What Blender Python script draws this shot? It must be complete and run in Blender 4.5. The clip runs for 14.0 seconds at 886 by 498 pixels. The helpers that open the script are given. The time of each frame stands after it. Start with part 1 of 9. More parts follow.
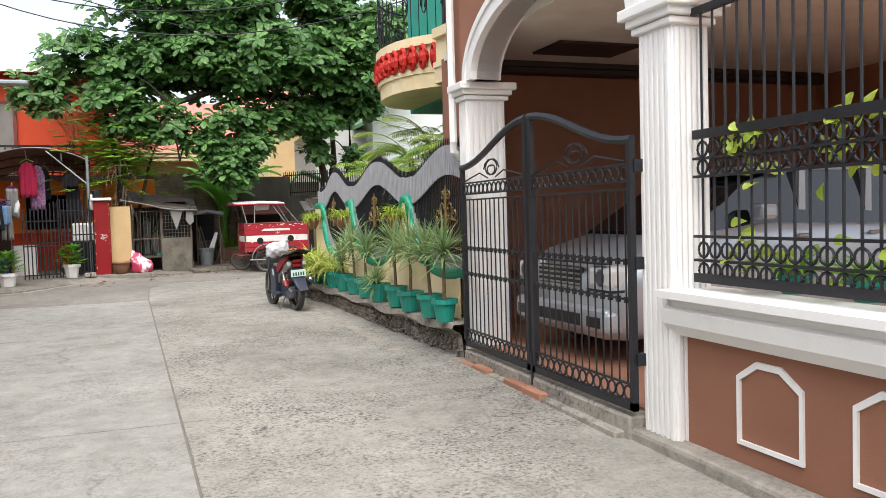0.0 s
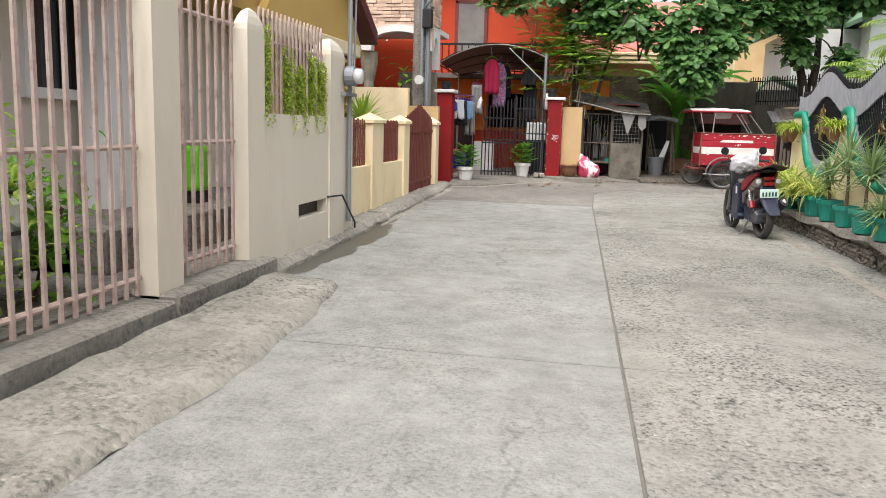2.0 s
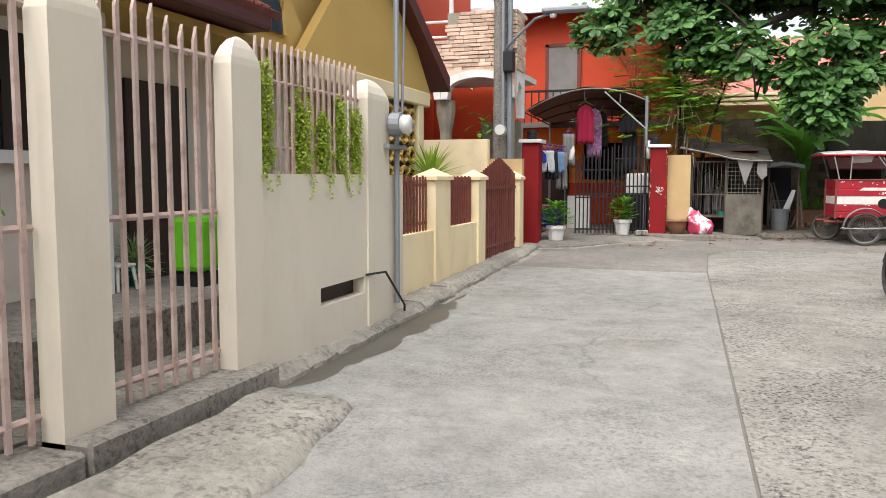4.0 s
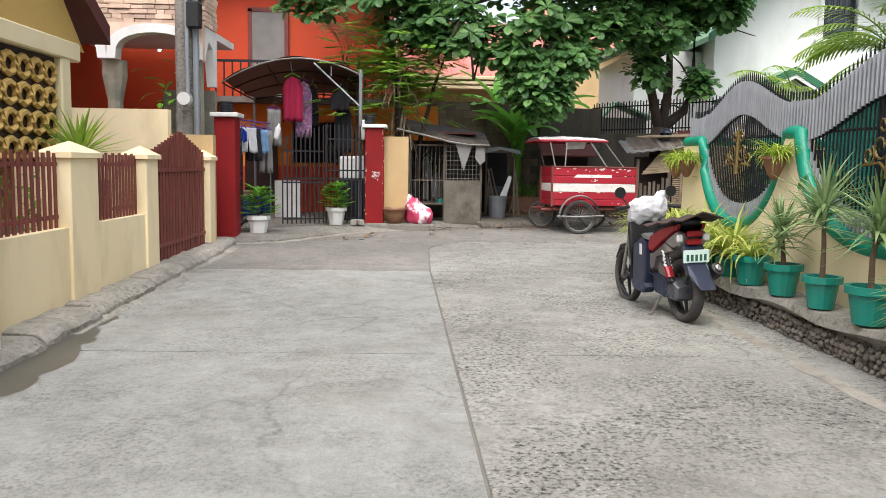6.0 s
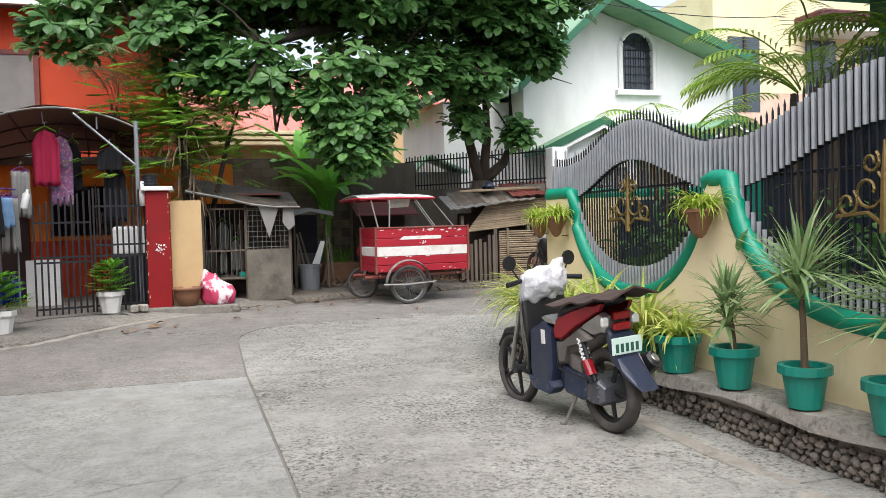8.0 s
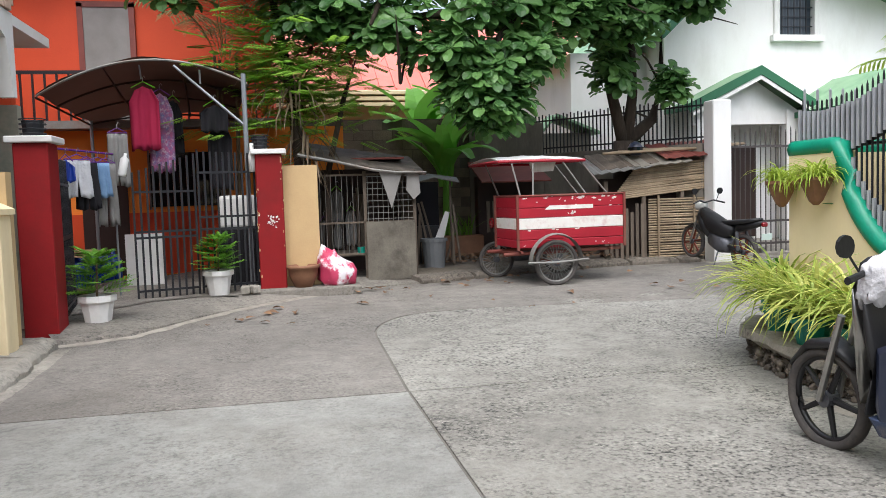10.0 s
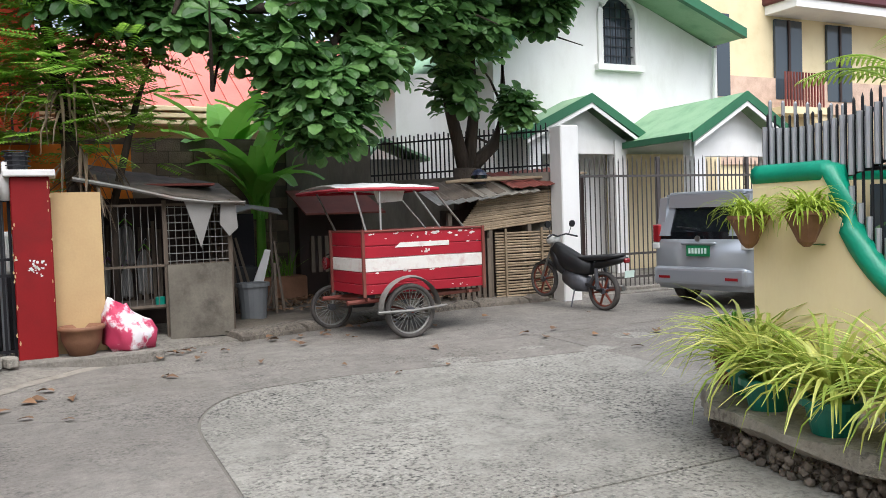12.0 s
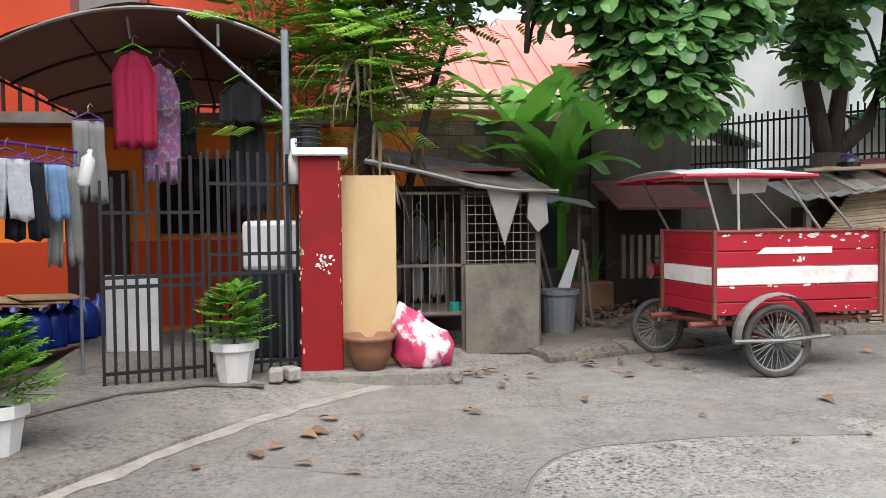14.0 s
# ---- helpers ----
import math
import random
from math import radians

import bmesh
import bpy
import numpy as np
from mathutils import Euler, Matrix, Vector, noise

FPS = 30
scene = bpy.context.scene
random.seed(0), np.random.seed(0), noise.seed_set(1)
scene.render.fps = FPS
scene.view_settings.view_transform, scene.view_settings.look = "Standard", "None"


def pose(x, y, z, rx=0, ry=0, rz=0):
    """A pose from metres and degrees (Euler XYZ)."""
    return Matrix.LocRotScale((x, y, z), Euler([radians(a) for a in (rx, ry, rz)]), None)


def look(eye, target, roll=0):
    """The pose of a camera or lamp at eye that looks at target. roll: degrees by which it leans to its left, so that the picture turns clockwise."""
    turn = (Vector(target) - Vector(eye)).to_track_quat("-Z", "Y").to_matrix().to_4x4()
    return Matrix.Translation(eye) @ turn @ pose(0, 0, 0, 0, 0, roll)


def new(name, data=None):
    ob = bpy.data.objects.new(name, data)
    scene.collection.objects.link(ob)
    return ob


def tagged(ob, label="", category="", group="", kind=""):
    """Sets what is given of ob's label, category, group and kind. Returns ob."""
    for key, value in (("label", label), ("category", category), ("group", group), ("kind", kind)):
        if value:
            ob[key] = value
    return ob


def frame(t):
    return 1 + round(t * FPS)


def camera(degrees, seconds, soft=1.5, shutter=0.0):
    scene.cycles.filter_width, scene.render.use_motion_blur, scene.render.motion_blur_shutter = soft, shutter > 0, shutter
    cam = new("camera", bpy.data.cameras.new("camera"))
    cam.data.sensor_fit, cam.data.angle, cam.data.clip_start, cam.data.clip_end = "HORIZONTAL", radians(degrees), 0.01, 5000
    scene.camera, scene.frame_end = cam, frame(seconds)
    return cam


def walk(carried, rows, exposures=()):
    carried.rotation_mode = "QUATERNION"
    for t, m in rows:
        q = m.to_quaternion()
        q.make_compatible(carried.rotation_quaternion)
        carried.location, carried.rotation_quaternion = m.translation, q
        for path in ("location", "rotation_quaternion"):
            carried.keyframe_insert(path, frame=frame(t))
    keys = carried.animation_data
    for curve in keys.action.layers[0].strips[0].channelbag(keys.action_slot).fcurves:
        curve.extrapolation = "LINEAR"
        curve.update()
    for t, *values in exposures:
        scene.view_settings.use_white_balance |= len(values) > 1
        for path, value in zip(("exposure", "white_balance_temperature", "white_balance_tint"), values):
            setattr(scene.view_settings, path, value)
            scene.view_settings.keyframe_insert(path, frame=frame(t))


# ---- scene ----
cam = camera(58.4, 14.0, soft=0.8)
METRES, EYE, TILT, LEAN, TURN = 15.152, 1.5, 0.0, 0.0, -20.0
ROWS = [
    (0, 0, 0, 0, -0.08, -2.64, 1.68),
    (0.5, -0.0125, 0.0251, -0.005, 5.44, -5.1, 1.53),
    (1, -0.0193, 0.0533, -0.0089, 9.67, -8.15, -0.66),
    (1.5, -0.0306, 0.0805, -0.0096, 19.72, -8.24, -2.08),
    (2, -0.0435, 0.1052, -0.0094, 31.16, -8.88, -1.64),
    (2.2, -0.0475, 0.1171, -0.0091, 35.71, -9.52, -1.12),
    (4.3, -0.1063, 0.2562, -0.0071, 38.48, -4.33, -0.18),
    (4.5, -0.1122, 0.2697, -0.0077, 36.64, -3.82, 0.46),
    (5, -0.1258, 0.306, -0.0087, 31.84, -3.91, -0.16),
    (5.5, -0.1425, 0.3406, -0.0097, 25.77, -5.02, -1.73),
    (6, -0.154, 0.3736, -0.0098, 18.58, -6.07, -0.93),
    (6.5, -0.1692, 0.4081, -0.0084, 15.98, -4.91, -1.23),
    (7, -0.1855, 0.4436, -0.0057, 9.94, -4.1, 0.99),
    (7.5, -0.201, 0.4781, -0.0048, 6.12, -2.42, 2.71),
    (8, -0.2195, 0.5112, -0.0045, 3.41, -1.96, 1.51),
    (8.5, -0.2362, 0.5423, -0.0053, 5.79, -3.17, 1.42),
    (8.7, -0.2436, 0.5551, -0.0056, 9.63, -3.14, 1.85),
    (10.8, -0.3247, 0.6899, -0.0039, 7.78, -4.25, 1.99),
    (11, -0.3291, 0.7034, -0.0033, 5.23, -3.82, 2.02),
    (11.5, -0.3411, 0.7408, -0.002, -0.46, -2.67, 1.42),
    (12, -0.3525, 0.7733, -0.0001, -6.03, -2.32, 1.95),
    (12.5, -0.3619, 0.8117, -0.0006, -7.61, -1.77, 1.7),
    (13, -0.3765, 0.8464, -0.0005, -5.44, -1.38, 1.17),
    (13.5, -0.3887, 0.8756, -0.0015, 5.02, -1.62, 1.82),
    (14, -0.4028, 0.9086, -0.0013, 12.91, -2.05, 0.62),
]
walk(cam, [(t, pose(0, 0, EYE, TILT, LEAN, TURN) @ pose(METRES * x, METRES * y, METRES * z, 90 + pitch, roll, yaw)) for t, x, y, z, yaw, pitch, roll in ROWS],
     exposures=[(0, 1.2, 6500, 10), (4.5, 1.19, 6480, 10), (7, 1.18, 6250, 10), (9, 1.12, 6200, 10), (11, 1.04, 6150, 10), (12.5, 1.0, 6150, 10), (13.3, 1.08, 6150, 10), (14, 1.3, 6150, 10)])

# ---- light ----
world = bpy.data.worlds.new("overcast_sky")
scene.world = world
world.use_nodes = True
wn, wl = world.node_tree.nodes, world.node_tree.links
sky = wn.new("ShaderNodeTexSky")
sky.sky_type, sky.sun_disc = "NISHITA", False
sky.sun_elevation, sky.sun_rotation = radians(60), radians(190)
sky.dust_density, sky.air_density = 4.0, 1.0
soft_sky = wn.new("ShaderNodeHueSaturation")
soft_sky.inputs["Saturation"].default_value = 0.5
wl.new(sky.outputs[0], soft_sky.inputs["Color"])
wl.new(soft_sky.outputs[0], wn["Background"].inputs["Color"])
wn["Background"].inputs["Strength"].default_value = 0.15
sun = new("sun", bpy.data.lights.new("sun", "SUN"))
sun.data.energy, sun.data.angle, sun.data.color = 1.5, radians(75), (1.0, 0.985, 0.97)
sun.matrix_basis = look((0, 0, 30), (3.0, 17.0, 0))

# ---- materials ----
def rgb(h):
    c = [int(h[i:i + 2], 16) / 255 for i in (0, 2, 4)]
    return tuple(v / 12.92 if v <= 0.04045 else ((v + 0.055) / 1.055) ** 2.4 for v in c) + (1,)


def mat(name, c1, c2=None, rough=0.7, metal=0.0, scale=3.0, fine=40.0, bump=0.15, dist=0.01, vary=0.0, stain=None, stain_amt=0.5, stain_scale=1.0, coat=0.0, trans=0.0, spec=0.5, stretch=(1, 1, 1)):
    """Two colours mixed by coarse and fine noise, stains of a third, fine relief, and a shift of value from object to object."""
    m = bpy.data.materials.new(name)
    m.use_nodes = True
    n, l = m.node_tree.nodes, m.node_tree.links
    b = n["Principled BSDF"]
    geo = n.new("ShaderNodeTexCoord")
    mp = n.new("ShaderNodeMapping")
    mp.inputs["Scale"].default_value = stretch
    pos = n.new("ShaderNodeNewGeometry")
    l.new(pos.outputs["Position"], mp.inputs["Vector"])
    big, small = n.new("ShaderNodeTexNoise"), n.new("ShaderNodeTexNoise")
    big.inputs["Scale"].default_value, big.inputs["Detail"].default_value = scale, 5
    small.inputs["Scale"].default_value, small.inputs["Detail"].default_value = fine, 3
    l.new(mp.outputs[0], big.inputs["Vector"]), l.new(mp.outputs[0], small.inputs["Vector"])
    add = n.new("ShaderNodeMath"); add.operation = "MULTIPLY_ADD"
    add.inputs[1].default_value = 0.45
    l.new(small.outputs["Fac"], add.inputs[0])
    half = n.new("ShaderNodeMath"); half.operation = "MULTIPLY_ADD"
    half.inputs[1].default_value, half.inputs[2].default_value = 1.6, -0.52
    l.new(big.outputs["Fac"], half.inputs[0]), l.new(half.outputs[0], add.inputs[2])
    mix = n.new("ShaderNodeMix"); mix.data_type, mix.clamp_factor = "RGBA", True
    mix.inputs["A"].default_value, mix.inputs["B"].default_value = c1, (c2 or tuple(v * 0.78 for v in c1[:3]) + (1,))
    l.new(add.outputs[0], mix.inputs["Factor"])
    out = mix.outputs["Result"]
    if stain:
        sn = n.new("ShaderNodeTexNoise")
        sn.inputs["Scale"].default_value, sn.inputs["Detail"].default_value, sn.inputs["Roughness"].default_value = stain_scale, 8, 0.65
        l.new(mp.outputs[0], sn.inputs["Vector"])
        ramp = n.new("ShaderNodeMapRange")
        ramp.inputs["From Min"].default_value, ramp.inputs["From Max"].default_value, ramp.inputs["To Max"].default_value = 0.5, 0.72, stain_amt
        l.new(sn.outputs["Fac"], ramp.inputs["Value"])
        mix2 = n.new("ShaderNodeMix"); mix2.data_type = "RGBA"
        mix2.inputs["B"].default_value = stain
        l.new(ramp.outputs[0], mix2.inputs["Factor"]), l.new(out, mix2.inputs["A"])
        out = mix2.outputs["Result"]
    if vary:
        info, hsv = n.new("ShaderNodeObjectInfo"), n.new("ShaderNodeHueSaturation")
        mr = n.new("ShaderNodeMapRange")
        mr.inputs["To Min"].default_value, mr.inputs["To Max"].default_value = 1 - vary, 1 + vary
        l.new(info.outputs["Random"], mr.inputs["Value"]), l.new(mr.outputs[0], hsv.inputs["Value"]), l.new(out, hsv.inputs["Color"])
        out = hsv.outputs[0]
    l.new(out, b.inputs["Base Color"])
    b.inputs["Roughness"].default_value, b.inputs["Metallic"].default_value = rough, metal
    b.inputs["Coat Weight"].default_value, b.inputs["Specular IOR Level"].default_value = coat, spec
    if trans:
        b.inputs["Transmission Weight"].default_value = trans
    if bump:
        bp = n.new("ShaderNodeBump")
        bp.inputs["Strength"].default_value, bp.inputs["Distance"].default_value = bump, dist
        l.new(small.outputs["Fac"], bp.inputs["Height"]), l.new(bp.outputs[0], b.inputs["Normal"])
    return m


def leaf_mat(name, c1, c2, rough=0.45, let=0.4):
    """Leaves: colour varies from leaf to leaf, with some light let through."""
    m = bpy.data.materials.new(name)
    m.use_nodes = True
    n, l = m.node_tree.nodes, m.node_tree.links
    b = n["Principled BSDF"]
    g = n.new("ShaderNodeNewGeometry")
    ramp = n.new("ShaderNodeMix"); ramp.data_type = "RGBA"
    ramp.inputs["A"].default_value, ramp.inputs["B"].default_value = c1, c2
    l.new(g.outputs["Random Per Island"], ramp.inputs["Factor"])
    l.new(ramp.outputs["Result"], b.inputs["Base Color"])
    b.inputs["Roughness"].default_value = rough
    t = n.new("ShaderNodeBsdfTranslucent")
    l.new(ramp.outputs["Result"], t.inputs["Color"])
    mx = n.new("ShaderNodeMixShader"); mx.inputs[0].default_value = let
    l.new(b.outputs[0], mx.inputs[1]), l.new(t.outputs[0], mx.inputs[2])
    l.new(mx.outputs[0], n["Material Output"].inputs["Surface"])
    return m


def aggregate_mat(name, c1, c2, pebble, amount, stain, grain=30.0):
    """Worn concrete: a mottled cement skin, dark pits, pale exposed pebbles and hairline cracks."""
    m = mat(name, c1, c2, rough=0.88, scale=0.5, fine=16, bump=0.0, stain=stain, stain_amt=0.55, stain_scale=0.6)
    n, l = m.node_tree.nodes, m.node_tree.links
    b = n["Principled BSDF"]
    src = b.inputs["Base Color"].links[0].from_socket
    pos = n.new("ShaderNodeNewGeometry")

    def cloud(scale, detail, rough, lo, hi, a, z):
        t = n.new("ShaderNodeTexNoise")
        t.inputs["Scale"].default_value, t.inputs["Detail"].default_value, t.inputs["Roughness"].default_value = scale, detail, rough
        l.new(pos.outputs["Position"], t.inputs["Vector"])
        r = n.new("ShaderNodeMapRange")
        r.inputs["From Min"].default_value, r.inputs["From Max"].default_value = lo, hi
        r.inputs["To Min"].default_value, r.inputs["To Max"].default_value = a, z
        l.new(t.outputs["Fac"], r.inputs["Value"])
        return r.outputs[0], t

    def mul_add(a, c, d):
        t = n.new("ShaderNodeMath"); t.operation = "MULTIPLY_ADD"
        l.new(a, t.inputs[0])
        for k, v in ((1, c), (2, d)):
            if isinstance(v, (int, float)):
                t.inputs[k].default_value = v
            else:
                l.new(v, t.inputs[k])
        return t.outputs[0]

    zone, _ = cloud(0.8, 7, 0.7, 0.4, 0.6, 0.2 * amount, amount)
    mottle, mt = cloud(4.5, 10, 0.75, 0.3, 0.7, -0.24, 0.17)
    pits, pt_ = cloud(grain, 5, 0.65, 0.36, 0.52, -0.74, 0.0)
    specks, _ = cloud(grain * 1.6, 3, 0.6, 0.57, 0.7, 0.0, 0.36)
    band, _ = cloud(0.22, 4, 0.5, 0.35, 0.65, -0.09, 0.09)
    value = mul_add(mottle, 1.0, 0.86)
    value = mul_add(band, 1.0, value)
    value = mul_add(pits, zone, value)
    value = mul_add(specks, zone, value)
    # hairline cracks
    warp_n = n.new("ShaderNodeTexNoise")
    warp_n.inputs["Scale"].default_value, warp_n.inputs["Detail"].default_value = 1.7, 7
    l.new(pos.outputs["Position"], warp_n.inputs["Vector"])
    warp = n.new("ShaderNodeMix"); warp.data_type = "VECTOR"; warp.inputs["Factor"].default_value = 0.3
    l.new(pos.outputs["Position"], warp.inputs["A"]), l.new(warp_n.outputs["Color"], warp.inputs["B"])
    cell = n.new("ShaderNodeTexVoronoi"); cell.feature = "DISTANCE_TO_EDGE"; cell.inputs["Scale"].default_value = 0.5
    l.new(warp.outputs["Result"], cell.inputs["Vector"])
    crack = n.new("ShaderNodeMapRange")
    crack.inputs["From Min"].default_value, crack.inputs["From Max"].default_value = 0.001, 0.006
    crack.inputs["To Min"].default_value, crack.inputs["To Max"].default_value = -0.2, 0.0
    l.new(cell.outputs["Distance"], crack.inputs["Value"])
    where, _ = cloud(0.35, 3, 0.5, 0.46, 0.58, 0.0, 1.0)
    value = mul_add(crack.outputs[0], where, value)
    vor = n.new("ShaderNodeTexVoronoi"); vor.inputs["Scale"].default_value = grain * 1.1
    l.new(pos.outputs["Position"], vor.inputs["Vector"])
    spot = n.new("ShaderNodeMapRange"); spot.inputs["From Min"].default_value, spot.inputs["From Max"].default_value = 0.4, 0.25
    l.new(vor.outputs["Distance"], spot.inputs["Value"])
    peb = n.new("ShaderNodeMix"); peb.data_type = "RGBA"
    peb.inputs["A"].default_value, peb.inputs["B"].default_value = tuple(v * 0.5 for v in pebble[:3]) + (1,), pebble
    l.new(vor.outputs["Color"], peb.inputs["Factor"])
    mx = n.new("ShaderNodeMix"); mx.data_type = "RGBA"
    l.new(mul_add(spot.outputs[0], zone, 0.0), mx.inputs["Factor"]), l.new(src, mx.inputs["A"]), l.new(peb.outputs["Result"], mx.inputs["B"])
    hs = n.new("ShaderNodeHueSaturation")
    l.new(value, hs.inputs["Value"]), l.new(mx.outputs["Result"], hs.inputs["Color"]), l.new(hs.outputs[0], b.inputs["Base Color"])
    bp = n.new("ShaderNodeBump"); bp.inputs["Strength"].default_value, bp.inputs["Distance"].default_value = 0.8, 0.02
    l.new(pt_.outputs["Fac"], bp.inputs["Height"]), l.new(bp.outputs[0], b.inputs["Normal"])
    return m


def glass_mat(name, tint, rough=0.05):
    m = bpy.data.materials.new(name)
    m.use_nodes = True
    b = m.node_tree.nodes["Principled BSDF"]
    b.inputs["Base Color"].default_value, b.inputs["Roughness"].default_value, b.inputs["Specular IOR Level"].default_value = tint, rough, 0.6
    return m


CONC_L = aggregate_mat("smooth_road_concrete", rgb("a3a29b"), rgb("8b8a84"), rgb("a49e93"), 0.42, rgb("7c776e"))
CONC_R = aggregate_mat("worn_road_concrete", rgb("a7a49b"), rgb("87847b"), rgb("b8b3a8"), 1.0, rgb("6e6a63"))
# far slabs: base darkened, with the tree's shade put into the concrete colour
CONC_F = aggregate_mat("far_road_concrete_tree_shade", rgb("928d85"), rgb("76716a"), rgb("a8a096"), 0.6, rgb("6a6359"))
KERB = aggregate_mat("kerb_concrete", rgb("b2aca0"), rgb("857f75"), rgb("b0a99d"), 0.65, rgb("45423a"), 24.0)
APRON = aggregate_mat("apron_concrete", rgb("9a948a"), rgb("77726a"), rgb("a39b90"), 0.75, rgb("57514a"), 22.0)
JOINT = mat("joint_filler", rgb("77726a"), rgb("5f5b54"), 0.95)
DIRT = mat("dirt", rgb("6f665a"), rgb("4a433a"), 0.97, scale=2, fine=20, bump=0.6, dist=0.03)
WET = mat("wet_concrete", rgb("5f5b52"), rgb("47443d"), 0.4, scale=2, fine=20)
TAN = mat("tan_wall_paint", rgb("dcd3c2"), rgb("d2c8b5"), 0.75, scale=1.0, fine=60, bump=0.08, stain=rgb("a89a88"), stain_amt=0.35, stain_scale=0.9, stretch=(1, 1, 0.35))
YELLOW = mat("pale_yellow_wall_paint", rgb("f0dfb8"), rgb("e7d2a6"), 0.75, scale=1.2, fine=50, bump=0.1, stain=rgb("a8966a"), stain_amt=0.4, stain_scale=1.3, stretch=(1, 1, 0.4))
CREAM = mat("cream_wall_paint", rgb("e2d3ac"), rgb("d3c199"), 0.75, scale=1.0, fine=50, bump=0.1, stain=rgb("b3a070"), stain_amt=0.35)
PEACH = mat("peach_wall_paint", rgb("c6ab7c"), rgb("b1936a"), 0.8, scale=1.5, fine=40, bump=0.15, stain=rgb("97805c"), stain_amt=0.4)
OLIVE = mat("ochre_house_paint", rgb("c4a35c"), rgb("b4934f"), 0.8, scale=0.8, fine=40, bump=0.08)
MAROON = mat("maroon_painted_metal", rgb("5a2226"), rgb("44191d"), 0.45, scale=3)
MAUVE = mat("faded_mauve_steel", rgb("bfaaa0"), rgb("ab958b"), 0.6, scale=4, fine=60, stain=rgb("6b3f30"), stain_amt=0.6, stain_scale=6)
RUST_RED = mat("red_brown_steel", rgb("7c3d33"), rgb("642d26"), 0.6, scale=5, vary=0.12)
IRON = mat("black_iron", rgb("25262b"), rgb("1b1c20"), 0.45, metal=0.2, scale=6, spec=0.5)
WHITE = mat("white_paint", rgb("e9e8e6"), rgb("dcdad6"), 0.6, scale=1.2, fine=60, bump=0.06, stain=rgb("b8b4aa"), stain_amt=0.3, stain_scale=1.4, stretch=(1, 1, 0.4))
BROWN = mat("brown_stucco", rgb("946650"), rgb("835844"), 0.85, scale=1.5, fine=120, bump=0.35, dist=0.01)
CEIL = mat("carport_ceiling_board", rgb("d8d2c6"), rgb("c6bfb2"), 0.8)
# dark brown for trim and doors, and for backings that stand in for shade
DARKWOOD_SHADE = mat("dark_brown_trim_and_shade", rgb("33211b"), rgb("281914"), 0.6)
TILE = mat("terracotta_tile", rgb("a07058"), rgb("86604c"), 0.6, vary=0.15, stain=rgb("7c6a58"), stain_amt=0.5)
TEAL = mat("teal_plastic", rgb("12806f"), rgb("0f7263"), 0.4, scale=4, vary=0.08, stain=rgb("5f7a6e"), stain_amt=0.25, stain_scale=4)
GREENPIPE = mat("green_painted_trim", rgb("0b8f6f"), rgb("087a5f"), 0.4, scale=4, bump=0.2)
STEEL = mat("grey_painted_steel", rgb("b0b2b6"), rgb("9a9ca1"), 0.42, metal=0.35, scale=6, vary=0.06)
GOLD = mat("gold_painted_iron", rgb("8a7445"), rgb("67552f"), 0.45, metal=0.5, scale=8)
SOIL = mat("potting_soil", rgb("3b2f26"), rgb("2a211b"), 0.95, fine=60, bump=0.6)
STONE = mat("rubble_stone", rgb("7d7468"), rgb("5b544b"), 0.9, scale=6, fine=40, bump=0.5, vary=0.3)
BARK = mat("dark_bark", rgb("4d4238"), rgb("2f2821"), 0.95, scale=6, fine=30, bump=0.9, dist=0.03, stretch=(1, 1, 0.3))
STEM = mat("plant_stem", rgb("6c5a45"), rgb("4e4032"), 0.9, scale=8, bump=0.5)
ORANGE = mat("orange_wall_paint", rgb("f89638"), rgb("ec8628"), 0.7, scale=1.0, fine=50, bump=0.08)
REDORANGE = mat("red_orange_wall_paint", rgb("d24c20"), rgb("be4019"), 0.7, scale=1.0, fine=50, bump=0.08)
RED = mat("dark_red_post_paint", rgb("8a1216"), rgb("720d10"), 0.7, spec=0.3, scale=1.5, fine=50, stain=rgb("5f1715"), stain_amt=0.5, stain_scale=2, bump=0.1)
CLAD = mat("stone_cladding", rgb("dcc0ab"), rgb("b79a86"), 0.85, scale=4, fine=40, bump=0.5, dist=0.02, vary=0.22)
MURAL = mat("flagstone_wall", rgb("a99d8c"), rgb("6f7468"), 0.85, scale=3, fine=20, bump=0.4)
PINKROOF = mat("pink_metal_roof", rgb("d77f70"), rgb("c86d60"), 0.55, scale=0.6, fine=20, stain=rgb("a85c50"), stain_amt=0.4)
BLOCK = mat("hollow_block", rgb("8b8070"), rgb("655b4d"), 0.95, scale=3, fine=40, bump=0.6, dist=0.02, vary=0.14, stain=rgb("39352d"), stain_amt=0.6, stain_scale=1.2)
MORTAR = mat("mortar", rgb("6a6458"), rgb("4b463d"), 0.95, scale=3, fine=40, bump=0.5)
OLDPLASTER = mat("stained_cement_plaster", rgb("8f897e"), rgb("686258"), 0.92, scale=1.5, fine=30, bump=0.3, stain=rgb("3d3a34"), stain_amt=0.7, stain_scale=1.0, stretch=(1, 1, 0.3))
WOOD = mat("weathered_wood", rgb("74675a"), rgb("4d443a"), 0.9, scale=4, fine=50, bump=0.5, vary=0.25, stretch=(1, 1, 0.3))
BAMBOO = mat("dry_bamboo", rgb("a39076"), rgb("7c6b55"), 0.75, scale=5, fine=40, bump=0.3, vary=0.22)
GREYMETAL = mat("old_galvanised_sheet", rgb("8e8e8a"), rgb("6d6a64"), 0.6, metal=0.4, scale=3, stain=rgb("6b4a38"), stain_amt=0.7, stain_scale=2)
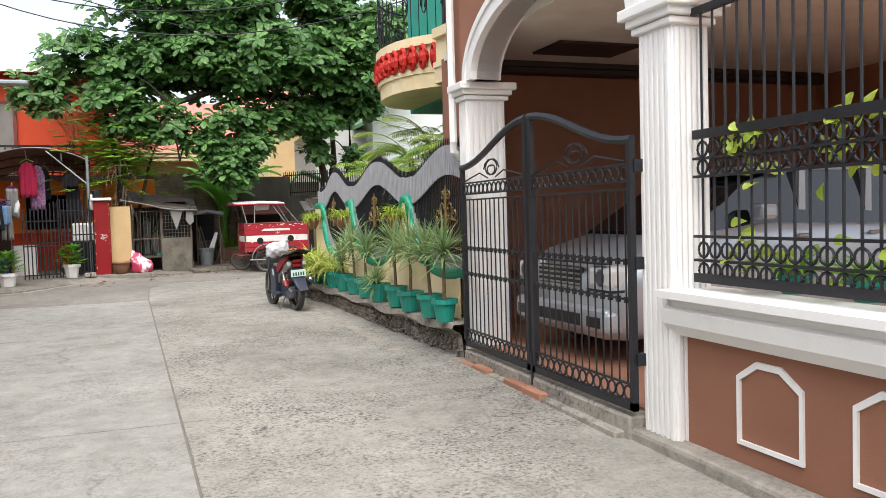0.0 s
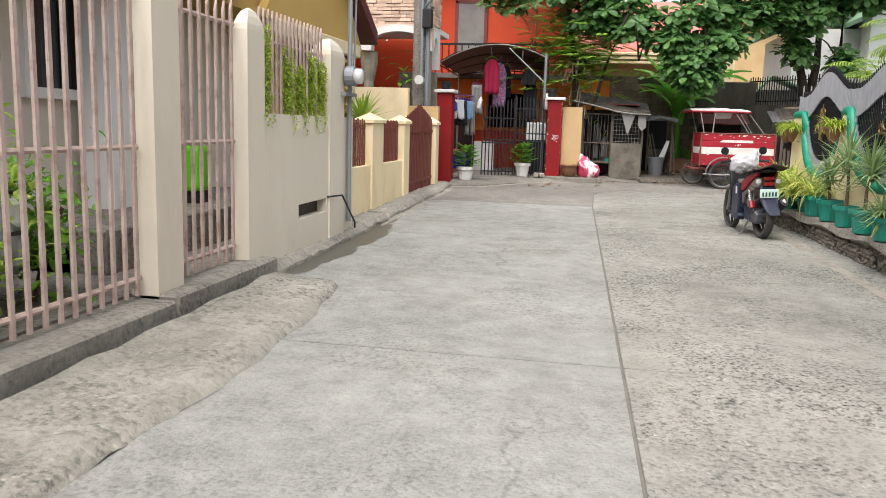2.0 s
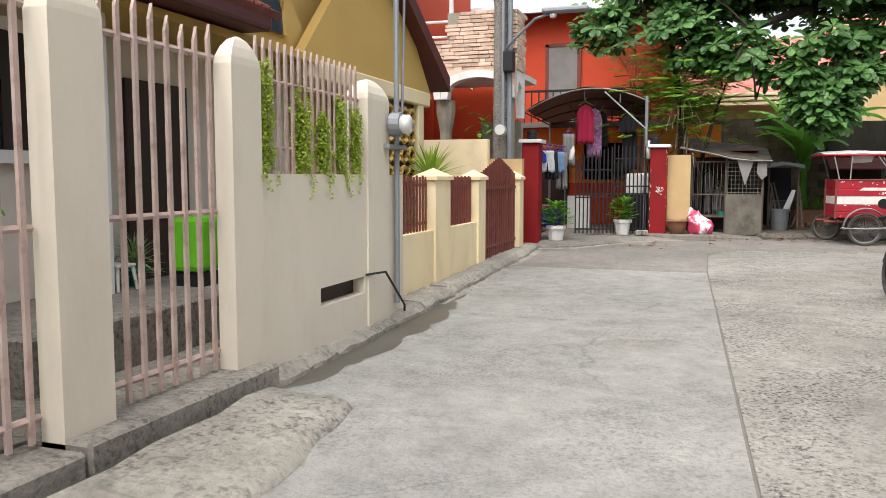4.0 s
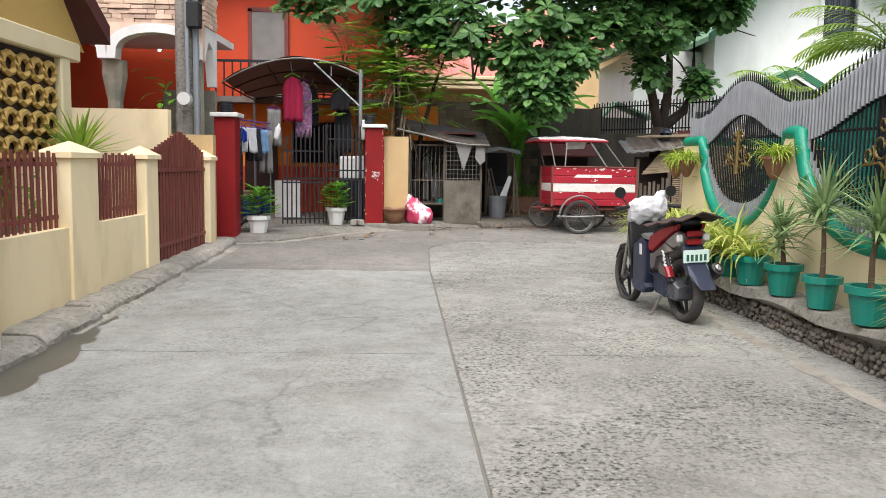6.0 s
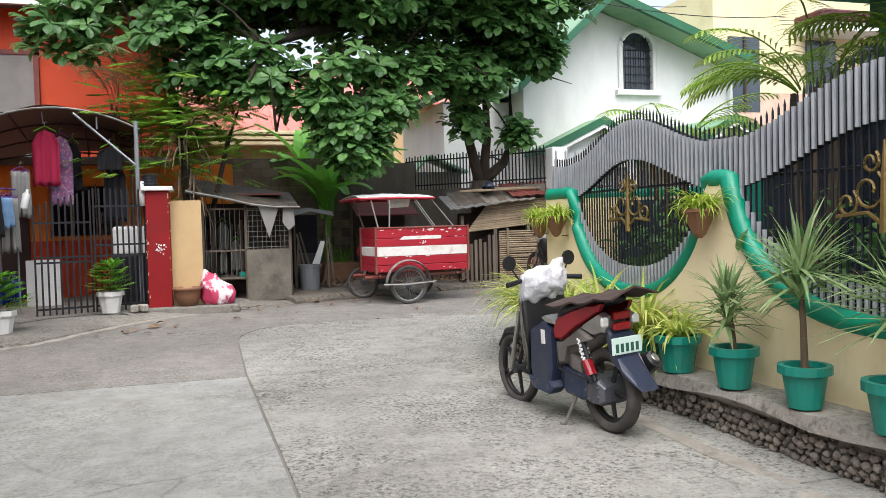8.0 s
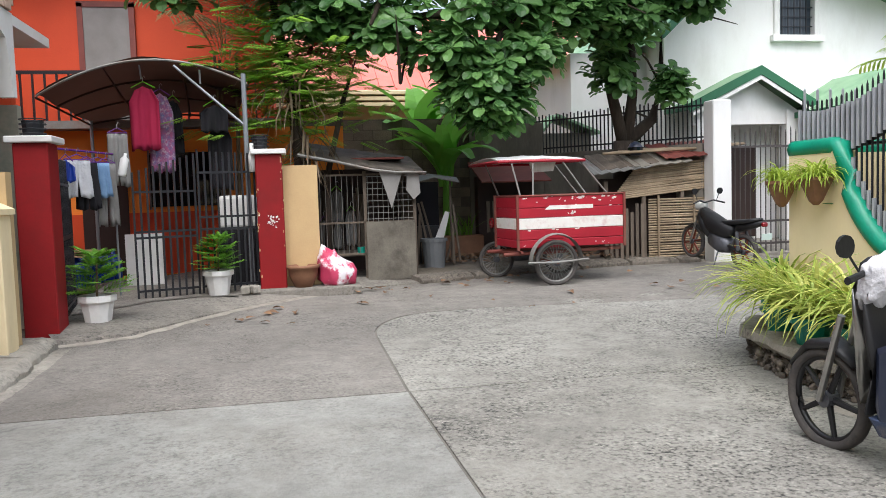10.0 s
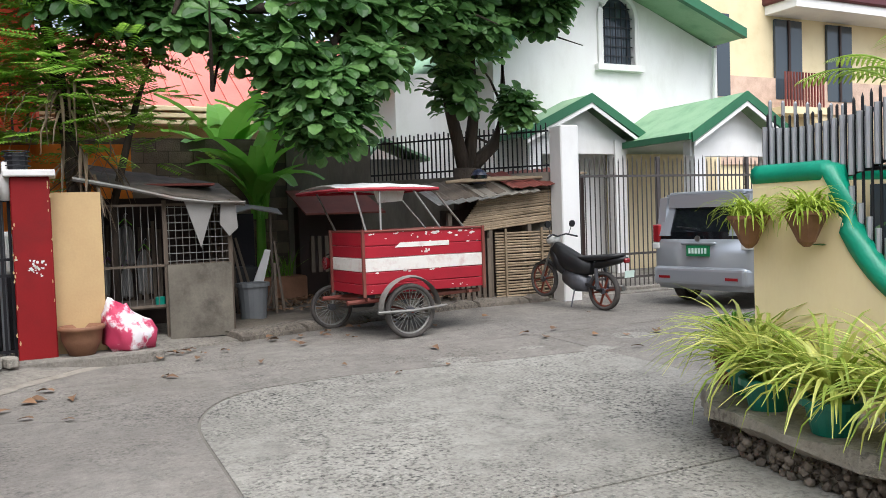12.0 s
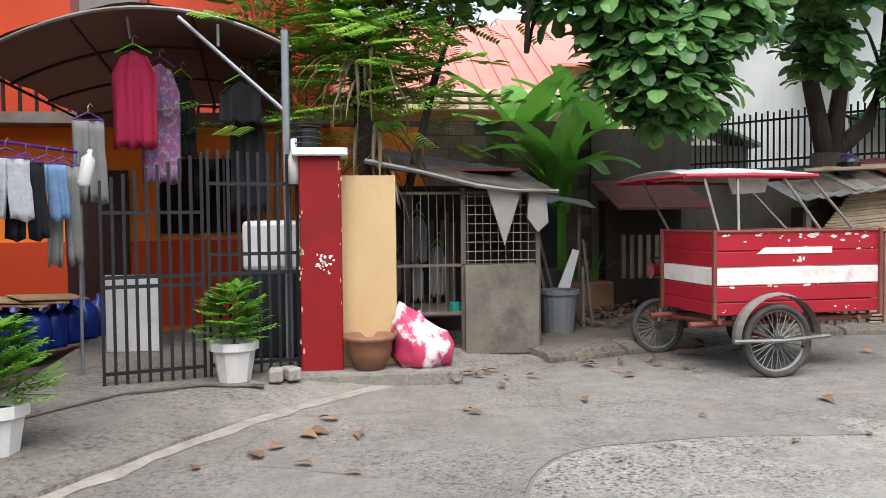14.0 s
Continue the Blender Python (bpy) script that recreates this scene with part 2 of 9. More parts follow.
RUSTSHEET = mat("rusty_red_sheet", rgb("7b3b30"), rgb("5a2b24"), 0.75, scale=3, fine=30, stain=rgb("8a6a58"), stain_amt=0.5)
TARP = leaf_mat("dark_canopy_tarp", rgb("432d26"), rgb("3a2720"), 0.6, 0.35)
DARKCLOTH = mat("black_cloth", rgb("1c1a1f"), rgb("121115"), 0.9)
MAGENTA = mat("crimson_cloth", rgb("a3123f"), rgb("8a0f35"), 0.85, fine=60, bump=0.3)
GREYCLOTH = mat("grey_cloth", rgb("8b8986"), rgb("76736f"), 0.9, fine=60)
BLUECLOTH = mat("light_blue_cloth", rgb("7f9fc0"), rgb("5d7ba0"), 0.9, scale=8)
WHITECLOTH = mat("white_cloth", rgb("cfced0"), rgb("b4b3b8"), 0.9, scale=9, fine=30, bump=0.5, dist=0.03)
VIOLET = mat("violet_plastic", rgb("6b2f87"), rgb("562470"), 0.5)
BLUEPLASTIC = mat("blue_plastic", rgb("1f3fa0"), rgb("182f80"), 0.3, trans=0.0)
WHITEPLASTIC = mat("white_plastic", rgb("dedddb"), rgb("cfcdc9"), 0.45, stain=rgb("a9a49a"), stain_amt=0.3, stain_scale=3)
CARDBOARD = mat("cardboard", rgb("b39876"), rgb("9d8363"), 0.9)
CLAYPOT = mat("brown_clay", rgb("8a6248"), rgb("704c37"), 0.7, scale=5)
PINKBAG = mat("pink_white_sack", rgb("cf4f72"), rgb("b02a4c"), 0.6, scale=2.0, fine=9, stain=rgb("e6dfe2"), stain_amt=3.0, stain_scale=3.0)
CARTRED = mat("chipped_red_paint", rgb("a5182a"), rgb("8b1223"), 0.5, scale=2, fine=40, stain=rgb("d9cfc6"), stain_amt=0.0, stain_scale=9)
CARTWHITE = mat("chipped_white_paint", rgb("dcd8d2"), rgb("cbc5bd"), 0.55, scale=3, fine=40, stain=rgb("9c2530"), stain_amt=0.35, stain_scale=8)
RUBBER = mat("tyre_rubber", rgb("4c4845"), rgb("363331"), 0.9, scale=6, fine=60, stain=rgb("6d665c"), stain_amt=0.5, stain_scale=5)
BLACKPL = mat("black_plastic", rgb("1b1b1d"), rgb("141415"), 0.5)
NAVY = mat("dark_navy_plastic", rgb("2a3042"), rgb("20263a"), 0.35, scale=5, stain=rgb("55575a"), stain_amt=0.35, stain_scale=5)
ENGINE = mat("grey_engine_metal", rgb("6a6b70"), rgb("4c4d52"), 0.5, metal=0.6, scale=8)
CHROME = mat("dull_chrome", rgb("b5b4b0"), rgb("908e8a"), 0.3, metal=0.9, scale=8)
REDPL = mat("red_plastic", rgb("8e1420"), rgb("7a101a"), 0.35)
LAMPRED = mat("tail_lamp_red", rgb("8f1c22"), rgb("701318"), 0.2, coat=0.5)
LAMPCLEAR = mat("clear_lamp", rgb("d6d6d2"), rgb("bcbcb8"), 0.15, coat=0.6)
SILVER = mat("silver_car_paint", rgb("a9aeb4"), rgb("a2a7ad"), 0.35, metal=0.55, scale=1, bump=0.0, coat=0.5)
GLASS = glass_mat("dark_car_glass", rgb("15181b"))
WINGLASS = glass_mat("window_glass", rgb("39424a"), 0.08)
GREENROOF = mat("green_metal_roof", rgb("8fae8c"), rgb("6f9672"), 0.6, scale=1.5, fine=30, stain=rgb("4f7a5c"), stain_amt=0.5, stain_scale=1.5)
GREENTRIM = mat("dark_green_trim", rgb("2b6a48"), rgb("235a3c"), 0.5)
TEALWALL = mat("teal_house_paint", rgb("2f9c8b"), rgb("288a7a"), 0.7)
REDORN = mat("red_ornament_paint", rgb("c92a1c"), rgb("ab2015"), 0.6)
CONDUIT = mat("grey_conduit", rgb("8f9498"), rgb("7a7f83"), 0.5, metal=0.3)
LIME = mat("lime_plastic", rgb("6cc21e"), rgb("5cab16"), 0.5)
PLATE = mat("plate_white", rgb("cfe0d8"), rgb("c0d4ca"), 0.4)
INK = mat("plate_ink", rgb("2f5a4a"), rgb("264a3d"), 0.5)
PLATEG = mat("plate_green", rgb("1f7a4c"), rgb("1a6a42"), 0.4)
DRYLEAF = mat("fallen_leaf", rgb("86664a"), rgb("634a35"), 0.8, vary=0.3)
LEAF_T = leaf_mat("broad_tree_leaf", rgb("436a3a"), rgb("76a05a"), 0.42, 0.5)
LEAF_L = leaf_mat("light_leaf", rgb("5c8f2c"), rgb("7fb23c"))
LEAF_B = leaf_mat("banana_leaf", rgb("64a83c"), rgb("86c24e"))
LEAF_Y = leaf_mat("striped_yellow_green_leaf", rgb("86a038"), rgb("d6d57a"))
LEAF_D = leaf_mat("dracaena_leaf", rgb("6f8a58"), rgb("a3b780"))
LEAF_P = leaf_mat("palm_leaf", rgb("84a83a"), rgb("b9cc5a"))
LEAF_DRY = leaf_mat("dry_frond", rgb("6a5a48"), rgb("8a7862"))
LEAF_RED = leaf_mat("red_leaf", rgb("7a2a28"), rgb("a0442f"))
VINE = leaf_mat("trailing_yellow_green_plant", rgb("8fa832"), rgb("b9c957"))

# ---- builders ----
WM = {}


def thing(name, m=None, label="", category="", group="", kind=""):
    ob = new(name)
    ob.empty_display_size = 0.1
    ob.matrix_basis = m if m is not None else Matrix()
    WM[ob] = ob.matrix_basis.copy()
    return tagged(ob, label, category, group, kind)


def part(name, bm, material, parent=None, label="", world=False, smooth=False, m=None):
    """Link a bmesh as one mesh object under parent; world: its vertices are given in world coordinates."""
    me = bpy.data.meshes.new(name)
    bm.normal_update()
    bm.to_mesh(me)
    bm.free()
    if smooth:
        me.polygons.foreach_set("use_smooth", [True] * len(me.polygons))
    me.materials.append(material)
    return place(name, me, parent, m, label, world)


def place(name, me, parent=None, m=None, label="", world=False):
    ob = new(name, me)
    if m is not None:
        ob.matrix_basis = m
    if parent:
        ob.parent = parent
        if world:
            ob.matrix_parent_inverse = WM[parent].inverted()
        WM[ob] = WM[parent] @ ob.matrix_parent_inverse @ ob.matrix_basis
    else:
        WM[ob] = ob.matrix_basis.copy()
    if label:
        ob["label"] = label
    return ob


def from_arrays(name, verts, faces, material, parent=None, label="", world=False, m=None, smooth=False):
    me = bpy.data.meshes.new(name)
    me.from_pydata([tuple(v) for v in verts], [], faces)
    me.update()
    if smooth:
        me.polygons.foreach_set("use_smooth", [True] * len(me.polygons))
    me.materials.append(material)
    return place(name, me, parent, m, label, world)


def box(bm, x0, x1, y0, y1, z0, z1, bev=0.0, seg=1):
    r = bmesh.ops.create_cube(bm, size=1, matrix=Matrix.Translation(((x0 + x1) / 2, (y0 + y1) / 2, (z0 + z1) / 2)) @ Matrix.Diagonal((abs(x1 - x0), abs(y1 - y0), abs(z1 - z0), 1)))
    if bev:
        es = list({e for v in r["verts"] for e in v.link_edges})
        bmesh.ops.bevel(bm, geom=es, offset=bev, segments=seg, affect="EDGES", profile=0.5)
    return bm


def bx(*a, bev=0.0, seg=1):
    return box(bmesh.new(), *a, bev=bev, seg=seg)


def ring(bm, c, u, v, r, n):
    return [bm.verts.new(Vector(c) + u * (r * math.cos(2 * math.pi * i / n)) + v * (r * math.sin(2 * math.pi * i / n))) for i in range(n)]


def tube(bm, pts, r, n=8, closed=False):
    """A tube along points; r a radius or one for each point."""
    pts = [Vector(p) for p in pts]
    rs = r if isinstance(r, (list, tuple)) else [r] * len(pts)
    rings, up = [], Vector((0, 0, 1))
    for i, p in enumerate(pts):
        a, b = pts[max(i - 1, 0)], pts[min(i + 1, len(pts) - 1)]
        if closed:
            a, b = pts[i - 1], pts[(i + 1) % len(pts)]
        d = (b - a).normalized()
        ref = up if abs(d.z) < 0.95 else Vector((1, 0, 0))
        u = d.cross(ref).normalized()
        rings.append(ring(bm, p, u, u.cross(d).normalized(), rs[i], n))
    k = len(rings)
    for i in range(k if closed else k - 1):
        A, B = rings[i], rings[(i + 1) % k]
        for j in range(n):
            bm.faces.new((A[j], A[(j + 1) % n], B[(j + 1) % n], B[j]))
    if not closed:
        bm.faces.new(rings[0][::-1]), bm.faces.new(rings[-1])
    return bm


def tb(pts, r, n=8, closed=False):
    return tube(bmesh.new(), pts, r, n, closed)


def lathe(bm, prof, n=16, c=(0, 0, 0), cap=True):
    c = Vector(c)
    rings = [ring(bm, c + Vector((0, 0, z)), Vector((1, 0, 0)), Vector((0, 1, 0)), max(r, 1e-4), n) for r, z in prof]
    for A, B in zip(rings, rings[1:]):
        for j in range(n):
            bm.faces.new((A[j], A[(j + 1) % n], B[(j + 1) % n], B[j]))
    if cap:
        bm.faces.new(rings[0][::-1]), bm.faces.new(rings[-1])
    return bm


def lt(prof, n=16, c=(0, 0, 0), cap=True):
    return lathe(bmesh.new(), prof, n, c, cap)


def prism(bm, pts, axis, a, b):
    """A polygon pushed along an axis from a to b; its points lie on the other two axes, in the order x, y, z."""
    def at(p, w):
        return {"x": (w, p[0], p[1]), "y": (p[0], w, p[1]), "z": (p[0], p[1], w)}[axis]
    A, B = [bm.verts.new(at(p, a)) for p in pts], [bm.verts.new(at(p, b)) for p in pts]
    n = len(pts)
    fs = [bm.faces.new(A), bm.faces.new(B[::-1])] + [bm.faces.new((A[i], B[i], B[(i + 1) % n], A[(i + 1) % n])) for i in range(n)]
    bmesh.ops.recalc_face_normals(bm, faces=fs)
    return bm


def pr(pts, axis, a, b):
    return prism(bmesh.new(), pts, axis, a, b)


def strip(bm, A, B):
    """Quads between two rows of points."""
    va, vb = [bm.verts.new(p) for p in A], [bm.verts.new(p) for p in B]
    for i in range(len(va) - 1):
        bm.faces.new((va[i], va[i + 1], vb[i + 1], vb[i]))
    return bm


def slabbed(bm, thick):
    """Give an open sheet a thickness."""
    bmesh.ops.recalc_face_normals(bm, faces=bm.faces)
    bmesh.ops.solidify(bm, geom=list(bm.faces), thickness=thick)
    return bm


def unit_box(name, material, bev=0.0):
    bm = bx(-0.5, 0.5, -0.5, 0.5, 0, 1, bev=bev)
    me = bpy.data.meshes.new(name); bm.to_mesh(me); bm.free(); me.materials.append(material)
    return me


def unit_rod(name, material, n=6, pointed=False):
    bm = lt([(0.5, 0), (0.5, 1.0)] if not pointed else [(0.5, 0), (0.5, 0.97), (0.05, 1.0)], n)
    me = bpy.data.meshes.new(name); bm.to_mesh(me); bm.free(); me.materials.append(material)
    return me


def bar(name, me, parent, p, sx, sy, h, rz=0.0, rx=0.0, ry=0.0, world=True):
    return place(name, me, parent, pose(*p, rx, ry, rz) @ Matrix.Diagonal((sx, sy, h, 1)), world=world)


def blades(verts, faces, root, yaw, pitch, length, width, droop, n=4, twist=0.0, tip=0.1):
    """One arching strap leaf, folded along its middle."""
    d = Vector((math.cos(yaw), math.sin(yaw), 0))
    side = Vector((-math.sin(yaw), math.cos(yaw), 0))
    p, ang = Vector(root), pitch
    k = len(verts)
    for i in range(n + 1):
        s = i / n
        w = width * (0.55 + 0.9 * s if s < 0.4 else 0.91 * (1 - (s - 0.4) / 0.6) + tip * (s - 0.4) / 0.6) * 0.5
        up = Vector((0, 0, 1)) * math.cos(ang) - d * math.sin(ang)
        verts.extend([p - side * w + up * w * 0.35, p.copy(), p + side * w + up * w * 0.35])
        p = p + (d * math.cos(ang) + Vector((0, 0, 1)) * math.sin(ang)) * (length / n)
        ang -= droop / n
    for i in range(n):
        a = k + 3 * i
        faces.extend([(a, a + 1, a + 4, a + 3), (a + 1, a + 2, a + 5, a + 4)])


def broad_leaf(verts, faces, root, direction, normal, length, width):
    """One broad leaf, wider towards its rounded tip, folded along its middle."""
    d = direction.normalized()
    s = d.cross(normal).normalized()
    u = s.cross(d)
    k = len(verts)
    for f, w, h in ((0.0, 0.05, 0), (0.35, 0.55, 0.06), (0.68, 1.0, 0.05), (0.9, 0.78, -0.02), (1.0, 0.22, -0.06)):
        c = root + d * (length * f) + u * (length * h)
        verts.extend([c - s * (width * w / 2) + u * (width * w * 0.12), c, c + s * (width * w / 2) + u * (width * w * 0.12)])
    for i in range(4):
        a = k + 3 * i
        faces.extend([(a, a + 1, a + 4, a + 3), (a + 1, a + 2, a + 5, a + 4)])


def gz(y):
    """The road rises gently along the lane."""
    return max(-0.27, min(0.03, (y - 19) * 0.0143))


UB = {}


def ub(material, bev=0.0):
    if (material.name, bev) not in UB:
        UB[material.name, bev] = unit_box("bar_" + material.name, material, bev)
    return UB[material.name, bev]


def ur(material, pointed=False, n=6):
    if (material.name, pointed, n) not in UB:
        UB[material.name, pointed, n] = unit_rod("rod_" + material.name, material, n, pointed)
    return UB[material.name, pointed, n]

# ---- ground and road ----
def grid_sheet(x0, x1, y0, y1, dz, nx=2, ny=60, wob=0.0):
    bm = bmesh.new()
    rows = []
    for j in range(ny + 1):
        y = y0 + (y1 - y0) * j / ny
        rows.append([bm.verts.new((x0 + (x1 - x0) * i / nx, y, gz(y) + dz)) for i in range(nx + 1)])
    for A, B in zip(rows, rows[1:]):
        for i in range(nx):
            bm.faces.new((A[i], A[i + 1], B[i + 1], B[i]))
    return bm


gbm = bmesh.new()
gy = [-400, -60, -1, 0.5, 4, 8, 12, 16, 19, 21.1, 60, 500]
strip(gbm, [(-400, y, gz(y) - 0.05) for y in gy], [(400, y, gz(y) - 0.05) for y in gy])
tagged(part("ground", gbm, DIRT), "bare earth ground sheet under the lane", "ground", kind="structure")


def jx(y):
    return 0.15 - 0.031 * (y - 6.85) if y < 16.4 else -0.15


road = thing("road", pose(0, 8, 0), "grey worn concrete lane cast in slabs with dark joints", "road", kind="structure")
ROWS_Y = [-8.0, -3.4, 1.75, 6.85, 12.1, 16.4]
G = 0.011


def plate(poly, top, thick):
    """A flat closed plate over an outline, following the slope of the lane."""
    bm = bmesh.new()
    T = [bm.verts.new((x, y, gz(y) + top)) for x, y in poly]
    B = [bm.verts.new((x, y, gz(y) + top - thick)) for x, y in poly]
    n = len(poly)
    caps = [bm.faces.new(T), bm.faces.new(B[::-1])]
    for i in range(n):
        bm.faces.new((T[i], B[i], B[(i + 1) % n], T[(i + 1) % n]))
    bmesh.ops.triangulate(bm, faces=caps)
    bmesh.ops.recalc_face_normals(bm, faces=bm.faces)
    return bm


def slab(name, poly, material):
    return part(name, plate(poly, 0.0, 0.045), material, road, world=True)


for y0, y1 in zip(ROWS_Y, ROWS_Y[1:]):
    ys = [y0 + G + (y1 - y0 - 2 * G) * i / 4 for i in range(5)]
    slab("slab", [(-3.5, ys[0]), *[(jx(y) - G, y) for y in ys], (-3.5, ys[-1])], CONC_L)
    slab("slab", [(4.0, ys[-1]), *[(jx(y) + G, y) for y in ys[::-1]], (4.0, ys[0])], CONC_R)
arc = [(-0.15 + 0.55 * (1 - math.cos(a)) * 1.6, 18.6 + 1.35 * math.sin(a)) for a in [math.pi / 2 * i / 10 for i in range(11)]]
arc += [(1.4, 20.02), (2.6, 19.9), (4.2, 19.75)]
slab("slab", [(-0.15 + G, 16.4 + G), (4.2, 16.4 + G), *[(x + G, y - G) for x, y in arc[::-1]]], CONC_R)
slab("slab", [(-3.6, 16.4 + G), (-0.15 - G, 16.4 + G), *[(x - G, y + G) for x, y in arc], (4.2 + G, 21.0), (-3.6, 21.0)], CONC_F)
slab("slab", [(4.2 + G, 16.4 + G), (26, 16.4 + G), (26, 21.0), (4.2 + G, 21.0)], CONC_F)
slab("slab", [(-3.6, 21.0 + G), (26, 21.0 + G), (26, 25.2), (-3.6, 25.2)], CONC_F)
bm = grid_sheet(-3.5, 3.9, -8, 16.4, -0.012, 1, 40)
part("joint_filler", bm, JOINT, road, "dark joint filler between the slabs", world=True)
bm = bmesh.new()
strip(bm, [(x - 0.02, y + 0.02, gz(y) - 0.008) for x, y in [(-0.15, 16.4), *arc]], [(x + 0.02, y - 0.02, gz(y) - 0.008) for x, y in [(-0.15, 16.4), *arc]])
part("joint_filler", bm, JOINT, road, world=True)
part("joint_filler", grid_sheet(-3.6, 26, 20.96, 21.04, -0.008, 1, 1), JOINT, road, world=True)

# flaking cement skins left on the worn lane
fr = random.Random(21)
done = []
for k in range(50):
    cx, cy = fr.uniform(0.5, 2.9), fr.uniform(2.5, 15.5)
    if k > 33:
        cx, cy = fr.uniform(2.4, 5.2), fr.uniform(17.4, 20.4)
    if k < 12:
        cx, cy = fr.uniform(1.4, 3.0), fr.uniform(2.6, 6.8)
    rr0, sq = fr.uniform(0.12, 0.45), fr.uniform(0.35, 0.8)
    poly = []
    for i in range(22):
        a = 6.2832 * i / 22
        q = rr0 * (1 + 0.45 * noise.noise(Vector((math.cos(a) * 1.6 + k * 5, math.sin(a) * 1.6, k))) + fr.uniform(-0.08, 0.08))
        poly.append((cx + q * math.cos(a), cy + q * sq * math.sin(a) * 1.3))
    if any(math.hypot(cx - a, (cy - b)) < rr0 * 1.5 + c * 1.5 for a, b, c in done):
        continue
    done.append((cx, cy, rr0))
    bm = bmesh.new()
    lo = [bm.verts.new((x, y, gz(y) - 0.002)) for x, y in poly]
    hi = [bm.verts.new((cx + (x - cx) * 0.8, cy + (y - cy) * 0.8, gz(y) + 0.005)) for x, y in poly]
    for i in range(22):
        bm.faces.new((lo[i], lo[(i + 1) % 22], hi[(i + 1) % 22], hi[i]))
    bm.faces.new(hi)
    part("cement_flake", bm, CONC_R if cx > 0.2 else CONC_L, road, world=True)

# patched gutter on the left, wet from the drain
rng = random.Random(3)
gut_y = np.linspace(8.75, 13.6, 70)
pts_in = [(-3.22, y) for y in gut_y]
pts_out = [(-3.08 + 0.34 * math.sin((y - 8.75) / 4.85 * math.pi) ** 0.7 + 0.13 * noise.noise(Vector((y * 1.9, 2, 0))) + 0.07 * noise.noise(Vector((y * 6, 5, 0))) - 0.02 * (y - 8.75), y) for y in gut_y]
bm = strip(bmesh.new(), [(x, y, gz(y) + 0.003) for x, y in pts_in], [(x, y, gz(y) + 0.003) for x, y in pts_out])
tagged(part("wet_gutter", bm, WET), "dark wet gutter strip beside the kerb", "gutter", kind="structure")

# left kerb
kerb_l = thing("kerb_left", pose(-3.3, 9, 0), "mossy cracked concrete kerb along the garden walls", "kerb", kind="structure")
y = 8.85
while y < 19.0:
    ln = min(rng.uniform(0.9, 1.7), 19.1 - y)
    xo = -3.1 - 0.017 * (y - 9) + rng.uniform(-0.03, 0.03)
    hk = 0.12 + rng.uniform(-0.03, 0.02)
    secs = []
    nk = max(4, int(ln / 0.09))
    for q in range(nk + 1):
        yy = y + (ln - 0.02) * q / nk
        e = 0.03 if q in (0, nk) else 0.0
        sec = []
        for px, pz in ((-3.62, -0.06), (-3.62, hk), (xo - 0.13, hk), (xo - 0.07, hk - 0.012), (xo - 0.025, hk - 0.045), (xo, hk * 0.4), (xo + 0.015, -0.06)):
            w = Vector((px * 4, yy * 4, pz * 6))
            sec.append((px + (0.035 * noise.noise(w) + 0.02 * noise.noise(w * 3) - e if px > -3.6 else 0), yy, gz(yy) + pz + (0.025 * noise.noise(w * 1.3 + Vector((9, 0, 0))) + 0.012 * noise.noise(w * 3.5) - e * 0.6 if pz > 0 else 0)))
        secs.append([bm0 for bm0 in sec])
    bm = bmesh.new()
    vr = [[bm.verts.new(p) for p in s_] for s_ in secs]
    for A, B in zip(vr, vr[1:]):
        for i in range(6):
            bm.faces.new((A[i], A[i + 1], B[i + 1], B[i]))
    bm.faces.new(vr[0][::-1]), bm.faces.new(vr[-1])
    bmesh.ops.recalc_face_normals(bm, faces=bm.faces)
    part("kerb_stone", bm, KERB, kerb_l, world=True)
    y += ln

# pale dried cement crust where the kerb meets the lane
crust = bmesh.new()
cy_ = np.linspace(12.6, 19.0, 60)
strip(crust, [(-3.12 - 0.017 * (v - 9), v, gz(v) + 0.012) for v in cy_], [(-2.98 - 0.017 * (v - 9) + 0.06 * noise.noise(Vector((0, v * 2.5, 0))) + 0.03 * noise.noise(Vector((3, v * 9, 0))), v, gz(v) + 0.002) for v in cy_])
tagged(part("cement_crust", crust, KERB), "pale cracked cement crust along the kerb", "gutter", kind="structure")

# gate sill, drain gap and ramp on the left
tagged(part("gate_sill", bx(-3.7, -3.06, -2, 6.95, gz(5) - 0.05, 0.03, bev=0.02), KERB), "weathered concrete sill under the steel gate", "sill", kind="structure")
tagged(part("gate_sill", bx(-3.7, -3.06, 6.97, 8.83, gz(7) - 0.05, 0.06, bev=0.02), KERB), "weathered concrete sill under the steel gate", "sill", kind="structure")
bm = bmesh.new()
rows = []
for j in range(19):
    y = 3.0 + 5.55 * j / 18
    w = 0.8 - 0.22 * max(0, (y - 7.6)) + 0.04 * math.sin(y * 2.3) + 0.05 * noise.noise(Vector((y * 1.7, 0, 3)))
    rows.append([bm.verts.new((-2.98 + w * (0, 0.2, 0.4, 0.62, 0.8, 0.93, 1.0)[i], y, gz(y) + 0.115 - 0.055 * (i / 6) + 0.012 * math.sin(y * 7 + i) + 0.02 * noise.noise(Vector((i * 0.8, y * 3, 0))) - (0.065 if i == 6 else 0.015 if i == 5 else 0.0))) for i in range(7)])
for A, B in zip(rows, rows[1:]):
    for i in range(6):
        bm.faces.new((A[i], A[i + 1], B[i + 1], B[i]))
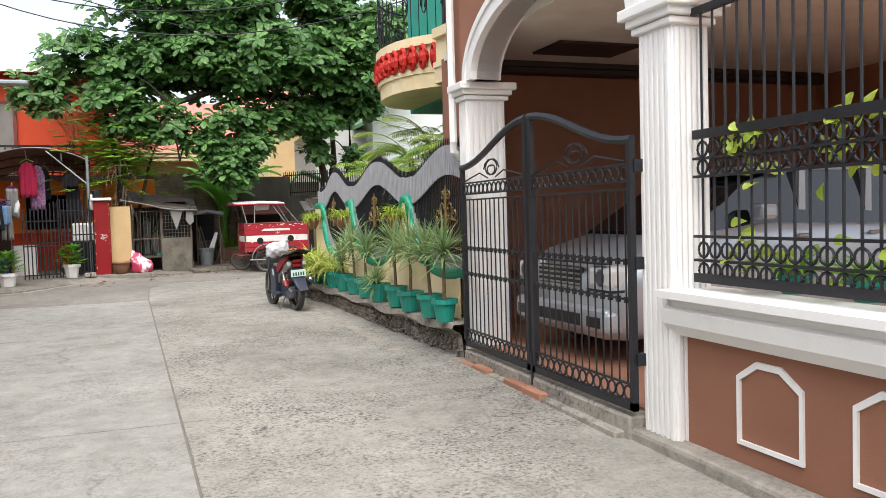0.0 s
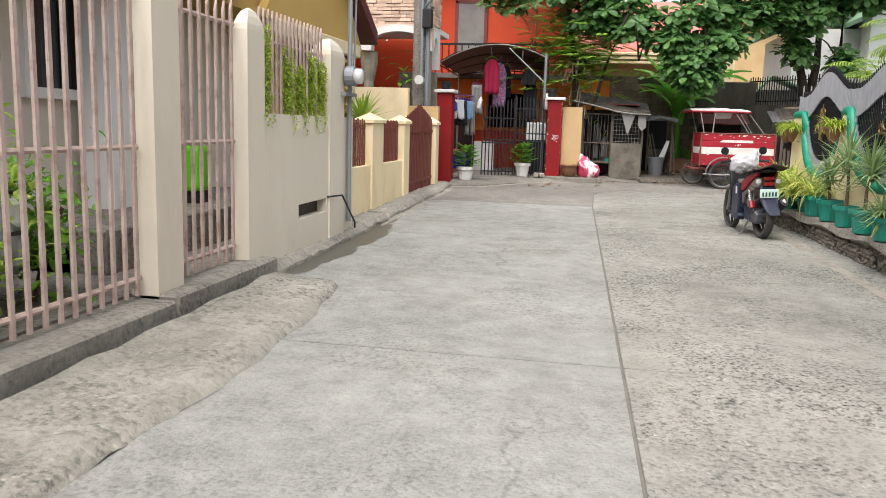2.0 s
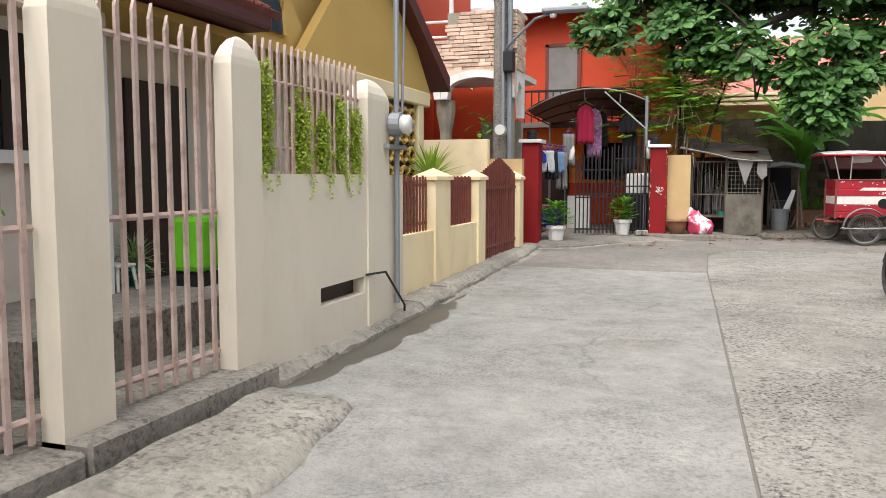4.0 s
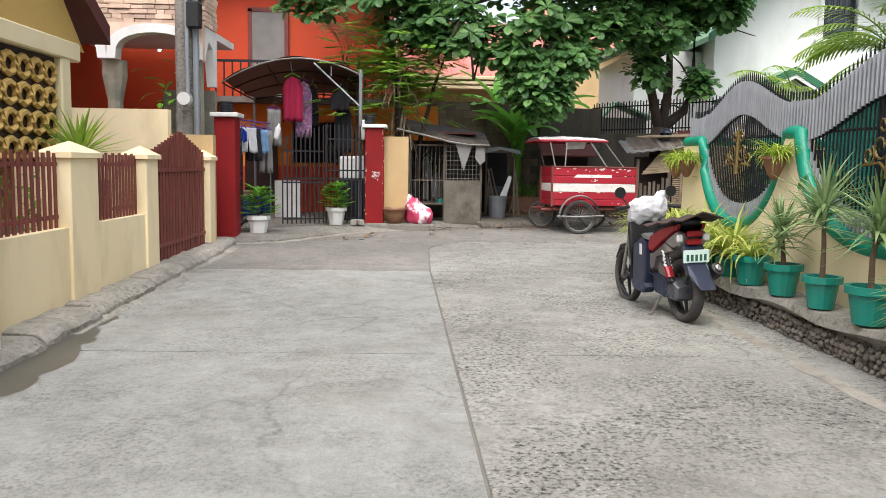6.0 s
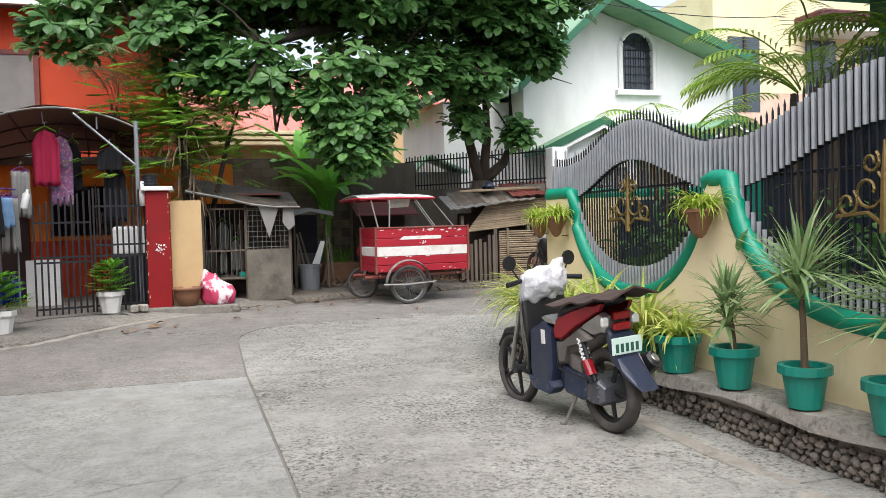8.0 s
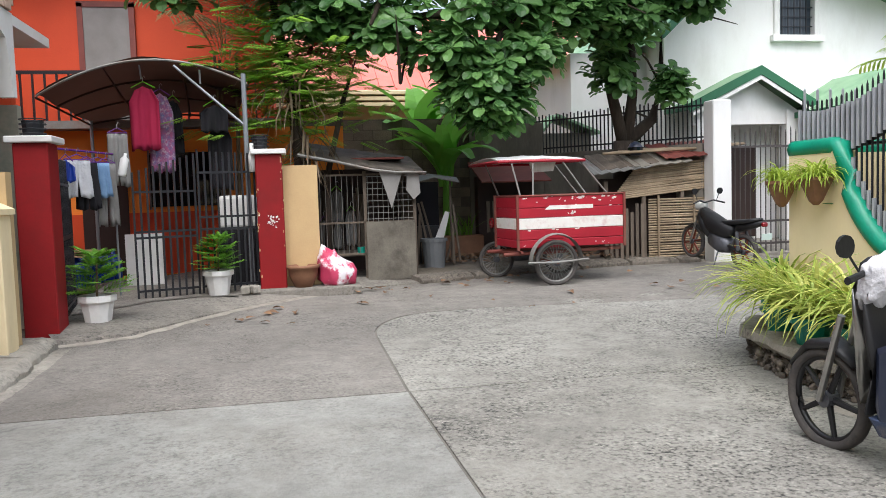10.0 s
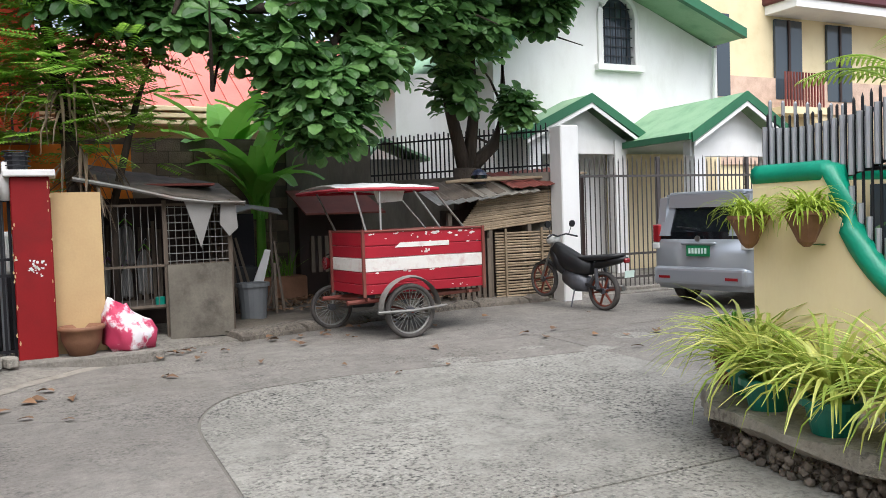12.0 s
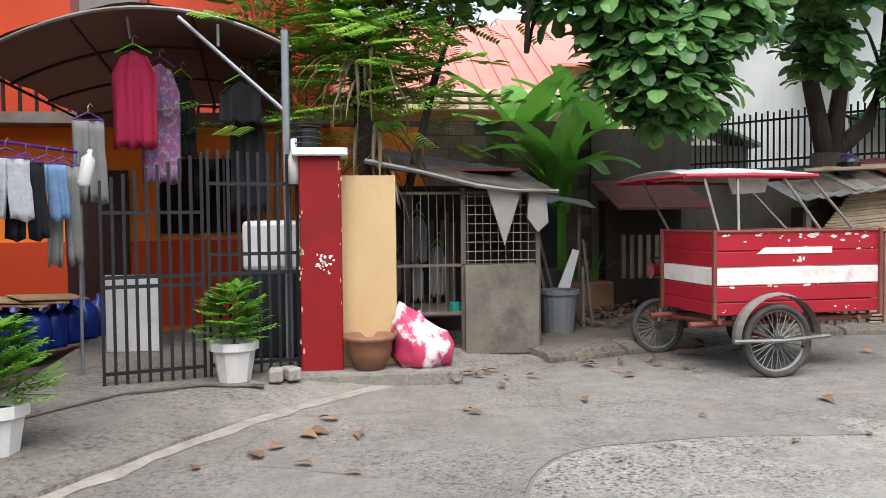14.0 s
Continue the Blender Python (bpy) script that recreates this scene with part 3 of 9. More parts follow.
for i in range(6):
    a, b = rows[-1][i], rows[-1][i + 1]
    bm.faces.new((a, b, bm.verts.new((b.co.x, b.co.y + 0.06, gz(8.5) - 0.02)), bm.verts.new((a.co.x, a.co.y + 0.06, gz(8.5) - 0.02))))
tagged(part("ramp", bm, aggregate_mat("ramp_concrete", rgb("b0aba0"), rgb("898579"), rgb("b5afa3"), 0.75, rgb("4a463d"), 20.0), smooth=True), "rough concrete driveway ramp over the drain", "ramp", kind="structure")

# raised apron in front of the far plots
edge = [(-3.35, 19.15), (-2.67, 19.45), (-2.06, 20.45), (-1.45, 21.3), (-0.59, 22.1), (0.28, 22.62), (1.35, 22.95), (2.3, 23.3), (3.7, 23.75), (4.6, 24.0), (6.4, 24.0), (9.6, 23.95), (16, 23.9)]


def along(e, step):
    """Points at even steps along a line of points."""
    out_ = []
    for (a, b), (c, d) in zip(e, e[1:]):
        k = max(1, int(math.hypot(c - a, d - b) / step))
        out_ += [(a + (c - a) * i / k, b + (d - b) * i / k) for i in range(k)]
    return out_ + [e[-1]]


edge_fine = [(x + 0.03 * noise.noise(Vector((x * 3, y * 3, 0))), y + 0.03 * noise.noise(Vector((x * 3, y * 3, 7)))) for x, y in along(edge, 0.08)]
bm = bmesh.new()
A = [(x, y, -0.02) for x, y in edge_fine]
B = [(x - 0.01, y + 0.02, 0.05 + 0.012 * noise.noise(Vector((x * 5, y * 5, 3)))) for x, y in edge_fine]
C = [(x - 0.25, y + 0.55, 0.13) for x, y in edge_fine]
D = [(x - 0.6, y + 5.5, 0.15) for x, y in edge_fine]
for P, Q in ((A, B), (B, C), (C, D)):
    strip(bm, P, Q)
bmesh.ops.remove_doubles(bm, verts=bm.verts, dist=1e-4)
bmesh.ops.recalc_face_normals(bm, faces=bm.faces)
for f in bm.faces:
    if f.normal.z < 0:
        f.normal_flip()
tagged(part("apron", bm, APRON), "raised stained concrete apron with a worn edge", "pavement", kind="structure")
CRUST = mat("pale_cement_crust", rgb("a39c91"), rgb("7d766c"), 0.95, scale=5, fine=40, bump=0.6, stain=rgb("6b655c"), stain_amt=0.9, stain_scale=4)
lip = [p for p in edge_fine if p[0] < 0.0]
bm = strip(bmesh.new(), [(x - 0.03, y + 0.01, gz(y) + 0.014) for x, y in lip], [(x + 0.06 + 0.07 * noise.noise(Vector((x * 3, y * 3, 1))) + 0.03 * noise.noise(Vector((x * 9, y * 9, 1))), y - 0.1 - 0.05 * noise.noise(Vector((x * 4, y * 4, 2))), gz(y) + 0.003) for x, y in lip])
tagged(part("cement_crust", bm, CRUST), "pale worn cement lip along the apron", "gutter", kind="structure")
seam = along([(-3.6, 20.45), (-3.2, 20.9), (-2.8, 21.5), (-2.2, 21.75), (-1.7, 21.62)], 0.08)
bm = strip(bmesh.new(), [(x, y + 0.05 + 0.03 * noise.noise(Vector((x * 4, y * 4, 0))), 0.142) for x, y in seam], [(x, y - 0.05 - 0.05 * noise.noise(Vector((x * 3, y * 3, 4))), 0.142) for x, y in seam])
tagged(part("damp_seam", bm, WET), "dark damp seam across the apron", "stain", kind="structure")
DUSTKERB = aggregate_mat("dusty_kerb_concrete", rgb("8c8378"), rgb("645d53"), rgb("948b7f"), 0.7, rgb("464038"), 24.0)
far_kerb = thing("kerb_far", pose(3, 23.5, 0), "rounded concrete kerb with a drain hole before the scrap yard", "kerb", kind="structure")
kr = random.Random(14)
kline = along([p for p in edge if p[0] > 0.2 and p[0] < 7.0], 0.06)
q0 = 0
while q0 < len(kline) - 3:
    q1 = min(len(kline) - 1, q0 + kr.randrange(12, 19))
    if not any(0.72 < kline[q][0] < 0.98 for q in (q0, q1)) and (kline[q1][0] < 0.72 or kline[q0][0] > 0.98):
        bm = bmesh.new()
        secs = []
        for q in range(q0, q1):
            x, y = kline[q]
            e = 0.025 if q in (q0, q1 - 1) else 0.0
            secs.append([bm.verts.new((x + dx, y + dy + (0.02 * noise.noise(Vector((x * 4, y * 4, dz * 9))) if dy < 0.2 else 0), dz * (1 + 0.12 * noise.noise(Vector((x * 3, y * 3, 5)))) - (e if dz > 0.1 else 0))) for dx, dy, dz in ((0.02, -0.05, -0.05), (0.02, -0.05, 0.08), (0.0, -0.02, 0.13), (-0.02, 0.04, 0.155), (-0.1, 0.2, 0.165), (-0.14, 0.28, 0.1))])
        for P, Q in zip(secs, secs[1:]):
            for i in range(5):
                bm.faces.new((P[i], P[i + 1], Q[i + 1], Q[i]))
        bm.faces.new(secs[0][::-1]), bm.faces.new(secs[-1])
        bmesh.ops.recalc_face_normals(bm, faces=bm.faces)
        part("kerb_stone", bm, DUSTKERB, far_kerb, world=True)
    q0 = q1
bm = bmesh.new()
kerb_back = lambda x: float(np.interp(x, [p[0] for p in edge], [p[1] for p in edge])) + 0.24
dirt_rows = [[bm.verts.new((x, kerb_back(x) + (27.2 - kerb_back(x)) * v, 0.15 + 0.03 * min(1.0, v * 6) + 0.05 * noise.noise(Vector((x * 2, v * 8, 0))) * min(1.0, v * 6) + 0.02 * noise.noise(Vector((x * 7, v * 28, 0))))) for x in np.linspace(0.85, 7.2, 60)] for v in np.linspace(0, 1, 36)]
for A, B in zip(dirt_rows, dirt_rows[1:]):
    for i in range(59):
        bm.faces.new((A[i], A[i + 1], B[i + 1], B[i]))
tagged(part("dirt_yard", bm, DIRT, smooth=True), "bare dirt yard strewn with leaves behind the cart", "ground", kind="structure")
strip_y = np.linspace(9.0, 15.4, 80)
bm = strip(bmesh.new(), [(2.62 - 0.03 * (v - 9) + 0.05 * noise.noise(Vector((v * 2, 0, 0))), v, gz(v) + 0.004) for v in strip_y], [(2.76 - 0.03 * (v - 9) + 0.07 * noise.noise(Vector((v * 2.6, 4, 0))) + 0.03 * noise.noise(Vector((v * 8, 4, 0))), v, gz(v) + 0.004) for v in strip_y])
tagged(part("cement_crust", bm, CRUST), "pale cement strip along the gutter by the ledge", "gutter", kind="structure")

# ---- the brown house with the carport ----
facade = thing("house", pose(3.5, 6, 0), "brown and white house with an arched carport and fluted columns", "house")


def fluted_column(x0, x1, y0, y1, z0, z1):
    """A white square column with flutes and a stepped capital."""
    col = part("column", bx(x0 + 0.02, x1 - 0.02, y0 + 0.02, y1 - 0.02, z0, z1, bev=0.005), WHITE, facade, "white fluted column with a stepped capital", world=True)
    n, h = 6, z1 - z0 - 0.16
    for i in range(n):
        w = (x1 - x0 - 0.06) / n
        for y in (y0 + 0.015, y1 - 0.015):
            bar("flute", ub(WHITE, 0.12), col, (x0 + 0.03 + w * (i + 0.4), y, z0 + 0.02), w * 0.66, 0.03, h)
        w = (y1 - y0 - 0.06) / n
        bar("flute", ub(WHITE, 0.12), col, (x0 + 0.015, y0 + 0.03 + w * (i + 0.4), z0 + 0.02), 0.03, w * 0.66, h)
    for k, (h, o) in enumerate(((0.05, 0.02), (0.07, 0.05), (0.08, 0.09))):
        z = z1 - 0.12 + k * 0.055
        part("capital_step", bx(x0 - o, x1 + o, y0 - o, y1 + o, z, z + h, bev=0.012, seg=2), WHITE, col, world=True)
    return col


fluted_column(3.3, 3.64, 4.5, 4.92, -0.2, 2.84)
fluted_column(3.3, 3.8, 8.2, 8.45, -0.15, 2.86)
# arch over the carport and the storey above it
YC, RA, RB, ZS = 6.5, 1.5, 0.66, 2.93
arch_in = [(YC + RA * math.cos(a), ZS + RB * math.sin(a)) for a in [math.pi * i / 24 for i in range(25)]]
wallp = [(8.9, ZS)] + [(8.9, 7.6), (4.3, 7.6), (4.3, ZS)] + [(y, z) for y, z in arch_in[::-1]]
part("wall", pr(wallp, "x", 3.36, 3.62), BROWN, facade, world=True)
arch_out = [(YC + (RA + 0.16) * math.cos(a), ZS + (RB + 0.17) * math.sin(a)) for a in [math.pi * i / 24 for i in range(25)]]
part("arch_moulding", pr(arch_out + arch_in[::-1], "x", 3.28, 3.645), WHITE, facade, "white moulding round the arch", world=True)
arch_mid = [(YC + (RA + 0.2) * math.cos(a), ZS + (RB + 0.21) * math.sin(a)) for a in [math.pi * i / 24 for i in range(25)]]
part("arch_moulding", pr(arch_mid + [(YC + (RA + 0.13) * math.cos(a), ZS + (RB + 0.14) * math.sin(a)) for a in [math.pi * i / 24 for i in range(24, -1, -1)]], "x", 3.26, 3.29), WHITE, facade, world=True)
# low wall with its sill, and the storey over the window
part("wall", bx(3.4, 3.6, -6, 4.5, -0.3, 0.66), BROWN, facade, world=True)
part("wall", bx(3.4, 3.6, 2.2, 4.3, 3.0, 7.6), BROWN, facade, world=True)
prof = [(3.43, 0.6), (3.33, 0.62), (3.26, 0.7), (3.24, 0.8), (3.3, 0.82), (3.3, 0.86), (3.2, 0.88), (3.2, 0.93), (3.66, 0.93), (3.66, 0.6)]
part("window_sill", pr(prof, "y", -6, 4.58), WHITE, facade, "white moulded sill", world=True)
part("lintel", bx(3.36, 3.66, 2.2, 4.46, 2.92, 3.04, bev=0.02), WHITE, facade, world=True)
part("kerb", bx(3.22, 3.42, -6, 4.95, -0.32, -0.12, bev=0.03, seg=2), KERB, facade, "worn concrete kerb at the wall's foot", world=True)


def hex_frame(y0, y1, z0, z1):
    """A white raised outline with a clipped top."""
    ym = (y0 + y1) / 2
    p = [(y0, z0), (y1, z0), (y1, z1 - 0.02), (ym + 0.1, z1 + 0.09), (ym - 0.1, z1 + 0.09), (y0, z1 - 0.02)]
    c = (ym, (z0 + z1) / 2)
    q = [(c[0] + (a - c[0]) * (1 - 0.028 / (y1 - y0) * 2), c[1] + (b - c[1]) * (1 - 0.028 / (z1 - z0) * 2)) for a, b in p]
    bm = bmesh.new()
    for i in range(6):
        j = (i + 1) % 6
        prism(bm, [p[i], p[j], q[j], q[i]], "x", 3.382, 3.405)
    part("panel_frame", bm, WHITE, facade, "white raised panel outline", world=True)


for k in range(6):
    hex_frame(3.46 - 0.88 * k, 4.0 - 0.88 * k, 0.0, 0.45)
# carport inside
part("wall", bx(3.64, 10, 9.7, 9.85, -0.1, 3.5), BROWN, facade, world=True)
part("wall", bx(3.64, 3.8, 8.47, 9.7, -0.1, 3.5), BROWN, facade, world=True)
part("wall", bx(3.8, 5.2, 8.9, 9.85, 3.56, 3.62), BROWN, facade, world=True)
part("wall", bx(9.8, 10, 5.5, 9.7, -0.1, 3.5), BROWN, facade, world=True)
part("floor", bx(3.42, 9.8, -6, 9.7, -0.2, -0.02), TILE, facade, "terracotta carport floor", world=True)
part("column", bx(6.6, 7.0, 2.9, 3.3, -0.02, 3.2, bev=0.02), BROWN, facade, world=True)
part("capital", bx(6.5, 7.1, 2.8, 3.4, 2.7, 2.95, bev=0.04, seg=2), WHITE, facade, world=True)
tagged(part("ceiling", bx(3.62, 9.8, 3.4, 9.7, 3.45, 3.55), CEIL), "white painted carport ceiling with a dark border", "ceiling", kind="structure")
part("cornice", bx(3.8, 9.8, 9.5, 9.7, 3.3, 3.45, bev=0.02), DARKWOOD_SHADE, facade, "dark cornice under the ceiling", world=True)
part("cornice", bx(3.8, 9.6, 9.42, 9.5, 3.38, 3.45), DARKWOOD_SHADE, facade, world=True)
part("ceiling_panel", bx(4.5, 5.6, 8.2, 8.9, 3.42, 3.447), DARKWOOD_SHADE, facade, "dark panel set in the ceiling", world=True)
part("roof", bx(3.0, 10.2, 3.3, 9.1, 7.6, 7.75), GREYMETAL, facade, world=True)
part("wall", bx(3.62, 10, 8.7, 8.9, 3.5, 7.6), BROWN, facade, world=True)
# threshold of the gate
part("threshold", bx(3.2, 3.42, 4.92, 8.2, -0.24, -0.03, bev=0.02), KERB, facade, world=True)
for k in range(8):
    part("tile", bx(3.12, 3.3, 5.0 + 0.4 * k, 5.38 + 0.4 * k, -0.24, (-0.12 if k in (3, 4, 6) else -0.15), bev=0.01), TILE if k in (3, 4, 6, 7) else KERB, facade, world=True)
bm = tb([(3.26, 8.5, 7.5), (3.26, 8.5, 2.3), (3.27, 8.54, 2.2), (3.36, 8.58, 2.14), (3.5, 8.6, 2.12)], 0.045, 8)
part("downpipe", bm, WHITE, facade, "white plastic downpipe", world=True)

# window grille over the sill
grille = thing("window_grille", pose(3.45, 2, 0.93), "black wrought iron grille with rings over the sill", "grille")
bmr = lambda y, z, r=0.05, t=0.009: tb([(3.45, y + r * math.cos(a), z + r * math.sin(a)) for a in [2 * math.pi * i / 14 for i in range(14)]], t, 5, True)
for z, h in ((0.98, 0.06), (1.94, 0.06), (2.76, 0.05), (1.12, 0.018), (1.28, 0.018), (1.68, 0.018), (1.8, 0.018)):
    part("rail", bx(3.43, 3.47, -5, 4.46, z, z + h), IRON, grille, world=True)
ring_me = None
for k in range(72):
    y = 4.38 - 0.115 * k
    bar("bar", ur(IRON), grille, (3.45, y, 1.04), 0.018, 0.018, 1.75)
    if k < 44:
        for z in (1.2, 1.75, 1.87, 1.06):
            if ring_me is None:
                o = part("ring", bmr(0, 0), IRON, grille, world=True, m=Matrix.Translation((0, y, z)))
                ring_me = o.data
            else:
                place("ring", ring_me, grille, Matrix.Translation((0, y, z)), world=True)

V, F = [], []
vr = random.Random(31)
for k in range(90):
    c = Vector((3.5 + vr.uniform(-0.04, 0.12), vr.choice((4.1, 3.95, 3.3, 2.95)) + vr.gauss(0, 0.1), vr.choice((1.95, 1.8, 1.2)) + vr.gauss(0, 0.09)))
    broad_leaf(V, F, c, Vector((vr.uniform(-1, 0.5), vr.uniform(-1, 1), vr.uniform(-1, 0.3))), Vector((-1, 0, 0.4)), 0.11, 0.07)
tagged(from_arrays("climbing_vine", V, F, VINE), "yellow-green vine climbing the window grille", "plant")

# ---- the carport gate ----
gate = thing("carport_gate", pose(3.22, 6.5, 0), "black wrought iron double gate with a wavy top, closed", "gate")


def gtop(y):
    s = abs(y - 6.52) / 1.66
    return 2.0 + 0.36 * (0.5 + 0.5 * math.cos(math.pi * min(1, s)))


for y0, y1 in ((4.86, 6.49), (6.55, 8.18)):
    bm = bx(3.2, 3.245, y0, y0 + 0.05, 0.02, gtop(y0))
    box(bm, 3.2, 3.245, y1 - 0.05, y1, 0.02, gtop(y1))
    box(bm, 3.2, 3.245, y0, y1, 0.02, 0.08)
    tube(bm, [(3.222, y0 + (y1 - y0) * i / 12, gtop(y0 + (y1 - y0) * i / 12) - 0.02) for i in range(13)], 0.034, 6)
    lf = part("gate_leaf", bm, IRON, gate, world=True)
    n = 14
    for k in range(n):
        y = y0 + 0.05 + (y1 - y0 - 0.1) * (k + 0.5) / n
        bar("bar", ur(IRON), lf, (3.222, y, 0.2), 0.015, 0.015, 1.42)
        for z in (0.14,):
            place("ring", ring_me, lf, Matrix.Translation((3.222 - 3.45, y, z)), world=True)
        place("ring", ring_me, lf, Matrix.Translation((3.222 - 3.45, y, 1.74)), world=True)
        for z in (0.82, 1.1):
            bar("collar", ub(IRON), lf, (3.222, y, z - 0.02), 0.028, 0.03, 0.045)
    for z in (0.2, 1.62, 1.68, 1.8, 0.82, 1.1):
        bar("rail", ub(IRON), lf, (3.222, (y0 + y1) / 2, z), 0.018, y1 - y0 - 0.06, 0.016)
    # scrolls under the wavy top
    yc = (y0 + y1) / 2
    for sgn in (-1, 1):
        sp = [(3.222, yc + sgn * (0.06 + 0.13 * (1 - i / 16)) * math.cos(i * 0.55) , 1.93 + 0.11 * (1 - i / 20) * math.sin(i * 0.55)) for i in range(16)]
        part("scroll", tb(sp, 0.008, 5), IRON, lf, world=True)
        part("scroll", tb([(3.222, yc + sgn * 0.1, 1.84), (3.222, yc + sgn * 0.3, 1.9), (3.222, yc + sgn * 0.55, 1.86), (3.222, yc + sgn * 0.72, 1.83)], 0.008, 5), IRON, lf, world=True)
for z in (0.35, 1.05, 1.75):
    bar("hinge", ub(IRON), gate, (3.28, 4.87, z), 0.1, 0.05, 0.09)
bar("bolt", ub(IRON), gate, (3.2, 6.5, -0.1), 0.02, 0.02, 0.3)

# ---- the garden wall with waves ----
def wx(y):
    u = min(1.0, max(0.0, (y - 13.6) / 3.0))
    return 3.36 - 0.032 * (y - 8.3) + 0.15 * u * u * (3 - 2 * u)


BOWLS = ((7.75, 10.48), (10.72, 13.42), (13.68, 16.15))


def wave_top(y):
    """The wall's crest: posts with deep bowls between them."""
    for a, b in BOWLS:
        if a < y < b:
            u = abs(y - (a + b) / 2) / ((b - a) / 2)
            return 0.72 + 0.96 * (1 - (1 - u ** 2.3) ** 0.55)
    return 1.68


def wave_fence_top(y):
    return 2.17 + 0.17 * math.cos(2 * math.pi * (y - 12.05) / 2.92)


garden_wall = thing("garden_wall", pose(3.3, 12, 0), "cream garden wall with deep wave cut-outs and green pipe coping", "wall")
ys = [8.64 + (16.75 - 8.64) * i / 140 for i in range(141)]
bm = bmesh.new()
A = [(wx(y), y, 0.1) for y in ys]
B = [(wx(y), y, wave_top(y)) for y in ys]
C = [(wx(y) + 0.17, y, wave_top(y)) for y in ys]
D = [(wx(y) + 0.17, y, 0.1) for y in ys]
for P, Q in ((A, B), (B, C), (C, D)):
    strip(bm, P, Q)
bmesh.ops.remove_doubles(bm, verts=bm.verts, dist=1e-4)
box(bm, wx(16.75) + 0.172, 12.0, 16.58, 16.75, 0.0, 1.66)
part("wall", bm, YELLOW, garden_wall, world=True)
cope = [(wx(y) + 0.05, y, wave_top(y) + 0.02) for y in ys]
part("coping", tb(cope, 0.075, 10), GREENPIPE, garden_wall, "green painted pipe coping", world=True, smooth=True)
part("coping", tb([(wx(16.75) + 0.06, 16.68, 1.7), (5, 16.68, 1.7), (9, 16.68, 1.7)], 0.075, 10), GREENPIPE, garden_wall, world=True, smooth=True)
pickets = thing("picket_fence", pose(3.4, 12, 1), "grey steel picket fence with wavy bands on the garden wall", "fence")
k = 0
y = 8.7
while y < 16.72:
    x = wx(y) + 0.1
    t, w = wave_fence_top(y), wave_top(y)
    bar("picket", ur(IRON, True), pickets, (x, y, w), 0.018, 0.018, t + 0.09 - w)
    lo = t - 0.38
    if lo > w + 0.25:
        bar("band_picket", ur(STEEL), pickets, (x - 0.03, y, lo), 0.036, 0.036, 0.36)
        bar("band_picket", ur(STEEL), pickets, (x - 0.03, y, w + 0.02), 0.034, 0.034, 0.24)
    else:
        bar("band_picket", ur(STEEL), pickets, (x - 0.03, y, w), 0.034, 0.034, t - w)
    y += 0.058
for f in (lambda y: wave_fence_top(y) - 0.03, lambda y: wave_fence_top(y) - 0.36):
    part("rail", tb([(wx(y) + 0.13, y, f(y)) for y in ys[::3]], 0.014, 5), IRON, pickets, world=True)
part("inner_rail", tb([(wx(y) + 0.13, y, 1.7) for y in ys[::10]], 0.014, 5), IRON, pickets, world=True)
for k in range(40):
    bar("picket", ur(STEEL, True), pickets, (wx(16.75) + 0.12 * k + 0.1, 16.68, 1.66), 0.024, 0.024, 0.55)


def fleur(yc, zc):
    """A gilt ornament of scrolls round a spear."""
    x = wx(yc) + 0.03
    orn = part("ornament", tb([(x, yc, zc - 0.2), (x, yc, zc + 0.12), (x, yc, zc + 0.34)], [0.03, 0.02, 0.006], 6), GOLD, pickets, "gilt scroll ornament", world=True)
    for sg in (-1, 1):
        for R, oy, oz in ((0.13, 0.12, 0.05), (0.09, 0.28, -0.02), (0.07, 0.1, 0.22)):
            part("scroll", tb([(x, yc + sg * (oy + R * (1 - i / 22) * math.cos(i * 0.5 + 2.2)), zc + oz + R * (1 - i / 22) * math.sin(i * 0.5 + 2.2)) for i in range(16)], 0.011, 5), GOLD, orn, world=True)
        part("scroll", tb([(x, yc, zc - 0.16), (x, yc + sg * 0.12, zc - 0.08), (x, yc + sg * 0.36, zc - 0.1)], 0.014, 5), GOLD, orn, world=True)


for yc in (14.92, 12.07, 9.1):
    fleur(yc, 1.5)

# planting ledge with a hollow, stony foot
ledge = thing("planting_ledge", pose(3, 12, 0), "broken concrete planting ledge over a rubble foot", "ledge", kind="structure")
LE = [(3.12, 8.3), (3.05, 9.2), (2.98, 10.5), (2.93, 12), (2.86, 13.3), (2.78, 14.2), (2.66, 15.0), (2.56, 15.6), (2.6, 16.2), (2.78, 16.75), (3.1, 17.1), (3.5, 17.2)]
fine = []
for (a, b), (c, d) in zip(LE, LE[1:]):
    for i in range(5):
        f = i / 5
        fine.append((a + (c - a) * f + rng.uniform(-0.02, 0.02), b + (d - b) * f))
fine.append(LE[-1])
bm = bmesh.new()
back = [(3.6, min(y, 16.75)) for x, y in fine]
T1 = [(x, y, 0.235 + 0.012 * math.sin(y * 9)) for x, y in fine]
strip(bm, [(x, y, 0.25) for x, y in back], T1)
strip(bm, T1, [(x - 0.015, y, 0.16 + 0.03 * math.sin(y * 4)) for x, y in fine])
strip(bm, [(x - 0.015, y, 0.16 + 0.03 * math.sin(y * 4)) for x, y in fine], [(x + 0.1, y, 0.1) for x, y in fine])
strip(bm, [(x + 0.1, y, 0.1) for x, y in fine], [(x + 0.13, y, -0.3) for x, y in fine])
bmesh.ops.remove_doubles(bm, verts=bm.verts, dist=1e-4)
part("ledge_top", bm, KERB, ledge, world=True)
stone_me = []
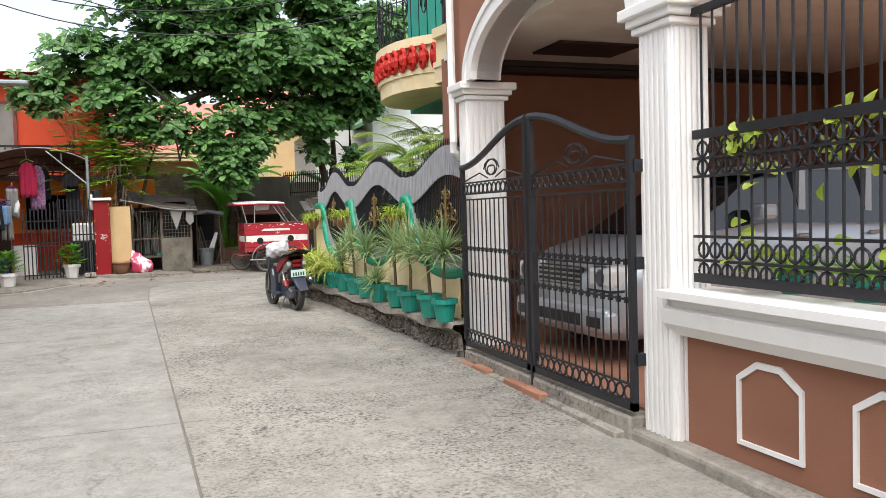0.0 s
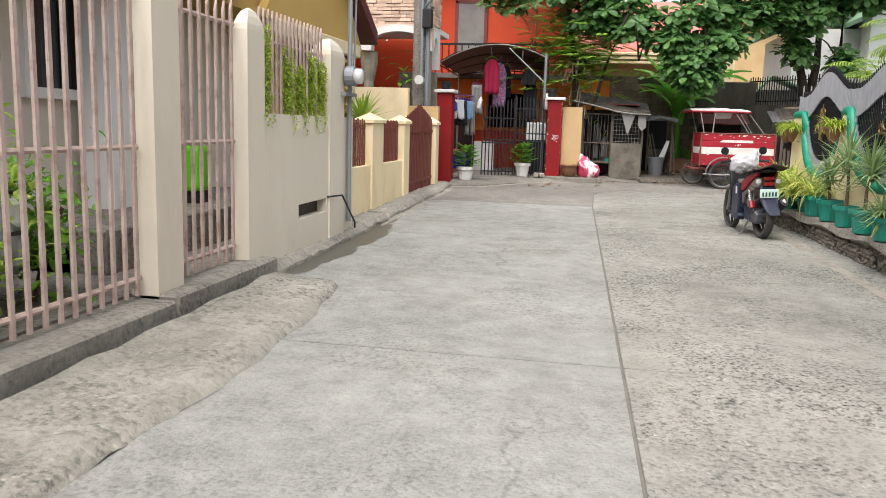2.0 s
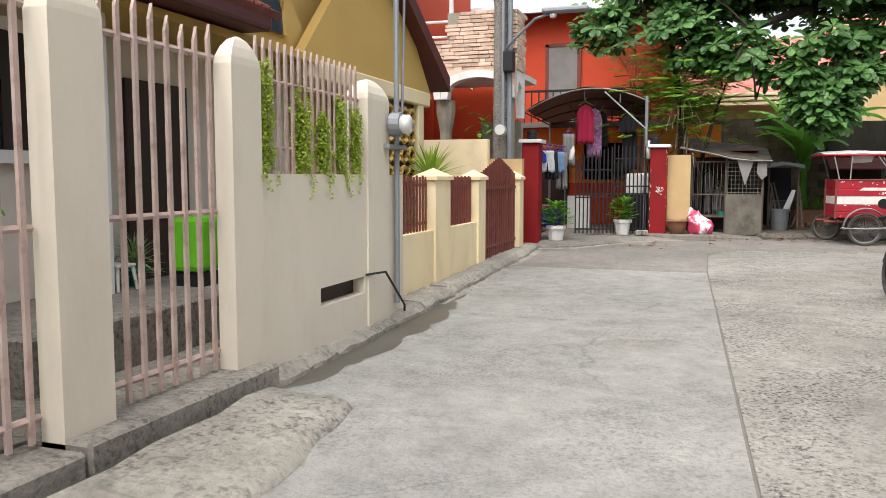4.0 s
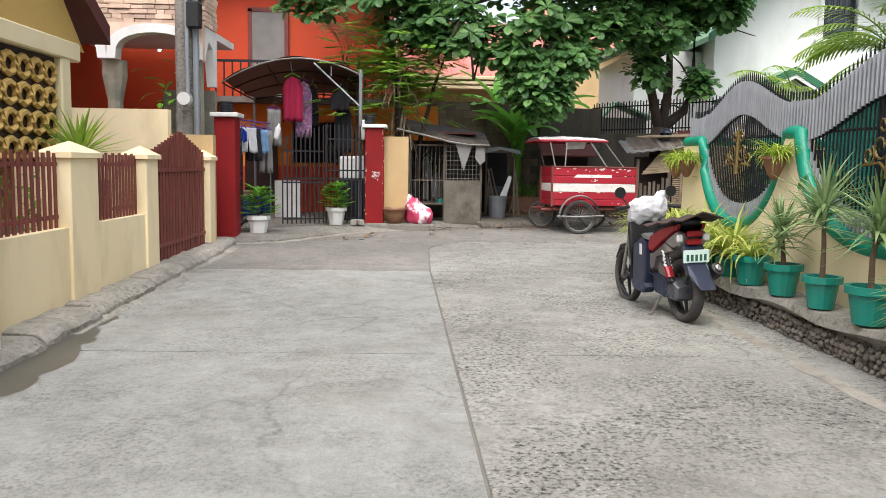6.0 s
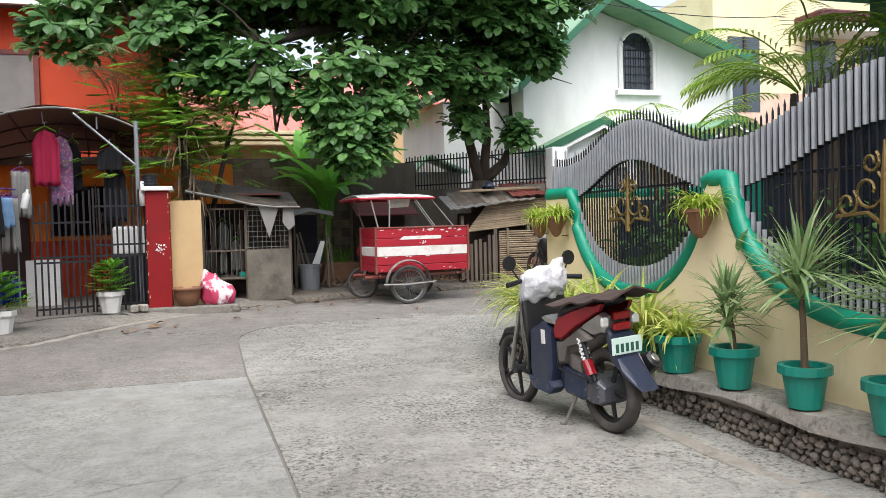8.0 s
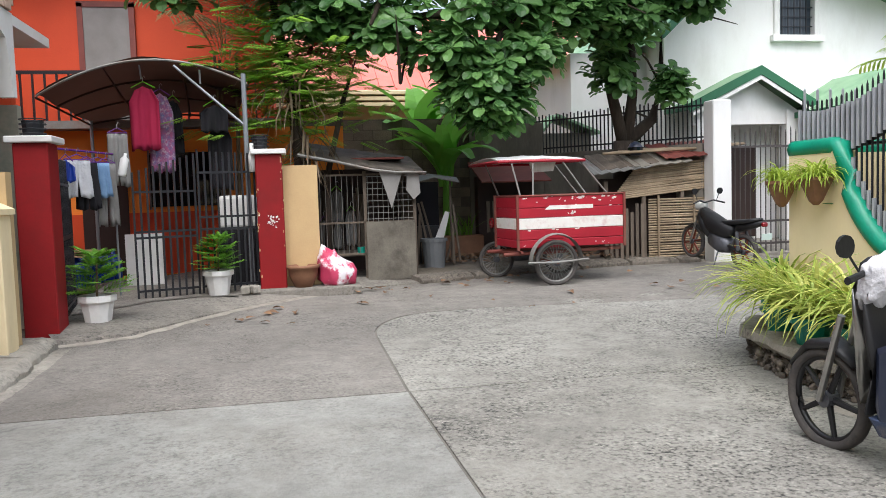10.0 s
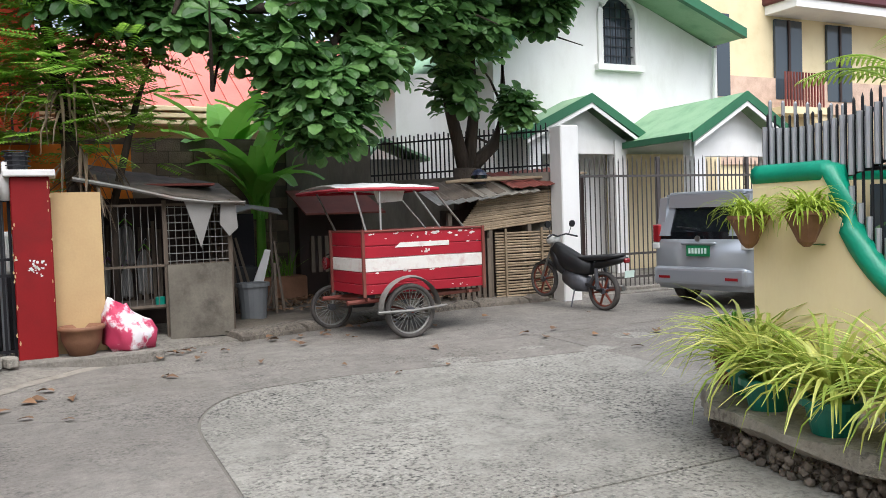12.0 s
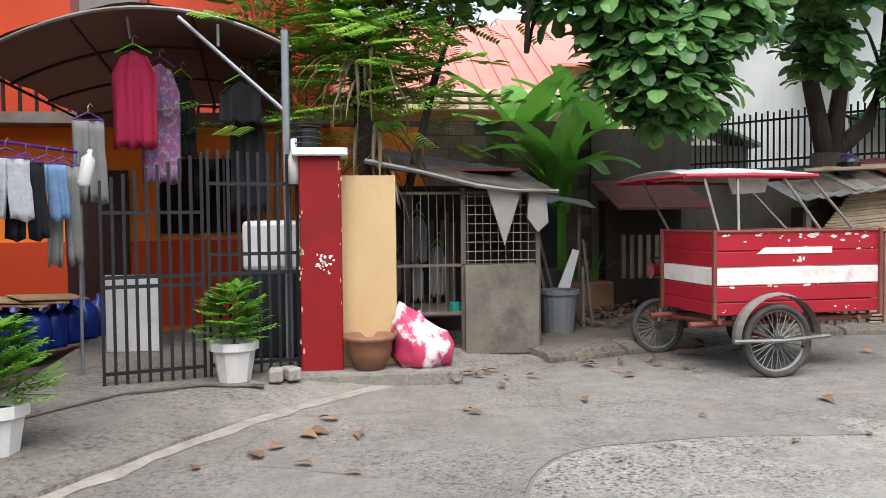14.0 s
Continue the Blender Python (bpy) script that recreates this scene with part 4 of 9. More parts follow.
for k in range(5):
    bm = bmesh.new()
    bmesh.ops.create_icosphere(bm, subdivisions=1, radius=1)
    for v in bm.verts:
        v.co *= 1 + 0.25 * noise.noise(v.co * 1.3 + Vector((k * 7, 0, 0)))
    me = bpy.data.meshes.new("stone"); bm.to_mesh(me); bm.free(); me.materials.append(STONE)
    stone_me.append(me)
stones_left = []
for q, (x, y) in enumerate(along(fine, 0.062)):
    for row in range(4):
        z = gz(y) + 0.02 + 0.048 * row + rng.uniform(-0.008, 0.008)
        if z < 0.1:
            stones_left.append((x + 0.07 - 0.006 * row + rng.uniform(-0.012, 0.012), y + (0.03 if row % 2 else 0) + rng.uniform(-0.01, 0.01), z))
for x, y, z in [p for p in stones_left if 11.3 < p[1] < 16.5][:300]:
    w = rng.uniform(0.024, 0.035)
    place("stone", rng.choice(stone_me), ledge, pose(x, y, z, rng.uniform(0, 360), rng.uniform(-25, 25), rng.uniform(-20, 20)) @ Matrix.Diagonal((w, w * 1.15, w * 0.9, 1)), world=True)

V, F = [], []
for k in range(1500):
    f = rng.random() * (len(fine) - 1)
    i = int(f)
    x = fine[i][0] + (fine[i + 1][0] - fine[i][0]) * (f - i)
    y = fine[i][1] + (fine[i + 1][1] - fine[i][1]) * (f - i)
    c = Vector((x + 0.1 + rng.uniform(-0.03, 0.02), y, gz(y) + rng.random() ** 0.8 * (0.11 - gz(y))))
    s = rng.uniform(0.014, 0.03)
    b0 = len(V)
    for d in ((1, 0, 0), (-1, 0, 0), (0, 1, 0), (0, -1, 0), (0, 0, 1), (0, 0, -1)):
        V.append(c + Vector(d) * s * rng.uniform(0.7, 1.3) + Vector((rng.uniform(-0.3, 0.3), rng.uniform(-0.3, 0.3), rng.uniform(-0.3, 0.3))) * s)
    for a, b, e in ((0, 2, 4), (2, 1, 4), (1, 3, 4), (3, 0, 4), (2, 0, 5), (1, 2, 5), (3, 1, 5), (0, 3, 5)):
        F.append((b0 + a, b0 + b, b0 + e))
tagged(from_arrays("rubble", V, F, STONE, ledge, world=True), kind="stuff")

# frame of dark sheets added behind the pickets to stand in for garden shade
shade_frame = thing("shelter", pose(5.1, 13, 0), "added frame of dark blue and teal sheets standing in for garden shade", "shelter")
for k, (y0, y1, m_, l_) in enumerate(((9.92, 12.6, DARKCLOTH, "black sheet standing in for garden shade"), (12.6, 15.2, NAVY, "dark blue sheet standing in for garden shade"), (15.2, 16.3, TEALWALL, "teal sheet added behind the pickets"))):
    bm = bmesh.new()
    cols = [[bm.verts.new((4.98 + 0.04 * math.sin(yy * 9 + k) + 0.02 * math.sin(yy * 23), yy, z)) for z in (0.25, 1.0, 1.7, 2.25)] for yy in np.linspace(y0, y1, 40)]
    for A, B in zip(cols, cols[1:]):
        for i in range(3):
            bm.faces.new((A[i], A[i + 1], B[i + 1], B[i]))
    part("tarp", bm, m_, shade_frame, l_, world=True, smooth=True)
for y in (9.95, 11.3, 13.8, 16.3):
    part("post", tb([(5.06, y, 0), (5.06, y, 2.3)], 0.03, 6), GREYMETAL, shade_frame, world=True)
part("roof_beam", tb([(5.04, 9.9, 2.27), (5.04, 16.35, 2.27)], 0.03, 6), GREYMETAL, shade_frame, world=True)

# ---- the teal house behind the garden wall ----
teal = thing("house", pose(7, 13, 0), "teal and cream house with a rounded balcony", "house")
part("wall", bx(5.4, 5.6, 9.9, 14.2, 0, 3.4), TEALWALL, teal, world=True)
part("wall", bx(4.72, 12, 9.9, 14.55, 3.4, 7.5), TEALWALL, teal, world=True)
part("wall", bx(5.6, 12, 13.8, 14.0, 0, 3.4), TEALWALL, teal, world=True)
part("roof", bx(4.4, 12.4, 9.15, 15.2, 7.5, 7.62), GREENROOF, teal, world=True)
bal = [(5.6, 9.9), (4.3, 9.9), (4.25, 10.5), (4.1, 11.4)] + [(4.7 - 0.95 * math.sin(a) * 1.0, 12.9 - 1.45 * math.cos(a)) for a in [math.pi * i / 14 for i in range(2, 15)]] + [(5.6, 14.35)]
part("balcony", pr(bal, "z", 3.45, 3.70), CREAM, teal, "cream balcony slab with a rounded end", world=True)
out = lambda o: [(5.0 + (x - 5.0) * o, 11.8 + (y - 11.8) * o) for x, y in bal]
part("balcony", pr(out(0.96), "z", 3.70, 4.12), CREAM, teal, "cream balcony parapet", world=True)
part("balcony", pr(out(1.04), "z", 4.12, 4.26), CREAM, teal, world=True)
part("balcony", pr(out(1.03), "z", 3.68, 3.76), CREAM, teal, world=True)
for k in range(15):
    a = math.pi * (0.12 + 0.054 * k)
    px, py = 4.7 - 0.97 * math.sin(a), 12.9 - 1.46 * math.cos(a)
    bm = tb([(px - 0.02 * math.sin(a), py + 0.17 * math.cos(b) * math.sin(a) , 3.94 + 0.17 * math.sin(b)) for b in [2 * math.pi * i / 12 for i in range(12)]], 0.035, 6, True)
    lathe(bm, [(0.07, 3.86), (0.09, 3.94), (0.07, 4.02)], 8, (px + 0.01, py, 0))
    part("balcony_ornament", bm, REDORN, teal, "red ring ornament", world=True)
for k in range(22):
    a = math.pi * (0.08 + 0.042 * k)
    px, py = 4.7 - 0.95 * math.sin(a), 12.9 - 1.44 * math.cos(a)
    bar("baluster", ur(IRON), teal, (px, py, 4.26), 0.016, 0.016, 0.95)
part("balcony_rail", tb([(4.7 - 0.95 * math.sin(a), 12.9 - 1.44 * math.cos(a), 5.2) for a in [math.pi * (0.06 + 0.05 * i) for i in range(19)]], 0.02, 6), IRON, teal, world=True)
for k in range(9):
    a = math.pi * (0.12 + 0.1 * k)
    px, py = 4.7 - 0.96 * math.sin(a), 12.9 - 1.45 * math.cos(a)
    part("balcony_scroll", tb([(px, py + 0.16 * math.cos(b) * (1 - b / 16), 4.75 + 0.2 * math.sin(b) * (1 - b / 16)) for b in [0.5 * i for i in range(22)]], 0.012, 5), IRON, teal, world=True)
part("window", bx(5.36, 5.4, 10.2, 11.6, 1.3, 2.6), WINGLASS, teal, world=True)
part("window_frame", bx(5.32, 5.42, 10.1, 11.7, 2.6, 2.72), CREAM, teal, world=True)
part("door_frame", bx(4.64, 4.71, 11.4, 11.55, 4.26, 6.4), CREAM, teal, world=True)
part("door", bx(4.65, 4.71, 11.55, 12.5, 4.26, 6.3), DARKWOOD_SHADE, teal, world=True)
part("fascia", bx(5.2, 5.5, 9.9, 14.1, 3.05, 3.4), GREENTRIM, teal, world=True)
# walls added behind the fence, the garden's shade put into their slate-blue colour
SHADE_SLATE = mat("slate_blue_garden_shade", rgb("3c4650"), rgb("2e373f"), 0.8)
part("porch_screen", bx(3.95, 12, 16.3, 16.4, 0.0, 1.62), SHADE_SLATE, teal, "added slate-blue wall, its colour standing in for garden shade", world=True)
part("porch_screen", bx(5.25, 5.38, 9.9, 14.2, 0.0, 1.2), SHADE_SLATE, teal, world=True)

# ---- the tan garden wall on the other side ----
XT = -3.24
tan = thing("garden_wall", pose(XT, 9, 0), "tan painted garden wall with capped posts", "wall")


def dome_post(y0, y1, z0, z1, material, parent, x0=XT - 0.22, x1=XT + 0.02):
    """A square post with a rounded cap."""
    yc, xc = (y0 + y1) / 2, (x0 + x1) / 2
    bm = bx(x0, x1, y0, y1, z0, z1 - 0.2)
    hw, hx = (y1 - y0) / 2, (x1 - x0) / 2
    rings = []
    for s, h in ((1.0, -0.204), (0.94, -0.15), (0.72, -0.08), (0.42, -0.025), (0.1, 0.0)):
        rings.append([bm.verts.new((xc + hx * s * a, yc + hw * s * b, z1 + h)) for a, b in ((-1, -1), (1, -1), (1, 1), (-1, 1))])
    for A, B in zip(rings, rings[1:]):
        for i in range(4):
            bm.faces.new((A[i], A[(i + 1) % 4], B[(i + 1) % 4], B[i]))
    bm.faces.new(rings[-1])
    return part("post", bm, material, parent, world=True)


dome_post(6.97, 7.34, -0.15, 2.42, TAN, tan, XT - 0.13)
dome_post(8.53, 8.9, -0.15, 2.36, TAN, tan, XT - 0.12)
dome_post(10.78, 11.3, -0.1, 2.34, TAN, tan)
dome_post(1.6, 2.1, -0.2, 2.42, TAN, tan)
part("wall", bx(XT - 0.18, XT, 8.9, 9.82, -0.1, 1.42), TAN, tan, world=True)
part("wall", bx(XT - 0.18, XT, 9.82, 10.72, 0.46, 1.42), TAN, tan, world=True)
part("wall", bx(XT - 0.18, XT, 9.82, 10.72, -0.1, 0.3), TAN, tan, world=True)
part("wall", bx(XT - 0.18, XT, 10.72, 11.72, -0.1, 1.42), TAN, tan, world=True)
# dark panel set back in the drain slot; its colour stands in for shade
part("vent", bx(XT - 0.17, XT - 0.12, 9.82, 10.72, 0.3, 0.46), DARKWOOD_SHADE, tan, "dark panel in the drain slot, standing in for its shade", world=True)
part("wall", bx(XT - 0.18, XT, -6, 1.6, -0.2, 1.42), TAN, tan, world=True)
pt = thing("picket_fence", pose(XT - 0.1, 10, 1.4), "faded mauve steel pickets on the tan wall", "fence")
for z in (1.62, 2.12):
    part("rail", tb([(XT - 0.09, 8.9, z), (XT - 0.09, 10.8, z)], 0.017, 6), MAUVE, pt, world=True)
for k in range(17):
    y = 8.98 + 0.107 * k
    bar("picket", ub(MAUVE), pt, (XT - 0.07, y, 1.42), 0.02, 0.03, 0.92 + 0.0 * k)
    part("picket_tip", pr([(y - 0.015, 2.34), (y + 0.015, 2.34), (y, 2.42)], "x", XT - 0.081, XT - 0.059), MAUVE, pt, world=True)


def trailing(yc, drop, width, name_seed):
    """A yellow-green trailing plant: leafy strands that hang among the pickets and over the wall's top."""
    r = random.Random(name_seed)
    t = thing("trailing_plant", pose(XT - 0.05, yc, 1.43), "yellow-green trailing plant spilling through the pickets", "plant", "trailing plants")
    for k in range(int(150 * width)):
        y, top = yc + r.gauss(0, width * 0.34), 1.46 + drop * r.uniform(0.55, 1.0)
        low = 1.43 if r.random() < 0.88 else 1.42 - r.uniform(0.04, 0.2)
        x0 = XT - 0.03 + r.uniform(-0.06, 0.04)
        n = int((top - low) / 0.03) + 2
        V, F, line = [], [], []
        for i in range(n):
            z = top + (low - top) * i / (n - 1)
            x = x0 if z > 1.5 else x0 + (XT + 0.03 - x0) * min(1.0, (1.5 - z) / 0.08) if low < 1.42 else x0
            line.append(Vector((x + 0.012 * math.sin(i * 0.9 + k), y + 0.014 * math.sin(i * 0.7 + 2 * k), z)))
        for p in line:
            V.extend([p + Vector((0, -0.003, 0)), p + Vector((0, 0.003, 0))])
        F.extend([(2 * i, 2 * i + 1, 2 * i + 3, 2 * i + 2) for i in range(n - 1)])
        for p in line:
            for q in range(5 if p.z > 1.46 else 2):
                d = Vector((r.uniform(-1, 1), r.uniform(-1, 1), r.uniform(-1, 0.3)))
                broad_leaf(V, F, p, d, Vector((r.uniform(-1, 1), r.uniform(-1, 1), 1)), 0.03, 0.019)
        from_arrays("strand", V, F, VINE, t, world=True)
    return t


trailing(9.02, 0.85, 0.14, 1)
trailing(9.6, 0.66, 0.1, 2)
trailing(9.93, 0.5, 0.13, 3)
trailing(10.3, 0.66, 0.11, 4)
trailing(10.62, 0.6, 0.09, 5)

# tan gates
def steel_gate(y0, y1, z0, z1, n, name_label):
    g = thing("steel_gate", pose(XT - 0.12, (y0 + y1) / 2, z0), name_label, "gate", "tan wall gates")
    for z in (z0 + 0.12, z0 + 1.08, z1 - 0.17):
        part("rail", tb([(XT - 0.11, y0, z), (XT - 0.11, y1, z)], 0.022, 6), MAUVE, g, world=True)
    for k in range(n):
        y = y0 + (y1 - y0) * (k + 0.5) / n
        h = z1 - z0 + 0.05 * math.sin(k * 0.9)
        bar("picket", ub(MAUVE), g, (XT - 0.09, y, z0), 0.022, 0.032, h - 0.06)
        part("picket_tip", pr([(y - 0.018, z0 + h - 0.06), (y + 0.018, z0 + h - 0.06), (y + 0.014, z0 + h + 0.04)], "x", XT - 0.101, XT - 0.079), MAUVE, g, world=True)
    return g


steel_gate(7.36, 8.5, 0.08, 2.36, 8, "faded mauve steel picket gate, slightly rusted, closed")
steel_gate(2.15, 6.94, 0.06, 2.4, 34, "wide mauve steel picket gate, closed")
bm = tb([(XT + 0.04, 11.45, 0.1), (XT + 0.04, 11.45, 1.2), (XT + 0.04, 11.45, 4.4)], 0.03, 8)
meter = thing("electric_meter", pose(XT + 0.05, 11.45, 0), "grey electric meter on a conduit pipe", "meter")
part("conduit", bm, CONDUIT, meter, world=True)
part("meter_base", tb([(XT + 0.05, 11.3, 1.92), (XT + 0.16, 11.3, 1.92)], 0.12, 14), CONDUIT, meter, world=True)
part("meter_glass", tb([(XT + 0.16, 11.3, 1.92), (XT + 0.24, 11.3, 1.92), (XT + 0.26, 11.3, 1.92)], [0.1, 0.095, 0.06], 14), LAMPCLEAR, meter, "domed clear meter glass", world=True, smooth=True)
part("clamp", bx(XT, XT + 0.09, 11.15, 11.6, 1.68, 1.72), CONDUIT, meter, world=True)
part("conduit", tb([(XT + 0.05, 11.36, 4.2), (XT + 0.12, 11.5, 3.6), (XT + 0.08, 11.55, 2.8), (XT + 0.08, 11.5, 2.0)], 0.014, 6), CONDUIT, meter, world=True)
tagged(part("drain_pipe", tb([(XT + 0.0, 10.74, 0.47), (XT + 0.12, 10.95, 0.48), (XT + 0.16, 11.35, 0.1), (XT + 0.14, 11.4, 0.03)], 0.012, 6), BLACKPL), "bent black drain pipe on the tan wall", "pipe")

# ---- yellow wall with the red-brown gate ----
XY = -3.5
yw = thing("garden_wall", pose(XY, 15, 0), "pale yellow garden wall with pyramid-capped posts", "wall")
for y0, y1 in ((11.74, 11.86), (13.46, 14.08), (15.46, 15.86), (18.2, 18.5)):
    z1 = 1.36
    bm = bx(XY - 0.25, XY + 0.03, y0, y1, -0.1, z1, bev=0.01)
    box(bm, XY - 0.28, XY + 0.06, y0 - 0.04, y1 + 0.04, z1, z1 + 0.05)
    yc = (y0 + y1) / 2
    a = [bm.verts.new(p) for p in ((XY - 0.28, y0 - 0.04, z1 + 0.05), (XY + 0.06, y0 - 0.04, z1 + 0.05), (XY + 0.06, y1 + 0.04, z1 + 0.05), (XY - 0.28, y1 + 0.04, z1 + 0.05))]
    t = bm.verts.new((XY - 0.11, yc, z1 + 0.16))
    for i in range(4):
        bm.faces.new((a[i], a[(i + 1) % 4], t))
    part("post", bm, YELLOW, yw, world=True)
part("wall", bx(XY - 0.18, XY, 11.86, 13.46, -0.1, 0.72), YELLOW, yw, world=True)
part("wall", bx(XY - 0.18, XY, 14.08, 15.46, -0.1, 0.72), YELLOW, yw, world=True)
for y0, y1 in ((11.86, 13.46), (14.08, 15.46)):
    f = thing("picket_fence", pose(XY - 0.1, (y0 + y1) / 2, 0.72), "red-brown steel picket panel on the yellow wall", "fence", "red-brown picket panels")
    n = 15
    for k in range(n):
        bar("picket", ub(RUST_RED), f, (XY - 0.09, y0 + (y1 - y0) * (k + 0.5) / n, 0.72), 0.015, 0.045, 0.68 + 0.02 * (k % 2))
    for z in (0.8, 1.28):
        bar("rail", ub(RUST_RED), f, (XY - 0.1, (y0 + y1) / 2, z), 0.02, y1 - y0, 0.04)
rg = thing("steel_gate", pose(XY - 0.08, 17, 0.05), "red-brown sheet steel double gate with peaked top, closed", "gate")
for y0, y1 in ((15.88, 17.02), (17.04, 18.18)):
    n = 9
    bm = bx(XY - 0.09, XY - 0.07, y0, y1, 0.05, 1.3)
    part("panel", bm, RUST_RED, rg, world=True)
    for k in range(n):
        y = y0 + (y1 - y0) * (k + 0.5) / n
        h = 1.42 + 0.28 * (1 - abs(y - 17.03) / 1.15)
        bar("slat", ub(RUST_RED), rg, (XY - 0.06, y, 0.05), 0.022, 0.085, h)
    for z in (0.25, 1.2):
        bar("rail", ub(RUST_RED), rg, (XY - 0.05, (y0 + y1) / 2, z), 0.025, y1 - y0, 0.05)
tagged(part("boundary_wall", bx(-8.2, -4.15, 18.42, 18.58, 0, 2.12), YELLOW), "pale yellow wall between two plots", "wall", kind="structure")
tagged(part("boundary_wall", bx(-4.15, -3.5, 18.52, 18.68, 0, 1.75), PEACH), "peach wall stub beside the gate", "wall", kind="structure")

# ---- tan house with ochre gables ----
oh = thing("house", pose(-6, 12, 0), "ochre and cream bungalow with maroon roof edges", "house")
part("wall", bx(-10.5, -5.3, 2, 15.4, 0, 2.9), mat("pale_wall_paint", rgb("d8cfc3"), rgb("c9bfb2"), 0.8, scale=1.2, fine=50, bump=0.08, stain=rgb("a59a8c"), stain_amt=0.4), oh, world=True)
part("gable_wall", pr([(6.6, 2.75), (12.9, 2.75), (9.8, 5.6)], "x", -4.95, -4.8), OLIVE, oh, world=True)
part("gable_wall", pr([(12.0, 2.7), (16.6, 2.7), (14.3, 5.0)], "x", -4.75, -4.62), OLIVE, oh, world=True)
part("eave_band", bx(-5.3, -4.58, 12.2, 16.4, 2.55, 2.78, bev=0.02), CREAM, oh, world=True)
part("soffit", bx(-5.3, -4.55, 3, 12.4, 2.72, 2.8), OLIVE, oh, world=True)
for y0, z0, y1, z1 in ((11.8, 5.75, 16.9, 2.85), (11.8, 5.75, 9.9, 4.3)):
    part("eave", pr([(y0, z0), (y1, z1), (y1, z1 + 0.24), (y0, z0 + 0.24)], "x", -6, -4.4), MAROON, oh, "maroon roof edge", world=True)
part("eave", bx(-6, -4.28, 8.6, 10.9, 2.82, 3.02, bev=0.04, seg=2), MAROON, oh, world=True)
part("roof", pr([(-4.25, 3.02), (-4.28, 2.95), (-7.2, 4.4), (-7.2, 4.5)], "y", 6.5, 11.0), RUSTSHEET, oh, "maroon corrugated roof", world=True)
for k in range(30):
    bar("roof_rib", ur(RUSTSHEET), oh, (-4.26, 6.6 + 0.145 * k, 3.03), 0.04, 0.04, 3.2, ry=-63)
part("vent_window", pr([(11.3 + 0.65 * math.cos(a), 3.0 + 0.7 * math.sin(a)) for a in [math.pi * i / 12 for i in range(13)]], "x", -4.8, -4.76), WINGLASS, oh, "arched attic window", world=True)
part("vent_frame", tb([(-4.77, 11.3 + 0.68 * math.cos(a), 3.0 + 0.73 * math.sin(a)) for a in [math.pi * i / 12 for i in range(13)]], 0.05, 6), OLIVE, oh, world=True)
part("column", bx(-5.2, -4.85, 8.9, 9.25, 0, 2.8, bev=0.02), WHITE, oh, "white porch column", world=True)
part("column", bx(-4.85, -4.6, 15.9, 16.15, 0, 2.6, bev=0.02), CREAM, oh, world=True)
part("porch_wall", bx(-5.3, -5.22, 13.0, 15.9, 0, 2.6), OLIVE, oh, world=True)
part("attic_wall", bx(-5.3, -4.97, 6.6, 15.0, 2.78, 4.6), OLIVE, oh, world=True)
# dark sheet behind the block holes, the shade within put into its colour
part("breeze_backing", bx(-4.72, -4.69, 14.0, 15.9, 1.3, 2.55), DARKWOOD_SHADE, oh, world=True)
for k in range(6):
    for j in range(4):
        c = (-4.66, 14.15 + 0.31 * k, 1.45 + 0.3 * j)
        part("breeze_block", tb([(c[0], c[1] + 0.13 * math.cos(a), c[2] + 0.11 * math.sin(a)) for a in [2 * math.pi * i / 8 for i in range(8)]], 0.04, 5, True), OLIVE, oh, world=True)
for k in range(4):
    y = 4 + 2.0 * k
    if k == 3:
        break
    y = 4.3 + 2.0 * k
    wn_ = part("window", bx(-5.3, -5.26, y, y + 0.9, 1.6, 2.5), WINGLASS, oh, "barred window with a white surround", world=True)
    for i in range(5):
        bar("window_bar", ub(DARKWOOD_SHADE), wn_, (-5.24, y + 0.1 + 0.175 * i, 1.6), 0.02, 0.07, 0.9)
    for a, b, c, d in ((y - 0.1, y, 1.5, 2.6), (y + 0.9, y + 1.0, 1.5, 2.6), (y, y + 0.9, 1.5, 1.6), (y, y + 0.9, 2.5, 2.6)):
        part("window_frame", bx(-5.3, -5.22, a, b, c, d), WHITE, wn_, world=True)
part("door", bx(-5.3, -5.24, 9.9, 10.8, 0.25, 2.3), DARKWOOD_SHADE, oh, "dark brown wooden door", world=True)
for k in range(3):
    part("porch_step", bx(-5.3 + 0.0, -4.0 - 0.3 * k, 7.5, 12.0, 0.0, 0.42 - 0.14 * k, bev=0.015), APRON, oh, world=True)
part("yard", bx(-5.2, XT - 0.2, -4, 12.0, -0.1, 0.05), APRON, oh, "grey concrete front yard", world=True)
part("roof", pr([(-4.6, 5.8), (-4.4, 5.7), (-10.5, 6.3), (-10.5, 6.4)], "y", 2, 16.4), RUSTSHEET, oh, world=True)

# ---- house with the stone balcony ----
sh = thing("house", pose(-6, 21, 0), "red house with a stone-clad balcony over a white arch", "house")
part("wall", bx(-9.5, -6.6, 18.7, 25.5, 0, 7.2), REDORANGE, sh, world=True)
part("ground_wall", bx(-6.6, -4.62, 22.4, 22.6, 0, 3.5), REDORANGE, sh, world=True)
part("balcony_floor", bx(-7.5, -3.98, 19.36, 22.0, 3.5, 3.62), WHITE, sh, world=True)


